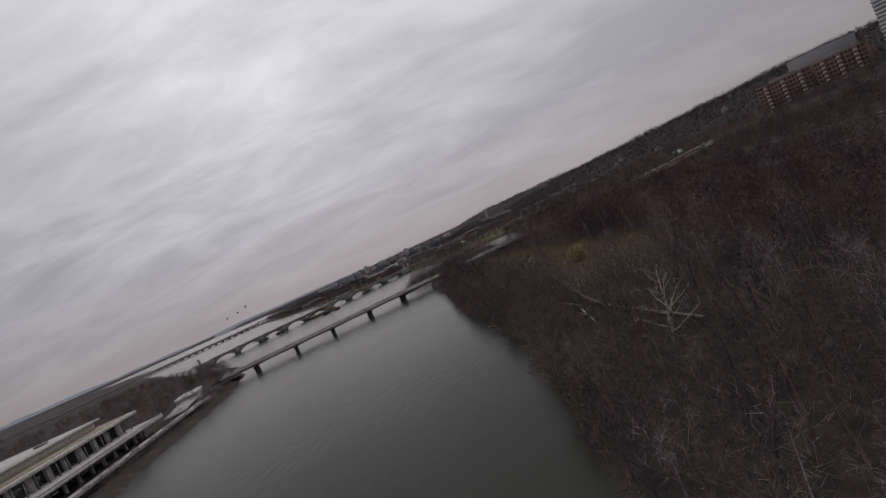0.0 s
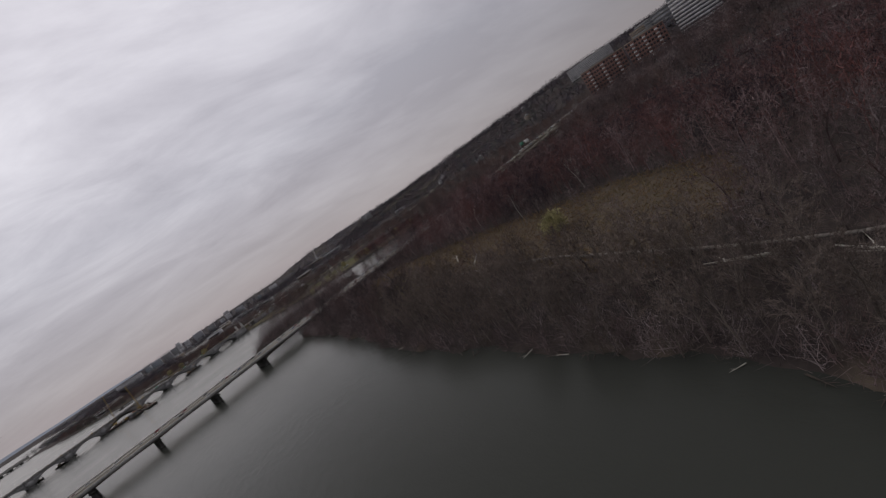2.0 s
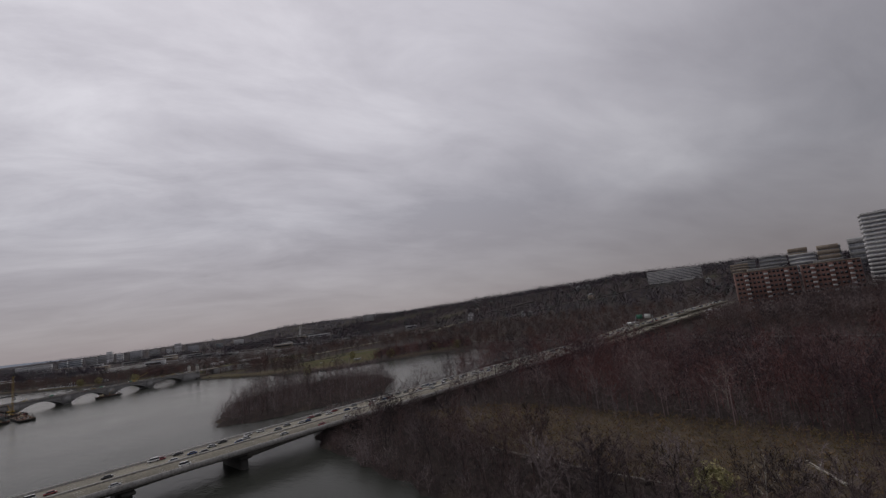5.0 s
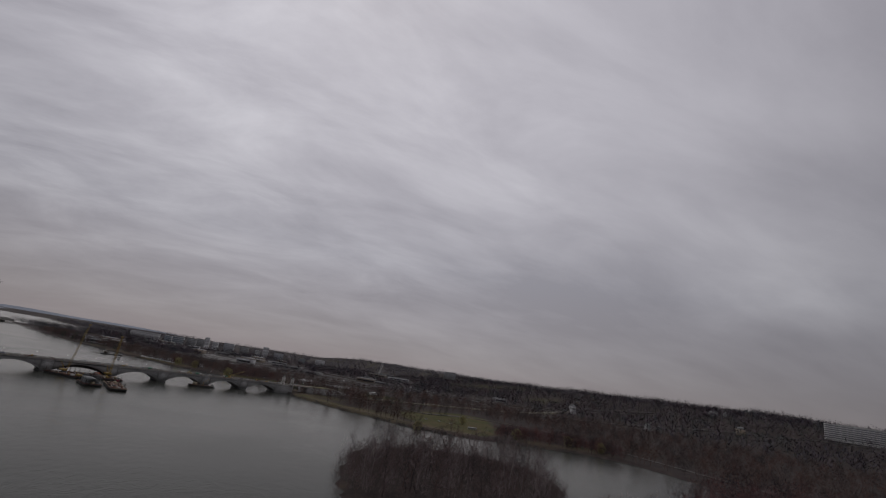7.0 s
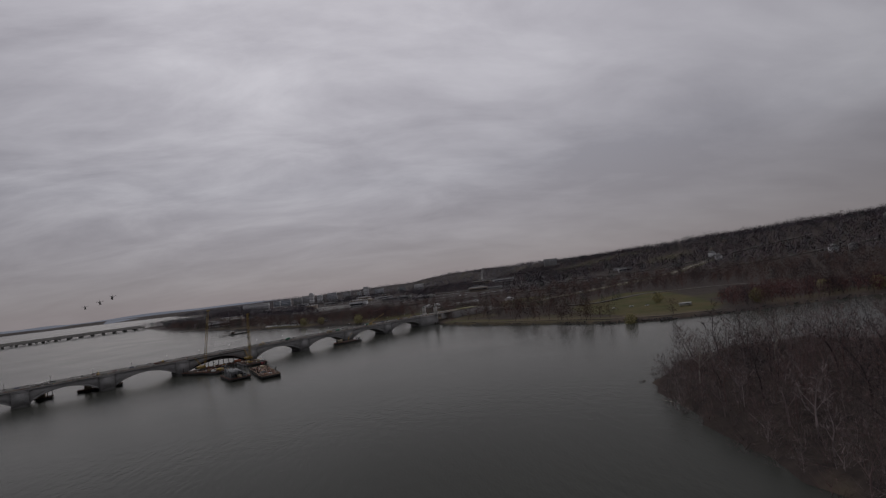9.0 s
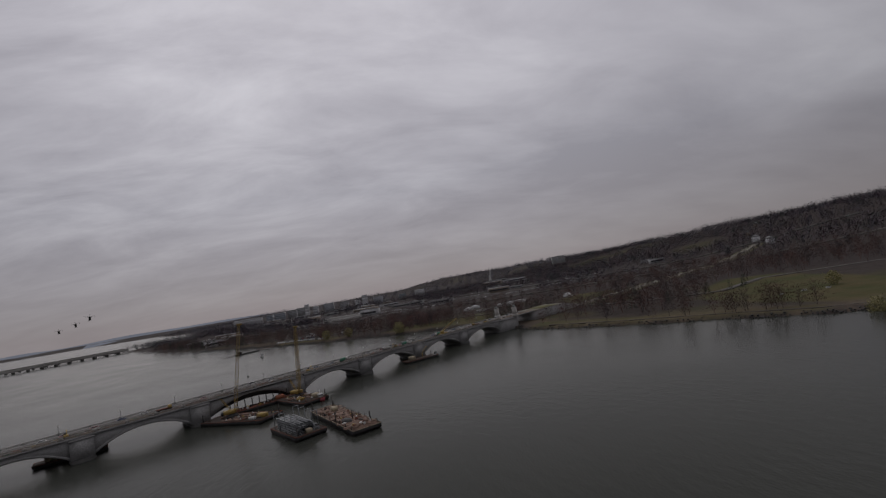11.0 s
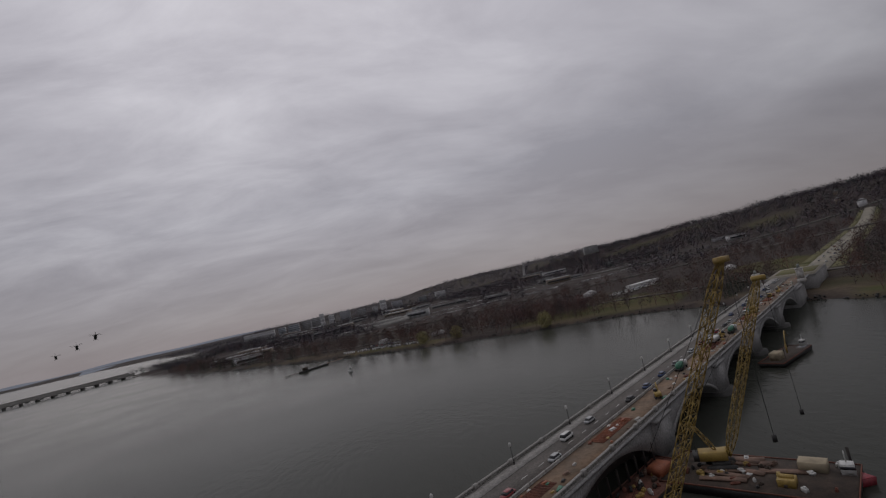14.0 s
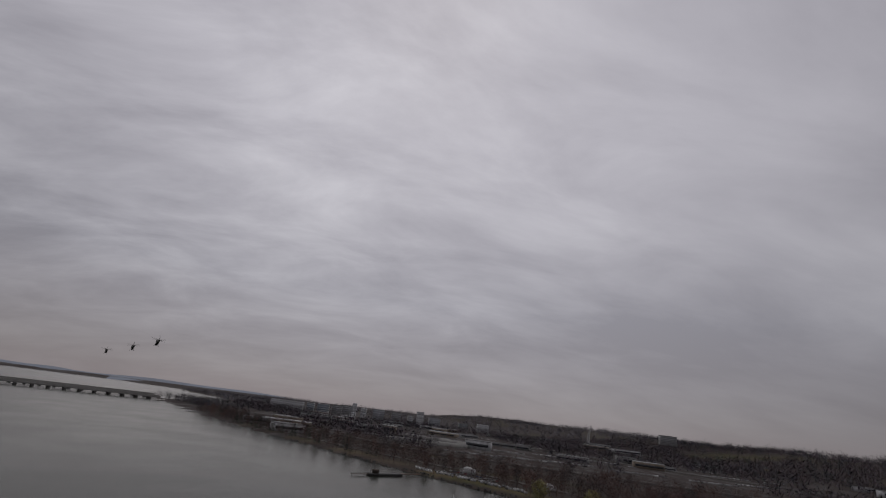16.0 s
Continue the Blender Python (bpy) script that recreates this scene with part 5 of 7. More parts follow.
ribbon_block("glass_tower", "tall blue glass tower with pointed crown", (483.2, 191.8), (486.1, 179.2), 12.1, 65.0, 11.5, 30, "glass_blue", "glass_blue", crown=6)
ribbon_block("office_tower", "dark blue glass office block", (348.4, 203.3), (352.1, 192.5), 9.8, 37.1, 13.8, 14, "glass_blue", "glass_office")
ribbon_block("office_tower", "wide pale concrete office block", (381.9, 171.1), (385.5, 155.0), 9.8, 37.4, 13.8, 12, "band_white", "glass_office")
ribbon_block("office_tower", "wide grey office block with window ribbons", (390.1, 148.1), (394.7, 122.8), 9.8, 42.0, 13.8, 13, "band_grey", "glass_office")
ribbon_block("office_tower", "tall pale tower behind the riverfront row", (500.5, 168.8), (503.9, 155.0), 12.1, 62.7, 13.8, 22, "band_white", "glass_office")
ribbon_block("office_tower", "grey office block beside pale towers", (357.9, 173.4), (361.3, 159.6), 9.8, 36.2, 11.5, 12, "band_grey", "glass_office")
ribbon_block("apartment_block", "red brick apartment block with white balconies", (244.0, 276.9), (261.3, 252.8), 5.2, 28.2, 8.0, 9, "brick_red", "glass_dark", "red brick flats")
ribbon_block("apartment_block", "red brick apartment block with white balconies", (262.4, 251.1), (275.1, 229.8), 5.2, 28.2, 8.0, 9, "brick_red", "glass_dark", "red brick flats")
ribbon_block("apartment_block", "long pale apartment slab on the hill", (493.6, 534.5), (533.8, 485.1), 29.3, 44.8, 10.3, 8, "band_white", "glass_office", "hill flats")
for k in range(14):
    a = 512 + 12 * (k % 7) + 22 * (k // 7) + 4 * math.sin(k)
    c = 436 - 24 * (k % 7) + 9 * (k // 7)
    g = ground_at(a, c)
    top = 38.5 + 1.9 * (k % 7) + 2.2 * (k // 7) + (0, 2.5, -1.5, 1)[k % 4]
    ribbon_block("apartment_block", "mid-rise tan apartment block on the hillside", (a, c), (a + 8, c - 15 - 3 * (k % 3)), g - 1, max(top, g + 5), 9, 5, ("brick_tan", "band_grey", "band_white")[k % 3], "glass_office", "hillside flats")
part_of_low = [(232, 284, 14, 5), (214, 300, 18, 4), (206, 322, 14, 3.5), (272, 277, 12, 5)]
for a, c, w, h in part_of_low:
    b = thing("low_building", "low white flat-roofed building by the highway", "building", "low roadside buildings", pose(a, c, ground_at(a, c), 0, 0, 25))
    part("wall", Shape().box(0, 0, -1, w, 6, h), "band_white", b)
    part("roof", Shape().box(-0.3, -0.3, h, w + 0.3, 6.3, h + 0.35), "roof_white", b)
    part("window_strip", Shape().box(0.5, -0.06, h * 0.45, w - 0.5, 0.02, h * 0.75), "glass_dark", b)

# towers far down the river, haze put into their pale walls and glass
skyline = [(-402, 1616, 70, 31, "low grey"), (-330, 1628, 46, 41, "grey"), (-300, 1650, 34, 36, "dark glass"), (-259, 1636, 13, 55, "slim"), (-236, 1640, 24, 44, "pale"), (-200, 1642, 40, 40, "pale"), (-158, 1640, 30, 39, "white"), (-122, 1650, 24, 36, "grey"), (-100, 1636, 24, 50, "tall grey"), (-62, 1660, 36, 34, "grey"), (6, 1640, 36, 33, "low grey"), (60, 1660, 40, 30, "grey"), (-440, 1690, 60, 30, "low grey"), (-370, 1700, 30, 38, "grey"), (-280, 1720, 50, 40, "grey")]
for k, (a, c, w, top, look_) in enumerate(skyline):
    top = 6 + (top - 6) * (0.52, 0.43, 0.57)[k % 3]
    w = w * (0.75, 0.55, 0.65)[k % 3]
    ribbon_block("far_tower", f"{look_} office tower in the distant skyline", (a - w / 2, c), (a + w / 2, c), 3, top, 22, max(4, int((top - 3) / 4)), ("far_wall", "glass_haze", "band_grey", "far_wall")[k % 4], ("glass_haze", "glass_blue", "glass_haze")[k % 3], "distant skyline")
ribbon_block("far_tower", "broad dark office block on the far ridge", (376, 1418), (406, 1410), 28, 45.5, 16, 6, "band_grey", "glass_haze", "distant skyline")


def spires():
    b = thing("spire_memorial", "three slender curved steel spires on a far hill", "monument", m=pose(180, 1325, ground_at(180, 1325) - 0.5))
    for k, (h, out) in enumerate(((36, 7), (33, -6), (29, 5))):
        s = Shape()
        a = 2.1 * k + 0.4
        prev = None
        for i in range(9):
            u = i / 8
            p = (out * u * u * math.cos(a) + 2 * math.cos(a), out * u * u * math.sin(a) + 2 * math.sin(a), h * u)
            if prev:
                s.tube(prev, p, 1.0 - 0.8 * (i - 1) / 8, 1.0 - 0.8 * i / 8, 6)
            prev = p
        part("spire", s, "band_white", b)


spires()

# low buildings, sheds and car parks on the flats beyond the shore
yard = np.random.default_rng(11)
for k in range(46):
    a, c = float(yard.uniform(-330, 330)), float(yard.uniform(860, 1560))
    if ground_at(a, c) < 0.8 or a < -330 + (c - 860) * -0.3:
        continue
    w, d, h = float(yard.uniform(14, 46)), float(yard.uniform(9, 22)), float(yard.uniform(3, 8))
    b = thing("low_building", "low pale flat-roofed building among trees and car parks", "building", "buildings on the flats", pose(a, c, ground_at(a, c), 0, 0, float(yard.uniform(-30, 30))))
    part("wall", Shape().box(-w / 2, -d / 2, -1, w / 2, d / 2, h), ("far_wall", "brick_tan", "band_grey")[k % 3], b)
    part("roof", Shape().box(-w / 2 - 0.3, -d / 2 - 0.3, h, w / 2 + 0.3, d / 2 + 0.3, h + 0.5), ("roof_grey", "roof_white", "roof_grey")[k % 3], b)
    part("window_strip", Shape().box(-w / 2 + 1, -d / 2 - 0.1, h * 0.35, w / 2 - 1, -d / 2 + 0.05, h * 0.7), "glass_dark", b)
for k in range(26):
    a = float(yard.uniform(330, 900))
    c = float(yard.uniform(420, 1300))
    w, d, h = float(yard.uniform(6, 10)), float(yard.uniform(4, 6)), float(yard.uniform(4, 6))
    b = thing("hill_house", "pale house half hidden in the hillside woods", "building", "hillside houses", pose(a, c, ground_at(a, c), 0, 0, float(yard.uniform(0, 90))))
    part("wall", Shape().box(-w / 2, -d / 2, -2, w / 2, d / 2, h), ("band_grey", "brick_tan", "far_wall")[k % 3], b)
    part("roof", Shape().add([(-w / 2 - 0.4, -d / 2 - 0.4, h), (w / 2 + 0.4, -d / 2 - 0.4, h), (w / 2 + 0.4, d / 2 + 0.4, h), (-w / 2 - 0.4, d / 2 + 0.4, h), (-w / 2 + 2, 0, h + 2.6), (w / 2 - 2, 0, h + 2.6)], [(0, 1, 5, 4), (2, 3, 4, 5), (1, 2, 5), (3, 0, 4), (3, 2, 1, 0)]), "roof_grey", b)

# the roofed marina and its yard
mar = thing("marina_shed", "low white flat-roofed boat sheds in a gravel yard", "building", m=pose(0, 676, ground_at(0, 676), 0, 0, 20))
part("roof", Shape().box(-0.3, -3.3, 1.7, 14.3, 3.3, 2.0), "roof_white", mar)
part("wall", Shape().box(0, -3, -1, 14, 3, 1.7), "band_white", mar)
part("annex_roof", Shape().box(16.7, -2.3, 1.5, 26.3, 4.3, 1.75), "roof_white", mar)
part("annex_wall", Shape().box(17, -2, -1, 26, 4, 1.5), "band_white", mar)
boat_hull = Shape().prism([(-1.3, -0.4), (0.7, -0.45), (1.5, 0), (0.7, 0.45), (-1.3, 0.4)], 0.25, 0.8, 1.12).mesh("hull", "white_paint")
boat_cover = Shape().prism([(-1.0, -0.34), (0.5, -0.34), (0.9, 0), (0.5, 0.34), (-1.0, 0.34)], 0.8, 1.15, 0.55).mesh("cover", "band_grey")
boat_rest = Shape().box(-0.7, -0.3, -0.3, -0.5, 0.3, 0.3).box(0.3, -0.3, -0.3, 0.5, 0.3, 0.3).mesh("cradle", "timber_dark")
for k in range(34):
    a, c = -22 + 3.1 * (k % 12) + 0.7 * math.sin(k * 2.1), 653 + 5.2 * (k // 12) + 1.1 * (k % 12) + 0.6 * math.cos(k)
    t = thing("boat", "white motor boat laid up on a cradle in the yard", "boat", "laid-up boats", pose(a, c, ground_at(a, c) + 0.25, 0, 0, 70 + 25 * math.sin(k * 1.7)))
    for piece, me in (("hull", boat_hull), ("cover", boat_cover), ("cradle", boat_rest)):
        part(piece, me, None, t)
tent = Shape().prism([(-3.4, -2.4), (3.4, -2.4), (3.4, 2.4), (-3.4, 2.4)], 0, 1.6).prism([(-3.6, -2.6), (3.6, -2.6), (3.6, 2.6), (-3.6, 2.6)], 1.6, 3.0, 0.15)
tm = tent.mesh("canopy", "roof_white")
for a, c in ((-22, 690), (-14, 700), (-150, 722), (-120, 690), (44, 645)):
    t = thing("tent", "white peaked marquee tent on grass", "tent", "white tents", pose(a, c, ground_at(a, c), 0, 0, 30))
    part("canopy", tm, None, t)


def strip(name, pts, width, mat, label, lift=0.12, z=None, step=8.0, deep=0.5):
    """A road or path laid along a plan line, following the ground."""
    line = []
    for (ax, ay), (bx_, by_) in zip(pts[:-1], pts[1:]):
        n = max(1, int(math.hypot(bx_ - ax, by_ - ay) / step))
        line += [(ax + (bx_ - ax) * i / n, ay + (by_ - ay) * i / n) for i in range(n)]
    line.append(pts[-1])
    a = np.array(line)
    d = np.gradient(a, axis=0)
    d /= np.linalg.norm(d, axis=1)[:, None]
    nrm = np.stack([-d[:, 1], d[:, 0]], 1) * width / 2
    if z is None:
        zz = np.maximum(np.maximum(land_height(*(a + nrm).T), land_height(*(a - nrm).T)), land_height(*a.T)) + lift + 0.2
        zz = np.maximum(zz, 0.9)
    else:
        zz = np.linspace(z[0], z[1], len(a))
    k = len(a)
    v = np.concatenate([np.c_[a + nrm, zz], np.c_[a - nrm, zz], np.c_[a + nrm, zz - deep], np.c_[a - nrm, zz - deep]])
    f = []
    for i in range(k - 1):
        f += [(i, k + i, k + i + 1, i + 1), (i + 1, 2 * k + i + 1, 2 * k + i, i), (k + i, 3 * k + i, 3 * k + i + 1, k + i + 1), (2 * k + i, 2 * k + i + 1, 3 * k + i + 1, 3 * k + i)]
    return structure(name, mesh_from(name, v, np.array(f), M[mat]), label, "road")


def run_on(s, y):
    return (B0[0] + BU[0] * s - BU[1] * y, B0[1] + BU[1] * s + BU[0] * y)


strip("avenue", [run_on(123, 4.9), run_on(330, 4.9), run_on(560, 4.9)], 9, "deck_worn", "broad straight avenue climbing from the bridge")
for side in (-6.9, 6.9):
    strip("avenue_verge", [run_on(150, 4.9 + side), run_on(330, 4.9 + side), run_on(560, 4.9 + side)], 4, "dry_lawn", "dry grass verge beside the avenue", -0.1)
plaza = thing("bridgehead_plaza", "raised stone plaza with yellowing lawn at the bridge head", "plaza", m=heading(*run_on(98.5, -1.7), 0, *BU))
part("wall", Shape().box(0, 0, -1, 26, 13.2, B_DECK - 0.4).box(-0.2, -0.2, B_DECK - 0.4, 26.2, 13.4, B_DECK - 0.2), "granite", plaza)
part("roadway", Shape().box(0.1, 0.1, B_DECK - 0.2, 25.9, 13.1, B_DECK - 0.12), "deck_worn", plaza)
part("lawn", Shape().box(9, 1.2, B_DECK - 0.12, 22, 12.0, B_DECK + 0.03, 0.05), "dry_lawn", plaza, "yellow-green lawn panel")
part("ramp", Shape().add([(26.2, 2.3, B_DECK - 0.25), (26.2, 10.9, B_DECK - 0.25), (52, 10.9, 1.2), (52, 2.3, 1.2), (26.2, 2.3, -1), (26.2, 10.9, -1), (52, 10.9, -1), (52, 2.3, -1)], [(3, 2, 1, 0), (4, 5, 6, 7), (0, 1, 5, 4), (1, 2, 6, 5), (2, 3, 7, 6), (3, 0, 4, 7)]), "concrete", plaza)
strip("parkway", PARKWAY, 4.2, "asphalt", "two-lane parkway through the riverside park")
strip("highway", HIGHWAY, 4.6, "girder_grey", "grey raised highway beyond the riverside park", 1.2, deep=3.0)
strip("highway_north", HIGHWAY_NORTH, 4.2, "girder_grey", "grey highway on a bank climbing the far hill", 1.2, deep=3.0)
strip("interchange", [(-170, 1040), (-110, 1000), (-95, 968), (-120, 940), (-190, 935)], 5, "concrete_pale", "curving concrete ramp in the distance", 3.0, deep=5.0)
strip("riverside_road", north((-92, 40), (-96, 100), (-97, 140), (-101, 170), (-113, 208)) + [(-152, 272), (-186, 322), (-240, 384)], 3.4, "asphalt", "narrow riverside road along the east bank")
strip("shore_path", [(-28, 512), (-10, 484), (8, 460), (25, 436), (42, 423), (66, 418)], 0.6, "board_grey", "trodden footpath along the grassy shore", 0.0)

# dark boulders that armour the western shore
stone = Twigs(77)
shore = [p for p in WEST_SHORE if 400 < p[1] < 840 and p[0] < 130]
at = []
for (ax, ay), (cx, cy) in zip(shore[:-1], shore[1:]):
    u = stone.r.uniform(size=int(math.hypot(cx - ax, cy - ay) * 4.5))
    at.append(np.stack([ax + (cx - ax) * u, ay + (cy - ay) * u], 1) + stone.r.normal(0, 1.3, (len(u), 2)))
at = np.concatenate(at)
for (a, c), g in zip(at, land_height(at[:, 0], at[:, 1])):
    if -0.45 < g < 0.9:
        stone.lump(np.array([a, c, g + 0.12]), float(stone.r.uniform(0.22, 0.55)))
stuff("shore_boulders", mesh_of("shore_boulders", stone.arrays(), "granite_dark"), "dark wet boulders along the river shore", "boulders")

# the road past the bridge's landing, raised on columns
ramp = thing("highway_viaduct", "raised concrete highway full of queued cars", "road", m=pose(0, 0, 0))
for w, off in ((9, 0), (5, -9)):
    for (ax, ay), (cx, cy), za, zc in zip(VIADUCT[:-1], VIADUCT[1:], VIADUCT_TOP[:-1], VIADUCT_TOP[1:]):
        s = Shape()
        dx, dy = cx - ax, cy - ay
        q = math.hypot(dx, dy)
        nx, ny = -dy / q, dx / q
        for lo, hi, z0, z1 in ((-w / 2, w / 2, -0.7, 0), (-w / 2 - 0.2, -w / 2 + 0.1, -0.7, 0.4), (w / 2 - 0.1, w / 2 + 0.2, -0.7, 0.4)):
            zo = -1.2 if off else 0
            v = [(px + nx * (o + off), py + ny * (o + off), z + zo + pz) for z in (z0, z1) for px, py, pz, o in ((ax, ay, za, lo), (cx, cy, zc, lo), (cx, cy, zc, hi), (ax, ay, za, hi))]
            s.add(v, [(3, 2, 1, 0), (4, 5, 6, 7), (0, 1, 5, 4), (1, 2, 6, 5), (2, 3, 7, 6), (3, 0, 4, 7)])
        part("carriageway", s, "deck_worn", ramp)
col = Shape().box(-0.6, -3.4, -1, 0.6, 3.4, 4.0).mesh("pier", "concrete_dark")
for k in range(9):
    u = k / 8
    part("pier", col, None, ramp, m=pose(136 + 170 * u, 286 + 41 * u, 0, 0, 0, 14) @ Matrix.Diagonal((1, 1, 1 + 1.2 * u, 1)))
gantry = thing("sign_gantry", "steel highway sign gantry with pale sign boards", "sign", m=pose(194, 303, 6.7, 0, 0, 14))
part("post", Shape().tube((0, -5, 0), (0, -5, 4.6), 0.2), "steel_grey", gantry)
part("post", Shape().tube((0, 5, 0), (0, 5, 4.6), 0.2), "steel_grey", gantry)
part("beam", Shape().box(-0.2, -5, 4.2, 0.2, 5, 4.6), "steel_grey", gantry)
part("sign_board", Shape().box(-0.3, -4.2, 2.9, -0.2, -0.6, 5.3), "white_paint", gantry)
part("sign_board", Shape().box(-0.3, 0.6, 2.9, -0.2, 4.2, 5.3), "green_paint", gantry)

# pylons at the bridge head
py = Shape().box(-1.0, -1.0, 0, 1.0, 1.0, 1.2, 0.1).box(-0.8, -0.8, 1.2, 0.8, 0.8, 4.0).box(-0.95, -0.95, 4.0, 0.95, 0.95, 4.35, 0.08).mesh("plinth", "sandstone")
bird = Shape().prism([(-0.55, -0.4), (0.55, -0.4), (0.55, 0.4), (-0.55, 0.4)], 4.35, 5.5, 0.5).prism([(-0.9, -0.15), (0.9, -0.15), (0.9, 0.15), (-0.9, 0.15)], 4.6, 5.3, 0.7).mesh("statue", "copper_green")
for s_, y_ in ((84, -0.6), (84, B_WIDE + 0.6), (ENDS[0] - 10, -0.6), (ENDS[0] - 10, B_WIDE + 0.6)):
    x_, yy_ = run_on(s_, y_)
    t = thing("bridge_pylon", "pale granite pylon with a carved bird on top", "pylon", "bridge head pylons", heading(x_, yy_, B_DECK - 0.35, *BU))
    part("plinth", py, None, t)
    part("statue", bird, None, t)

# ---- vehicles ----
K = 0.42


def car_parts(paint, long=4.6, high=1.45, van=False):
    body = Shape()
    L, W = long, 1.8
    z0, z1 = 0.28, 0.85 if not van else 1.05
    body.prism([(-L / 2, -W / 2 + 0.15), (-L / 2 + 0.2, -W / 2), (L / 2 - 0.3, -W / 2), (L / 2, -W / 2 + 0.3), (L / 2, W / 2 - 0.3), (L / 2 - 0.3, W / 2), (-L / 2 + 0.2, W / 2), (-L / 2, W / 2 - 0.15)], z0, z1, 0.97)
    cab = Shape()
    a, b = (-L * 0.46, L * 0.24) if van else (-L * 0.34, L * 0.2)
    v = [(a, -0.82, z1), (b + 0.55, -0.82, z1), (b + 0.55, 0.82, z1), (a, 0.82, z1), (a + 0.3, -0.66, high - 0.06), (b - 0.1, -0.66, high - 0.06), (b - 0.1, 0.66, high - 0.06), (a + 0.3, 0.66, high - 0.06)]
    cab.add(v, [(3, 2, 1, 0), (4, 5, 6, 7), (0, 1, 5, 4), (1, 2, 6, 5), (2, 3, 7, 6), (3, 0, 4, 7)])
    roof = Shape().box(a + 0.28, -0.68, high - 0.08, b - 0.05, 0.68, high, 0.04)
    wheel = Shape().tube((0, -0.11, 0), (0, 0.11, 0), 0.32, sides=10)
    sc = Matrix.Scale(K, 4)
    return [("body", body.turned(sc).mesh("body", paint), None), ("window_glass", cab.turned(sc).mesh("window_glass", "glass_dark"), None), ("roof", roof.turned(sc).mesh("roof", paint), None)], wheel.turned(sc).mesh("wheel", "rubber"), L


def make_car(paint, label, van=False):
    bits, wheel, L = car_parts(M[paint], 5.2 if van else 4.6, 2.0 if van else 1.45, van)
    c = thing("van" if van else "car", label, "van" if van else "car", "road traffic", pose(0, 0, -400))
    for n, me, _ in bits:
        part(n, me, None, c)
    for a in (-L * 0.31, L * 0.31):
        for b in (-0.82, 0.82):
            part("wheel", wheel, None, c, m=pose(a * K, b * K, 0.32 * K))
    return c


def make_truck(paint, load, label):
    c = thing("truck", label, "truck", "road traffic", pose(0, 0, -400))
    sc = Matrix.Scale(K, 4)
    part("chassis", Shape().box(-4, -1.1, 0.6, 4, 1.1, 0.95).turned(sc), "steel_dark", c)
    part("cab", Shape().box(2.3, -1.2, 0.9, 4.1, 1.2, 2.9, 0.25).turned(sc), paint, c)
    part("windscreen", Shape().box(4.08, -1.0, 1.9, 4.14, 1.0, 2.6).turned(sc), "glass_dark", c)
    if load == "drum":
        d = Shape()
        prof = [(0.5, -3.6), (1.1, -2.8), (1.3, -1.2), (1.1, 0.8), (0.6, 1.9)]
        d.lathe(prof, 10)
        d.turned(sc @ pose(-0.2, 0, 2.0, 0, 84, 0))
        part("mixer_drum", d, "green_paint", c)
    else:
        part("load_bed", Shape().box(-4, -1.25, 0.95, 2.0, 1.25, 2.4 if load == "box" else 1.5, 0.05).turned(sc), "white_paint" if load == "box" else "rust_sheet", c)
    w = Shape().tube((0, -0.2, 0), (0, 0.2, 0), 0.5, sides=10).turned(sc).mesh("wheel", "rubber")
    for a in (-3.0, -1.8, 3.1):
        for b in (-1.0, 1.0):
            part("wheel", w, None, c, m=pose(a * K, b * K, 0.5 * K))
    return c


MODELS = [make_car("car_white", "white car in the queue of traffic"), make_car("car_black", "black car in the queue of traffic"), make_car("car_grey", "dark grey car in the traffic"), make_car("car_silver", "silver car in the queue of traffic"), make_car("car_red", "dark red car in the traffic"), make_car("car_blue", "dark blue car in the traffic"), make_car("car_white", "white van in the queue of traffic", True)]
TRUCKS = [make_truck("white_paint", "drum", "white concrete mixer truck with a green drum"), make_truck("white_paint", "box", "white box truck on the road"), make_truck("crane_yellow", "tray", "yellow dump truck with a rusty tray")]
cars = np.random.default_rng(5)


def place(model, m):
    """The next vehicle of a kind: the first one goes itself, then copies."""
    if model.matrix_basis.translation.z < -300:
        model.matrix_basis = m
        return model
    return copy_thing(model, m)


def bridge_point(base, u, s, y, z, turn=0.0):
    return heading(base[0] + u[0] * s - u[1] * y, base[1] + u[1] * s + u[0] * y, z, *u) @ pose(0, 0, 0, 0, 0, turn)


s = -96.0
while s < 160:
    y = float(cars.choice([8.5, 10.1, 11.7, 13.2]))
    place(MODELS[int(cars.integers(0, 7))], bridge_point(R0, RU, s, y, R_DECK + 0.004, 180))
    s += float(cars.uniform(1.2, 3.2)) if s > -20 else float(cars.uniform(2.5, 9))
s = -92.0
while s < 160:
    place(MODELS[int(cars.integers(0, 7))], bridge_point(R0, RU, s, float(cars.choice([1.8, 3.3, 4.9, 6.4])), R_DECK + 0.004))
    s += float(cars.uniform(6, 22))
for (ax, ay), (cx, cy), za, zc in zip(VIADUCT[:-1], VIADUCT[1:], VIADUCT_TOP[:-1], VIADUCT_TOP[1:]):
    q = math.hypot(cx - ax, cy - ay)
    d = ((cx - ax) / q, (cy - ay) / q)
    s = 1.0
    while s < q:
        place(MODELS[int(cars.integers(0, 7))], bridge_point((ax, ay), d, s, float(cars.choice([-2.4, -0.6, 1.2, 2.8])), za + (zc - za) * s / q + 0.005))
        s += float(cars.uniform(0.9, 2.2))
s = -140.0
while s < 96:
    place(MODELS[int(cars.integers(0, 7))], bridge_point(B0, BU, s, float(cars.choice([5.2, 7.0])), B_DECK + 0.004, 180 if cars.uniform() < 0.5 else 0))
    s += float(cars.uniform(3.5, 9))
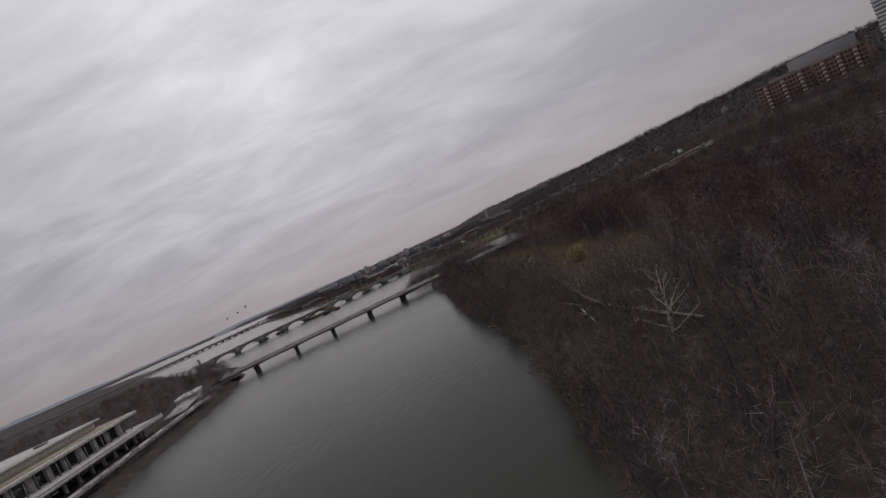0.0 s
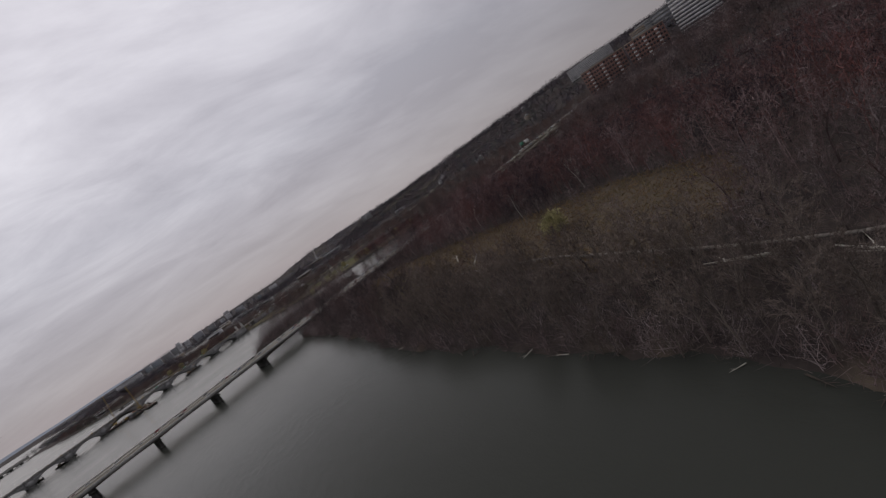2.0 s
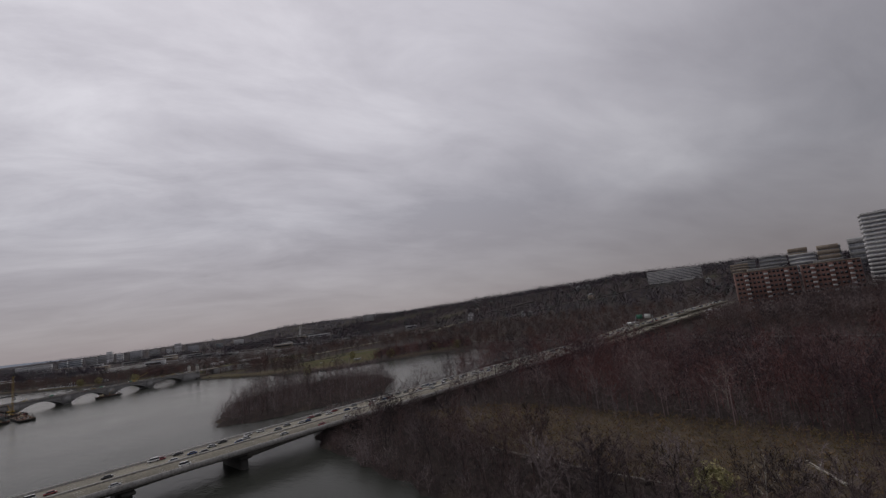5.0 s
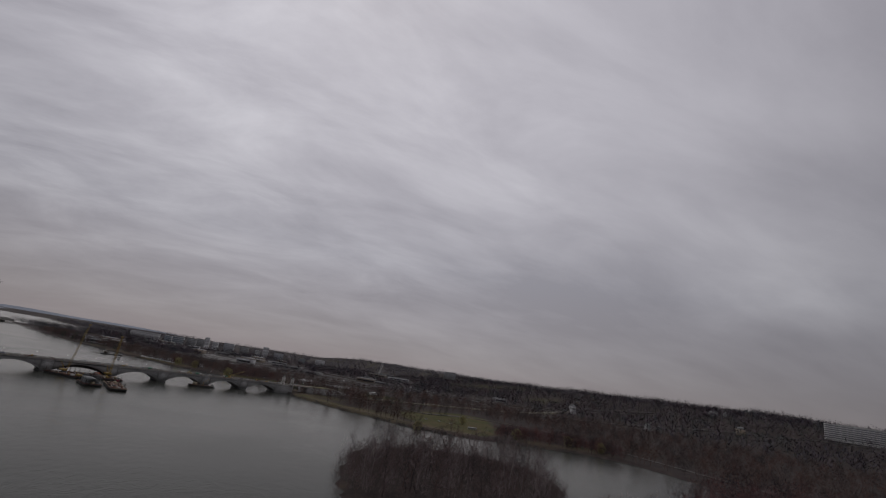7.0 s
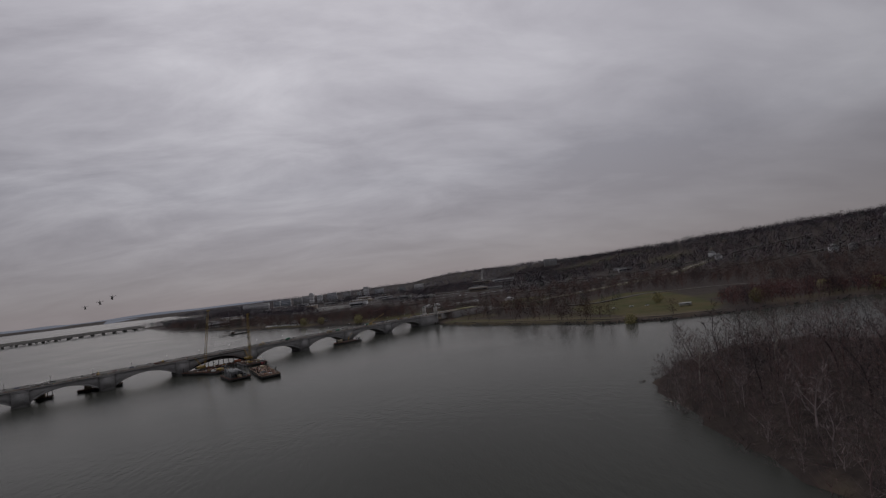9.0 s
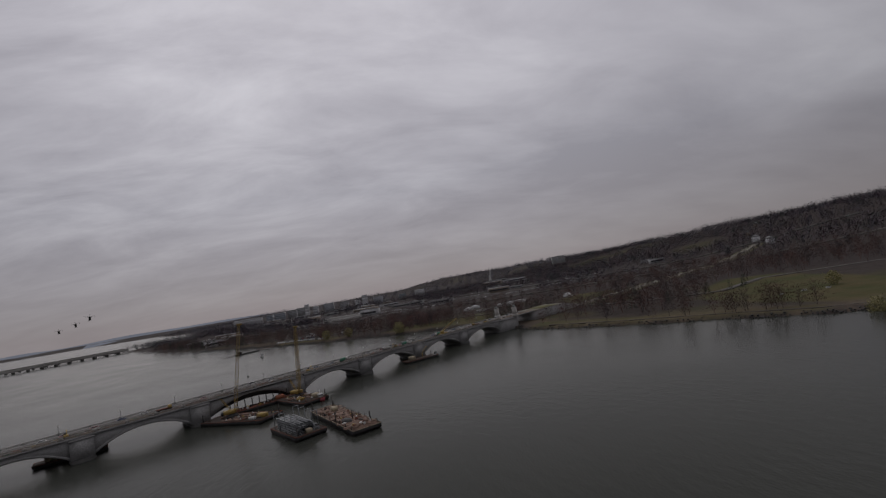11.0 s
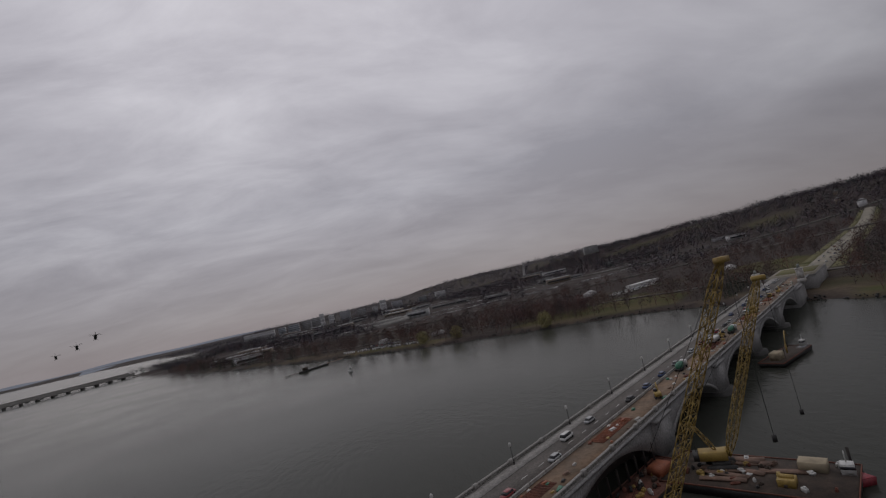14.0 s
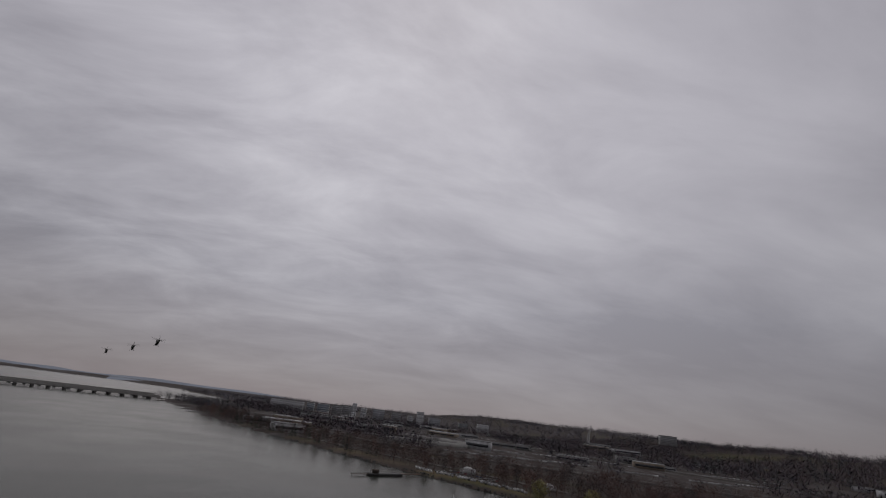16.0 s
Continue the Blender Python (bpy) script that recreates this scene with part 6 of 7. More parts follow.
for k, (s, y) in enumerate(((-6, 3.4), (12, 3.3), (-60, 3.5), (38, 3.4), (-96, 3.4), (60, 2.8), (20, 2.2))):
    place(TRUCKS[k % 3], bridge_point(B0, BU, s, y, B_DECK - 0.02, (k % 2) * 180))
for k in range(26):
    a, c = -165 + 1.55 * (k % 13) + 6 * (k // 13), 712 - 1.75 * (k % 13) + 8 * (k // 13)
    place(MODELS[int(cars.integers(0, 7))], pose(a, c, ground_at(a, c) + 0.25, 0, 0, 40))
for k in range(24):
    a, c = -14 + 2.2 * (k % 12), 660 + 0.8 * (k % 12) + 5 * (k // 12)
    place(MODELS[int(cars.integers(0, 7))], pose(a, c, ground_at(a, c) + 0.25, 0, 0, 110))
for k in range(18):
    u = 136 + 8 * k
    p = run_on(u, 3.2 + 3.4 * (k % 2))
    place(MODELS[int(cars.integers(0, 7))], heading(p[0], p[1], ground_at(*p) + 0.42, *BU))

bus = thing("bus", "long white coach parked on the lawn road", "bus", m=pose(66, 444, ground_at(66, 444) + 0.2, 0, 0, -20))
part("body", Shape().box(-2.5, -0.55, 0.15, 2.5, 0.55, 1.4, 0.12), "white_paint", bus)
part("window_band", Shape().box(-2.35, -0.57, 0.75, 2.4, 0.57, 1.12), "glass_dark", bus)
for a in (-1.6, 1.6):
    part("wheel", Shape().tube((a, -0.6, 0.2), (a, 0.6, 0.2), 0.22, sides=10), "rubber", bus)
for a, c, tr in ((46, 470, 10), (54, 468, -15), (60, 464, 5)):
    place(MODELS[0], pose(a, c, ground_at(a, c) + 0.2, 0, 0, tr))

# far parked cars, too many to count
lot = Shape()
for k in range(1500):
    row = k // 30
    a = -260 + (row % 10) * 55 + (k % 30) * 1.5 + 8 * math.sin(row)
    c = 880 + (row // 10) * 95 + 16 * math.cos(row * 1.7) + 3.0 * (row % 3)
    g = ground_at(a, c) if k % 30 == 0 else g
    if g > 0.8:
        lot.box(a, c, g, a + 0.85, c + 1.9, g + 0.75, 0.2)
for k in range(70):
    a, c = -178 + 1.25 * (k % 35), 716 - 1.3 * (k % 35) + 5 * (k // 35) + 0.6 * math.sin(k * 1.3)
    if k % 7 and line_gap(PARKWAY, np.array([a]), np.array([c]))[0] > 3:
        lot.box(a, c, ground_at(a, c) - 0.1, a + 0.85, c + 1.9, ground_at(a, c) + 0.75, 0.2)
stuff("parked_cars", lot.mesh("parked_cars", material("parked_paint", (0.5, 0.5, 0.5), (0.12, 0.12, 0.13), 0.02, 0.4, 0.0, island=0.9)), "rows of pale and dark cars in distant car parks", "cars")

# ---- bridge works ----


def lattice(a, b, w0, w1, bays, rad=0.06):
    """A four-legged laced boom from a to b."""
    a, b = Vector(a), Vector(b)
    d = (b - a).normalized()
    s = d.cross(Vector((0.2, 0.3, 1)) if abs(d.z) < 0.95 else Vector((1, 0.1, 0))).normalized()
    t = d.cross(s)
    sh = Shape()

    def corner(u, k):
        w = w0 + (w1 - w0) * u
        if u < 0.12:
            w *= 0.35 + 0.65 * u / 0.12
        if u > 0.92:
            w *= 0.45 + 0.55 * (1 - u) / 0.08
        return a + (b - a) * u + (s * (1 if k in (0, 3) else -1) + t * (1 if k < 2 else -1)) * w

    for i in range(bays):
        u, v = i / bays, (i + 1) / bays
        for k in range(4):
            sh.tube(corner(u, k), corner(v, k), rad, sides=4)
            j = (k + 1) % 4
            sh.tube(corner(u, k), corner(v, j) if i % 2 else corner(v, k), rad * 0.6, sides=3)
            sh.tube(corner(u, j if i % 2 else k), corner(v, k if i % 2 else j), rad * 0.6, sides=3)
            sh.tube(corner(v, k), corner(v, j), rad * 0.5, sides=3)
    return sh


def crawler_crane(x, y, z, turn, tip, label):
    """A lattice-boom crawler crane; tip is the boom head in the plan."""
    c = thing("crawler_crane", label, "crane", "yellow lattice cranes", pose(x, y, z, 0, 0, turn))
    inv = c.matrix_basis.inverted()
    head = inv @ Vector(tip)
    for sy in (-1.0, 1.0):
        part("track", Shape().box(-1.5, sy - 0.25, 0, 1.5, sy + 0.25, 0.55, 0.15), "steel_dark", c)
    part("car_body", Shape().box(-0.9, -0.8, 0.35, 0.9, 0.8, 0.75).lathe([(0.7, 0.75), (0.7, 0.95)], 10), "steel_dark", c)
    part("machinery_house", Shape().box(-2.0, -0.75, 0.95, 0.8, 0.75, 1.9, 0.1), "crane_yellow", c)
    part("cab", Shape().box(0.5, 0.35, 0.95, 1.3, 0.95, 1.85, 0.1), "crane_yellow", c)
    part("counterweight", Shape().box(-2.6, -0.8, 1.0, -2.0, 0.8, 1.7, 0.08), "steel_dark", c)
    part("boom", lattice((0.9, 0, 1.1), head, 0.4, 0.32, 22, 0.055), "crane_yellow", c, "yellow laced steel boom")
    part("mast", lattice((-0.2, 0, 1.8), (-2.2, 0, 5.2), 0.22, 0.15, 5, 0.04), "crane_yellow", c)
    ropes = Shape()
    ropes.tube((-2.2, 0, 5.2), head, 0.025, sides=3).tube((-2.2, 0, 5.2), (-2.2, 0, 1.7), 0.025, sides=3)
    hook = Vector((head.x + 0.5, head.y, max(head.z - 13, 4)))
    ropes.tube((head.x + 0.4, head.y, head.z), hook, 0.025, sides=3)
    part("rope", ropes, "steel_dark", c)
    part("hook_block", Shape().box(hook.x - 0.15, hook.y - 0.1, hook.z - 0.5, hook.x + 0.15, hook.y + 0.1, hook.z), "steel_dark", c)
    part("head_sheave", Shape().box(head.x - 0.5, head.y - 0.3, head.z - 0.2, head.x + 0.7, head.y + 0.3, head.z + 0.25), "crane_yellow", c)
    return c


def barge(x, y, turn, L, W, H, mat, label, rake=1.2, edge="rust_sheet"):
    b = thing("barge", label, "barge", "work barges", pose(x, y, 0, 0, 0, turn))
    h = Shape()
    prof = [(-L / 2 + rake, -0.35), (L / 2 - rake, -0.35), (L / 2, H * 0.4), (L / 2, H), (-L / 2, H), (-L / 2, H * 0.4)]
    v = [(px, s * W / 2, z) for s in (-1, 1) for px, z in prof]
    h.add(v, [tuple(range(6)), tuple(range(11, 5, -1))] + [((i + 1) % 6, i, 6 + i, 6 + (i + 1) % 6) for i in range(6)])
    part("hull", h, "steel_dark", b, "black steel hull")
    part("deck", Shape().box(-L / 2 + 0.1, -W / 2 + 0.1, H, L / 2 - 0.1, W / 2 - 0.1, H + 0.04), mat, b)
    rim = Shape()
    for s in (-1, 1):
        rim.box(-L / 2, s * W / 2 - 0.05, H, L / 2, s * W / 2 + 0.05, H + 0.14)
        rim.box(s * L / 2 - 0.05, -W / 2, H, s * L / 2 + 0.05, W / 2, H + 0.14)
    part("coaming", rim, edge, b)
    return b


spud = Shape().tube((0, 0, -1), (0, 0, 2.1), 0.13, sides=8).mesh("spud_pile", "pile")
short = Shape().tube((0, 0, 0), (0, 0, 0.75), 0.09, sides=6).mesh("post", "pile")

big = barge(-112.0, 431.0, -67, 28, 5.9, 1.0, "timber_deck", "long work barge decked with rusty planks and debris", edge="roof_tan")
for k in range(9):
    for q in (-1, 1):
        part("post", short, None, big, m=pose(-13 + k * 3.2, q * 2.75, 1.0))
for a, c in ((-13.4, -2.5), (-13.0, 2.4), (3.0, -2.5), (5, 0.5), (10.5, 2.2)):
    part("spud_pile", spud, None, big, m=pose(a, c, 1.0))
plank = Shape().box(-1.6, -0.45, 0, 1.6, 0.45, 0.1).mesh("deck_plank", "timber_deck")
pl = np.random.default_rng(3)
for k in range(120):
    part("deck_plank", plank, None, big, m=pose(float(pl.uniform(-11.5, 11.5)), float(pl.uniform(-2.0, 2.0)), 1.04 + 0.02 * (k % 5), float(pl.uniform(-2, 2)), 0, float(pl.choice([0, 90]) + pl.uniform(-14, 14))))
part("container", Shape().box(-8.4, 0.2, 1.04, -6.0, 1.3, 2.0, 0.03), "roof_tan", big, "faded yellow container")
part("tarpaulin", Shape().prism([(4, -2.0), (7, -2.2), (7.6, -0.6), (6, 0.2), (3.6, -0.6)], 1.04, 1.7, 0.55), "steel_dark", big)

crate = {n: Shape().box(-0.5, -0.35, 0, 0.5, 0.35, 0.42, 0.03).box(-0.34, -0.24, 0.42, 0.1, 0.2, 0.6, 0.03).mesh("crate", n) for n in ("crane_yellow", "timber_deck", "rust_sheet", "white_paint", "steel_dark", "timber_dark")}


def load(b, count, length, width, z, seed):
    """Crates, gear and offcuts lying about on a barge."""
    r = np.random.default_rng(seed)
    for k in range(count):
        part("crate", crate[list(crate)[int(r.integers(0, 6))]], None, b, m=pose(float(r.uniform(-length, length)), float(r.uniform(-width, width)), z, 0, 0, float(r.uniform(0, 180))) @ Matrix.Diagonal((float(r.uniform(0.25, 0.95)), float(r.uniform(0.25, 0.7)), float(r.uniform(0.4, 1.0)), 1)))


load(big, 46, 12, 2.3, 1.1, 61)
steel = barge(-121.4, 429.6, -60, 14.5, 6.6, 0.9, "timber_dark", "barge stacked with long galvanized steel beams")
beam = Shape().box(-5.6, -0.16, 0, 5.6, 0.16, 0.04).box(-5.6, -0.03, 0.04, 5.6, 0.03, 0.3).box(-5.6, -0.16, 0.3, 5.6, 0.16, 0.34).mesh("steel_beam", "steel_grey")
for lev in range(5):
    for k in range(11 - lev):
        part("steel_beam", beam, None, steel, m=pose(float(pl.uniform(-0.9, 0.9)), -2.5 + k * 0.5 + 0.12 * lev, 0.95 + lev * 0.42, 0, 0, float(pl.uniform(-2.5, 2.5))))
frame_m = Shape().tube((0, -3.0, 0.9), (0, -3.0, 4.6), 0.07, sides=5).tube((0, -1.8, 0.9), (0, -1.8, 4.6), 0.07, sides=5).tube((0, -3.0, 4.6), (0, -1.8, 4.6), 0.07, sides=5).mesh("rack_frame", "steel_grey")
for a in (-5, -1.6, 1.6, 5):
    part("rack_frame", frame_m, None, steel, m=pose(a, 0, 0))
    part("rack_frame", frame_m, None, steel, m=pose(a, 4.4, 0))
part("spud_pile", spud, None, steel, m=pose(6.9, -2.8, 0.6))
part("generator", Shape().box(5.9, -0.8, 0.94, 7.0, 0.4, 1.8, 0.04), "roof_tan", steel)

cb1 = barge(-138.8, 453.6, -33, 20.5, 7.6, 0.9, "timber_dark", "crane barge with timber mats, drums and piles")
part("tank", Shape().box(6.6, -1.2, 0.95, 9.0, 0.2, 1.9, 0.05), "crane_yellow", cb1, "yellow fuel tank")
for a, c in ((-9.6, -3.4), (2.5, 3.3), (9.6, 3.3)):
    part("spud_pile", spud, None, cb1, m=pose(a, c, 0.8))
mat = Shape().box(-2.2, -0.4, 0, 2.2, 0.4, 0.16).mesh("timber_mat", "timber_deck")
for k in range(14):
    part("timber_mat", mat, None, cb1, m=pose(float(pl.uniform(-3, 7)), float(pl.uniform(-2.8, 2.8)), 0.95 + 0.05 * (k % 3), 0, 0, float(pl.uniform(-10, 10))))
drum = Shape().lathe([(0.26, 0), (0.26, 0.6)], 8).mesh("drum", "white_paint")
for k in range(6):
    part("drum", drum, None, cb1, m=pose(5.6 + 0.6 * (k % 3), -2.6 + 0.6 * (k // 3), 0.95))
load(cb1, 44, 8.5, 3.0, 0.95, 62)
crawler_crane(-141.8, 456.6, 0.95, 20, (-135.2, 448.8, 24.6), "yellow lattice-boom crawler crane standing on a barge")

cb2 = barge(-125.2, 463.5, -55, 17, 8.0, 0.9, "timber_dark", "crane barge with yellow winches and a site hut")
part("site_hut", Shape().box(3.7, 1.4, 0.95, 6.1, 2.9, 1.9, 0.04), "roof_tan", cb2)
part("winch", Shape().box(2.4, -2.4, 0.95, 3.9, -1.0, 1.7, 0.05).tube((2.5, -1.7, 1.75), (3.8, -1.7, 1.75), 0.25, sides=8), "crane_yellow", cb2)
for k in range(9):
    part("timber_mat", mat, None, cb2, m=pose(float(pl.uniform(-5, 3)), float(pl.uniform(-3, 3)), 0.95 + 0.05 * (k % 3), 0, 0, float(pl.uniform(-10, 10))))
for a, c in ((7.8, 3.4), (-8, 3.4)):
    part("spud_pile", spud, None, cb2, m=pose(a, c, 0.8))
load(cb2, 40, 7, 3.2, 0.95, 63)
crawler_crane(-126.4, 466.6, 0.95, -35, (-123.2, 458.4, 21.2), "yellow lattice-boom crawler crane on a work barge")

arch_b = barge(-136.6, 467.5, 28, 18, 4.6, 0.8, "rust_sheet", "rusty barge moored under the draw span")
pile_m = Shape().tube((0, 0, 0.8), (0, 0, 3.0), 0.13, sides=6).mesh("pile", "pile")
for k in range(9):
    part("pile", pile_m, None, arch_b, m=pose(-8 + 2 * k, 2.0, 0))
part("excavator_body", Shape().box(4, -1, 0.85, 6.4, 0.8, 1.9, 0.2), "orange_paint", arch_b)
load(arch_b, 28, 7, 1.6, 0.85, 64)
for x_, y_, tr, L_ in ((-86.5, 494.5, 22, 13), (-177, 452, 25, 14), (-192, 445, 25, 5)):
    bb = barge(x_, y_, tr, L_, 4.2, 0.7, "timber_dark", "small flat work barge beside a bridge pier")
    part("site_hut", Shape().box(-L_ * 0.35, -0.8, 0.75, -L_ * 0.35 + 2.2, 0.8, 2.1, 0.08), "roof_tan", bb)
    part("spud_pile", spud, None, bb, m=pose(L_ * 0.42, 1.6, 0.5))
    part("mini_crane", Shape().tube((1, 0, 0.75), (1, 0, 2.4), 0.16).tube((1, 0, 2.4), (3.4, 0.6, 4.4), 0.1).tube((3.4, 0.6, 4.4), (4.6, 0.8, 3.2), 0.08), "crane_yellow", bb)


def tug(x, y, turn, L, label, paint="red_paint"):
    b = thing("tugboat", label, "boat", "boats", pose(x, y, 0, 0, 0, turn))
    w = L * 0.2
    out = [(-L / 2, -w), (L * 0.25, -w), (L / 2, 0), (L * 0.25, w), (-L / 2, w)]
    part("hull", Shape().prism([(a * 0.94, c * 0.9) for a, c in out], -0.3, 0.75, 1.08), paint, b)
    part("deck", Shape().prism(out, 0.75, 0.8, 0.97), paint, b)
    part("wheelhouse", Shape().box(-L * 0.15, -w * 0.6, 0.8, L * 0.15, w * 0.6, 2.0, 0.08), "white_paint", b)
    part("window_band", Shape().box(-L * 0.16, -w * 0.62, 1.45, L * 0.16, w * 0.62, 1.75), "glass_dark", b)
    part("mast", Shape().tube((0, 0, 2.0), (0, 0, 3.1), 0.05, sides=5), "white_paint", b)
    return b


tug(-119.2, 458.4, -50, 3.8, "small red and white push tug beside a barge")
tug(-80.5, 496.0, 20, 3.2, "small work boat beside a moored barge", "steel_grey")
tug(-171, 634, 60, 2.8, "small white motor boat on the river", "white_paint")

# loose works on the torn lanes
bit_mats = ["timber_deck", "rust_sheet", "concrete_pale", "crane_yellow", "green_paint", "orange_paint", "steel_dark", "white_paint"]
stack_m = {}
for n in bit_mats:
    stack_m[n] = [("beam", Shape().box(-0.9, -0.5, 0, 0.9, -0.06, 0.2, 0.03).mesh("beam", n)),
                  ("beam", Shape().box(-0.8, 0.02, 0, 0.95, 0.46, 0.3, 0.03).mesh("beam", n)),
                  ("crate", Shape().box(-0.7, -0.42, 0.2, 0.5, 0.0, 0.46, 0.03).mesh("crate", n))]
for k in range(270):
    n = bit_mats[int(pl.integers(0, 8))]
    s_, y_ = float(pl.uniform(-145, 92)), float(pl.uniform(0.7, 3.9))
    turn, size = float(pl.uniform(-25, 25)), float(pl.uniform(0.25, 0.6))
    if k >= 225:
        continue
    t = thing("material_stack", "stack of building materials on the stripped bridge lanes", "building materials", "site materials", bridge_point(B0, BU, s_, y_, B_DECK - 0.03, turn) @ Matrix.Scale(size, 4))
    for piece, me in stack_m[n]:
        part(piece, me, None, t)
for k, (a, L_) in enumerate(((-62, 16), (-36, 8), (6, 6), (30, 9), (-110, 10), (54, 6))):
    t = thing("rebar_mat", "rust-red mat of reinforcing steel on the deck", "reinforcement", "rebar mats", bridge_point(B0, BU, a, 2.9, B_DECK - 0.025))
    sh = Shape()
    for q in range(10):
        sh.box(0, -0.85 + q * 0.18, 0.02, L_, -0.79 + q * 0.18, 0.07)
    for q in range(int(L_ * 2)):
        sh.box(q * 0.5, -0.85, 0.07, q * 0.5 + 0.06, 0.85, 0.11)
    part("bar_grid", sh, "orange_paint" if k % 2 else "rust_sheet", t)
    part("sheet", Shape().box(0, -0.9, 0, L_, 0.9, 0.02), "rust_sheet", t)
bar = Shape().box(-1.4, -0.09, 0, 1.4, 0.09, 0.08).box(-1.4, -0.05, 0.08, 1.4, 0.05, 0.34, 0.02).mesh("barrier", "concrete_pale")
for k in range(82):
    ob = new("barrier", bar)
    ob.matrix_basis = bridge_point(B0, BU, ENDS[0] + 1.5 + k * 2.9, 4.4, B_DECK + 0.002)
    tagged(ob, "pale concrete traffic barrier dividing the bridge lanes", "barrier", "bridge barriers")
deck_crane = thing("mobile_crane", "yellow mobile crane parked on the bridge deck", "crane", m=bridge_point(B0, BU, 40, 2.6, B_DECK - 0.03))
part("carrier", Shape().box(-2.2, -0.6, 0.25, 2.2, 0.6, 0.7, 0.1), "crane_yellow", deck_crane)
part("cab", Shape().box(-0.9, -0.55, 0.7, 0.5, 0.55, 1.5, 0.1), "crane_yellow", deck_crane)
part("boom", lattice((-0.6, 0, 1.3), (9.5, 0.5, 5.2), 0.3, 0.2, 12, 0.05), "crane_yellow", deck_crane)
wm = Shape().tube((0, -0.12, 0), (0, 0.12, 0), 0.25, sides=8).mesh("wheel", "rubber")
for a in (-1.7, -0.9, 0.9, 1.7):
    for c in (-0.55, 0.55):
        part("wheel", wm, None, deck_crane, m=pose(a, c, 0.25))


def excavator(m, label):
    e = thing("excavator", label, "excavator", "diggers", m)
    for q in (-0.4, 0.4):
        part("track", Shape().box(-0.75, q - 0.13, 0, 0.75, q + 0.13, 0.32, 0.08), "steel_dark", e)
    part("house", Shape().box(-0.7, -0.45, 0.34, 0.5, 0.45, 0.85, 0.08), "crane_yellow", e)
    part("cab", Shape().box(0.0, -0.05, 0.85, 0.5, 0.42, 1.25, 0.06), "glass_dark", e)
    part("arm", Shape().tube((0.4, -0.2, 0.7), (1.4, -0.2, 1.7), 0.1, sides=5).tube((1.4, -0.2, 1.7), (2.0, -0.2, 0.7), 0.08, sides=5).box(1.8, -0.4, 0.4, 2.2, 0, 0.75, 0.08), "crane_yellow", e)


for s_, y_, tr in ((-20, 1.8, 30), (16, 3.0, 200), (-80, 2.2, 90), (66, 2.2, 10), (-122, 1.9, 150)):
    excavator(bridge_point(B0, BU, s_, y_, B_DECK - 0.03, tr), "small yellow tracked excavator on the bridge")

lamp = Shape().lathe([(0.12, 0), (0.1, 0.3), (0.05, 0.35), (0.045, 2.0)], 7).mesh("post", "steel_dark")
globe = Shape().lathe([(0.05, 2.0), (0.16, 2.12), (0.17, 2.35), (0.05, 2.5)], 7).mesh("lantern", "white_paint")
for k in range(19):
    t = thing("street_lamp", "dark cast-iron lamp post with a pale lantern", "lamp", "bridge lamps", bridge_point(B0, BU, ENDS[0] + 6 + k * 12.4, B_WIDE - 0.6, B_DECK + 0.05))
    part("post", lamp, None, t)
    part("lantern", globe, None, t)

# ---- dock, boardwalk and drift ----
dock = thing("dock", "long dark timber dock with a moored dredge", "dock", m=heading(-206, 674.5, 0, 0.78, 0.62))
part("walkway", Shape().box(0, -0.4, 0.5, 12, 0.4, 0.7), "timber_dark", dock)
part("dredge_hull", Shape().box(9, -1.6, -0.3, 26, 1.6, 0.9, 0.1), "steel_dark", dock, "dark steel dredge hull")
part("deck_house", Shape().box(11, -0.9, 0.9, 13.5, 0.9, 2.4, 0.1), "timber_dark", dock)
part("gangway", Shape().box(26, -0.5, 0.6, 38, 0.5, 0.85), "timber_deck", dock)
part("mast", Shape().tube((9.6, 0, 0.9), (9.6, 0, 5.0), 0.1, sides=5), "steel_dark", dock)
for k in range(7):
    part("pile", pile_m, None, dock, m=pose(1 + 2 * k, 0.5, -1.8))

bw = thing("boardwalk", "pale weathered timber boardwalk winding through the marsh", "boardwalk")
board = Shape().box(-0.16, -0.32, -0.06, 0.16, 0.32, 0, 0).mesh("plank", "board_grey")
post_b = Shape().box(-0.06, -0.3, -0.9, 0.06, -0.2, -0.06).box(-0.06, 0.2, -0.9, 0.06, 0.3, -0.06).mesh("post", "timber_dark")
count = 0
for (ax, ay), (cx, cy) in zip(WALKWAY[:-1], WALKWAY[1:]):
    q = math.hypot(cx - ax, cy - ay)
    n = int(q / 0.5)
    for i in range(n):
        u = i / n
        px, py_ = ax + (cx - ax) * u, ay + (cy - ay) * u
        m = heading(px, py_, 1.75, cx - ax, cy - ay)
        part("plank", board, None, bw, m=m @ Matrix.Diagonal((1.45, 1, 1, 1)))
        if i % 6 == 0:
            part("post", post_b, None, bw, m=m)
logs = np.random.default_rng(21)
trunk = Twigs(400)
trunk.cone(np.array([0, 0, 0.0]), np.array([3.4, 0.2, 0.25]), 0.13, 0.03, 6)
trunk.cone(np.array([1.6, 0.1, 0.1]), np.array([2.6, 0.9, 0.5]), 0.06, 0, 4)
trunk.cone(np.array([2.2, 0.1, 0.2]), np.array([3.0, -0.7, 0.35]), 0.05, 0, 4)
for k in range(5):
    trunk.cone(np.array([0, 0, 0.0]), np.array([-0.35, 0.3 * math.cos(k * 1.3), 0.3 * math.sin(k * 1.3)]), 0.05, 0, 3)
log_dark, log_pale = mesh_of("log", trunk.arrays(), "timber_dark"), mesh_of("log", trunk.arrays(), "bark_pale")
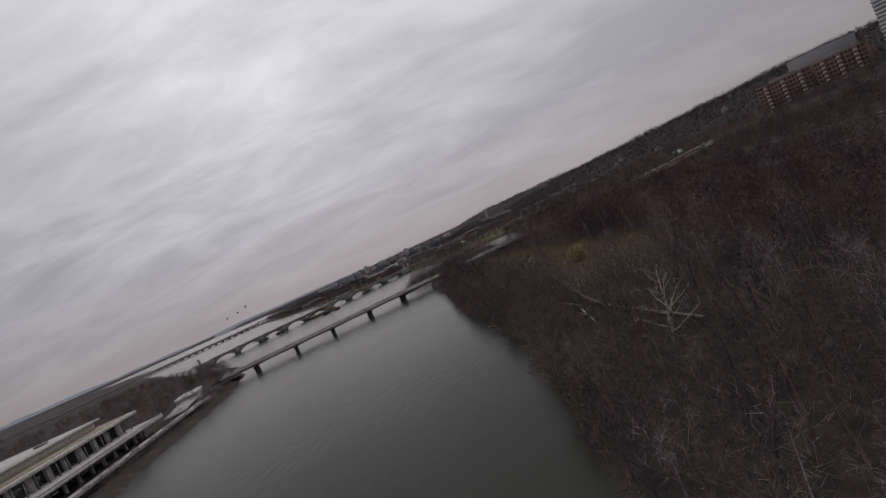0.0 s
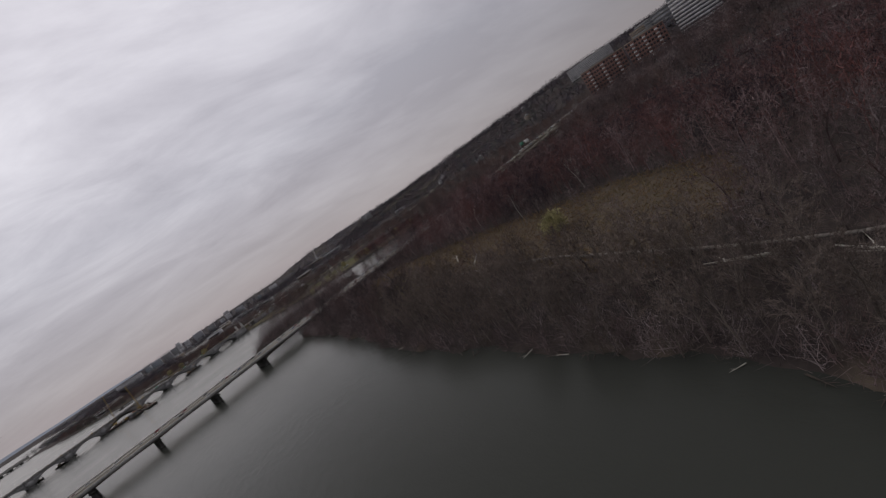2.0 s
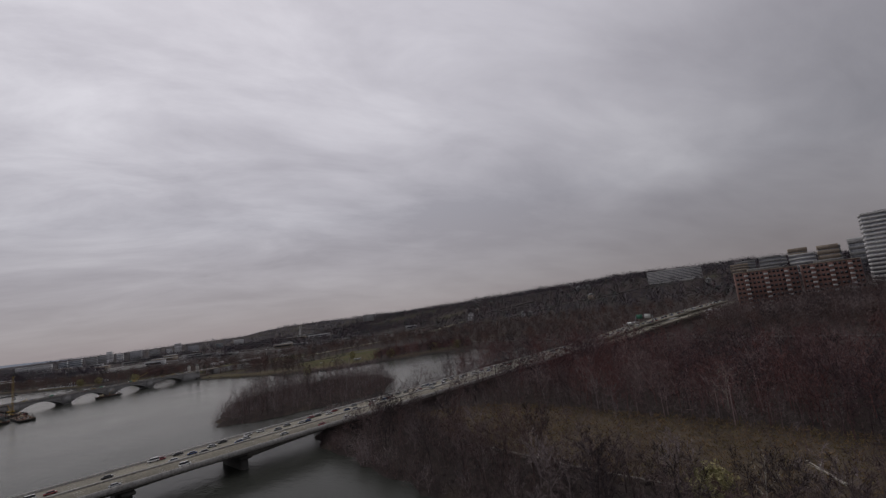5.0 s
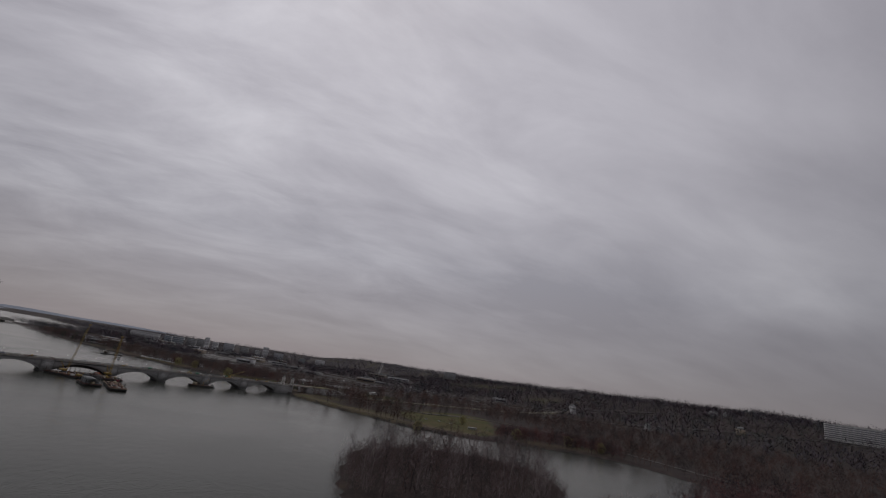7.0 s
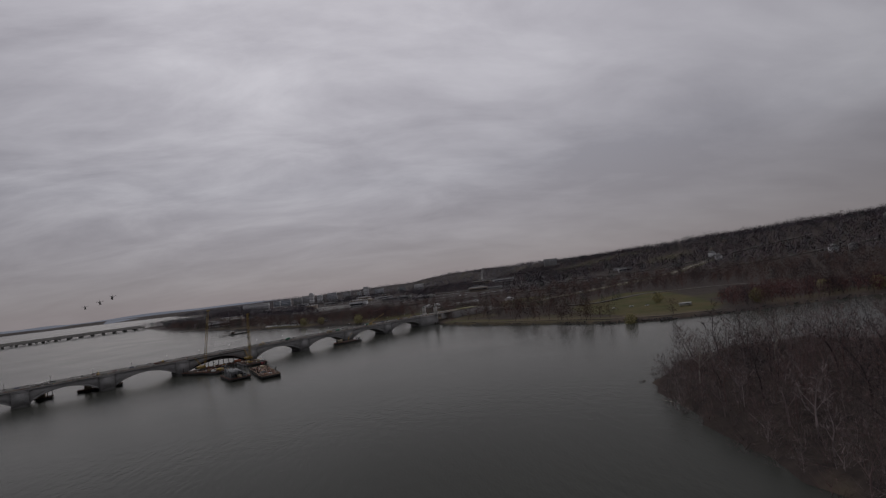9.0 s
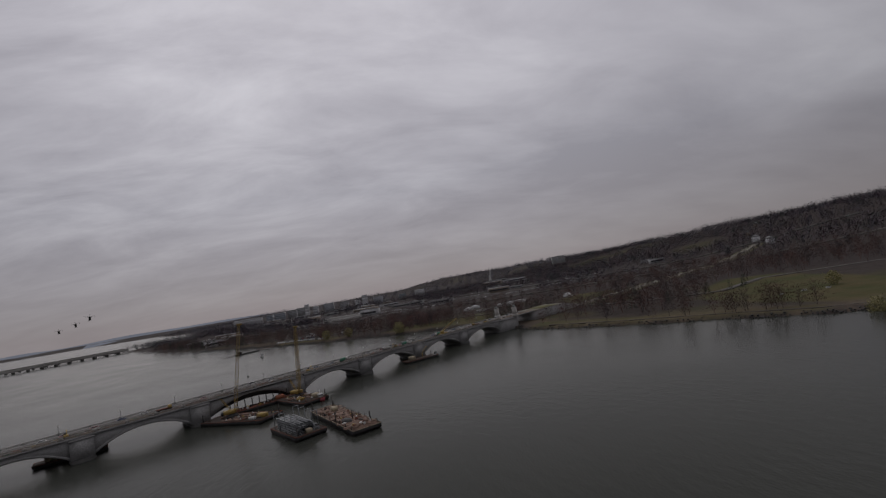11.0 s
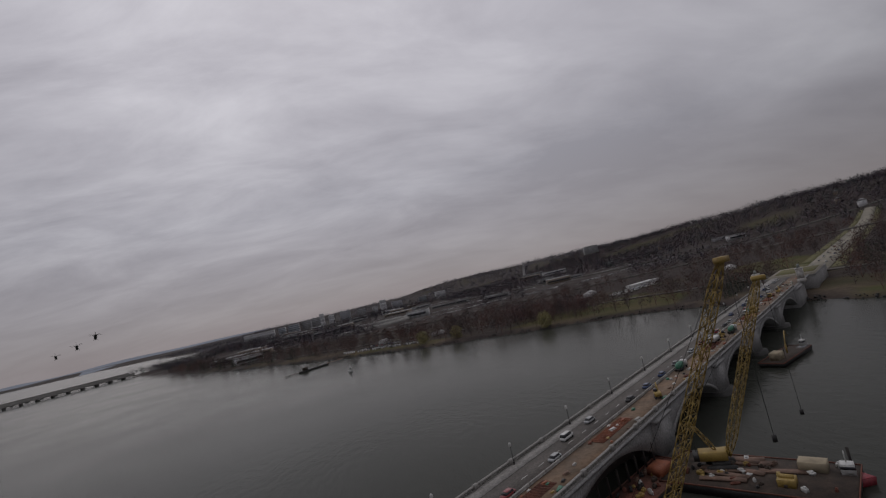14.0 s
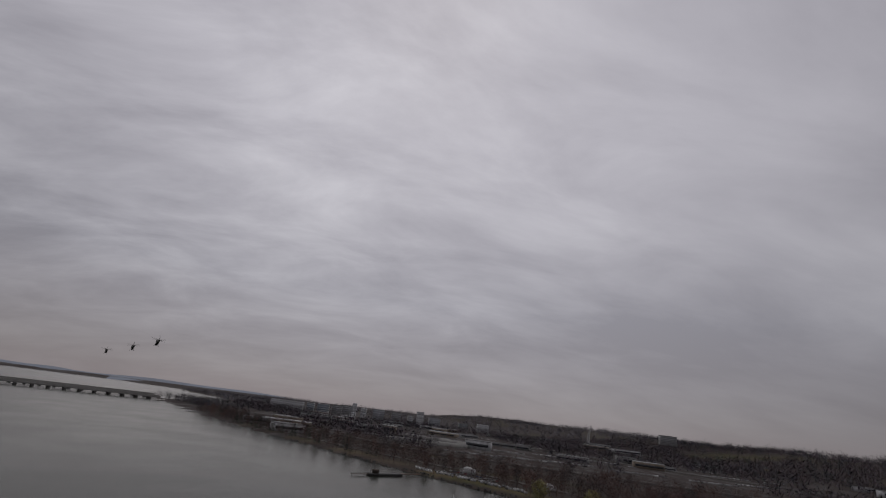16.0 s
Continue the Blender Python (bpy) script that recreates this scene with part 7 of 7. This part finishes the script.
edge = north((5, 44), (5.5, 58), (5.2, 70), (3.4, 90), (0.6, 108), (-1.2, 126), (-2.2, 148), (-3.4, 172), (-6, 196)) + [(-17, 340), (-22, 324), (-25, 304)]
for k in range(60):
    i = int(logs.integers(0, len(edge)))
    a = edge[i][0] + 1.0 - float(logs.uniform(-0.6, 0.7))
    c = edge[i][1] + float(logs.uniform(-9, 9))
    ob = new("driftwood_log", log_pale if k % 4 == 0 else log_dark)
    ob.matrix_basis = pose(a, c, 0.1, 0, float(logs.uniform(-6, 4)), float(logs.uniform(100, 260))) @ Matrix.Scale(float(logs.uniform(0.3, 0.75)), 4)
    tagged(ob, "fallen driftwood log lying at the water's edge", "log", "driftwood")
for a, c, tr, sc in ((26.1, 59.6, 115, 1.7), (24.0, 46, 84, 2.2), (35.9, 148, 60, 1.6), (33.6, 134.3, 40, 1.6)):
    ob = new("fallen_trunk", log_pale)
    ob.matrix_basis = pose(a, c, ground_at(a, c) + 1.0, 0, -6, tr) @ Matrix.Scale(sc, 4)
    tagged(ob, "pale fallen tree trunk among brown brush", "log", "fallen trunks")

# ---- helicopters ahead ----


def helicopter(x, y, z, turn, bank):
    h = thing("helicopter", "dark green twin-engined military helicopter in level flight", "helicopter", "helicopter flight", pose(x, y, z, bank, 6, turn) @ Matrix.Scale(1.7, 4))
    body = Shape()
    secs = [(3.4, 0.12, -0.15), (3.0, 0.5, 0), (2.0, 0.66, 0.1), (0.2, 0.7, 0.15), (-1.4, 0.55, 0.25), (-2.4, 0.28, 0.42), (-5.0, 0.16, 0.6)]
    v, f = [], []
    for a, r, zc in secs:
        for i in range(8):
            w = 2 * math.pi * (i + 0.5) / 8
            v.append((a, r * 0.85 * math.cos(w), zc + r * 0.9 * math.sin(w)))
    for k in range(len(secs) - 1):
        f += [(k * 8 + i, k * 8 + (i + 1) % 8, k * 8 + 8 + (i + 1) % 8, k * 8 + 8 + i) for i in range(8)]
    f += [tuple(range(7, -1, -1)), tuple(range(len(v) - 8, len(v)))]
    body.add(v, f)
    part("fuselage", body, "heli_body", h)
    part("engine", Shape().tube((0.9, -0.4, 0.85), (-1.0, -0.4, 0.85), 0.27, 0.2, 7), "heli_body", h)
    part("engine", Shape().tube((0.9, 0.4, 0.85), (-1.0, 0.4, 0.85), 0.27, 0.2, 7), "heli_body", h)
    part("windscreen", Shape().box(2.5, -0.42, 0.12, 2.95, 0.42, 0.42, 0.06), "glass_dark", h)
    part("fin", Shape().prism([(-5.2, -0.05), (-4.5, -0.05), (-4.5, 0.05), (-5.2, 0.05)], 0.5, 1.9, 0.8), "heli_body", h)
    part("tailplane", Shape().box(-5.1, -0.9, 0.55, -4.7, 0.9, 0.62), "heli_body", h)
    part("rotor_mast", Shape().tube((0.1, 0, 0.7), (0.1, 0, 1.35), 0.12), "steel_dark", h)
    for k in range(4):
        b = Shape().box(0.1, -0.1, 1.3, 3.3, 0.1, 1.34)
        part("rotor_blade", b, "steel_dark", h, m=pose(0.1, 0, 0, 0, -2, 40 + 90 * k))
    part("tail_rotor", Shape().box(-5.1, 0.1, 0.7, -4.95, 0.14, 2.3).box(-5.8, 0.1, 1.45, -4.3, 0.14, 1.58), "steel_dark", h)
    for q in (-0.7, 0.7):
        part("wheel", Shape().tube((1.2, q, -0.75), (1.2, q * 1.15, -0.75), 0.16, sides=8).tube((1.2, q * 0.6, -0.4), (1.2, q, -0.75), 0.05, sides=5), "rubber", h)
    return h


helicopter(-349, 796, 48.5, 118, 4)
helicopter(-386, 842, 46.0, 118, -3)
helicopter(-446, 920, 44.5, 118, 0)
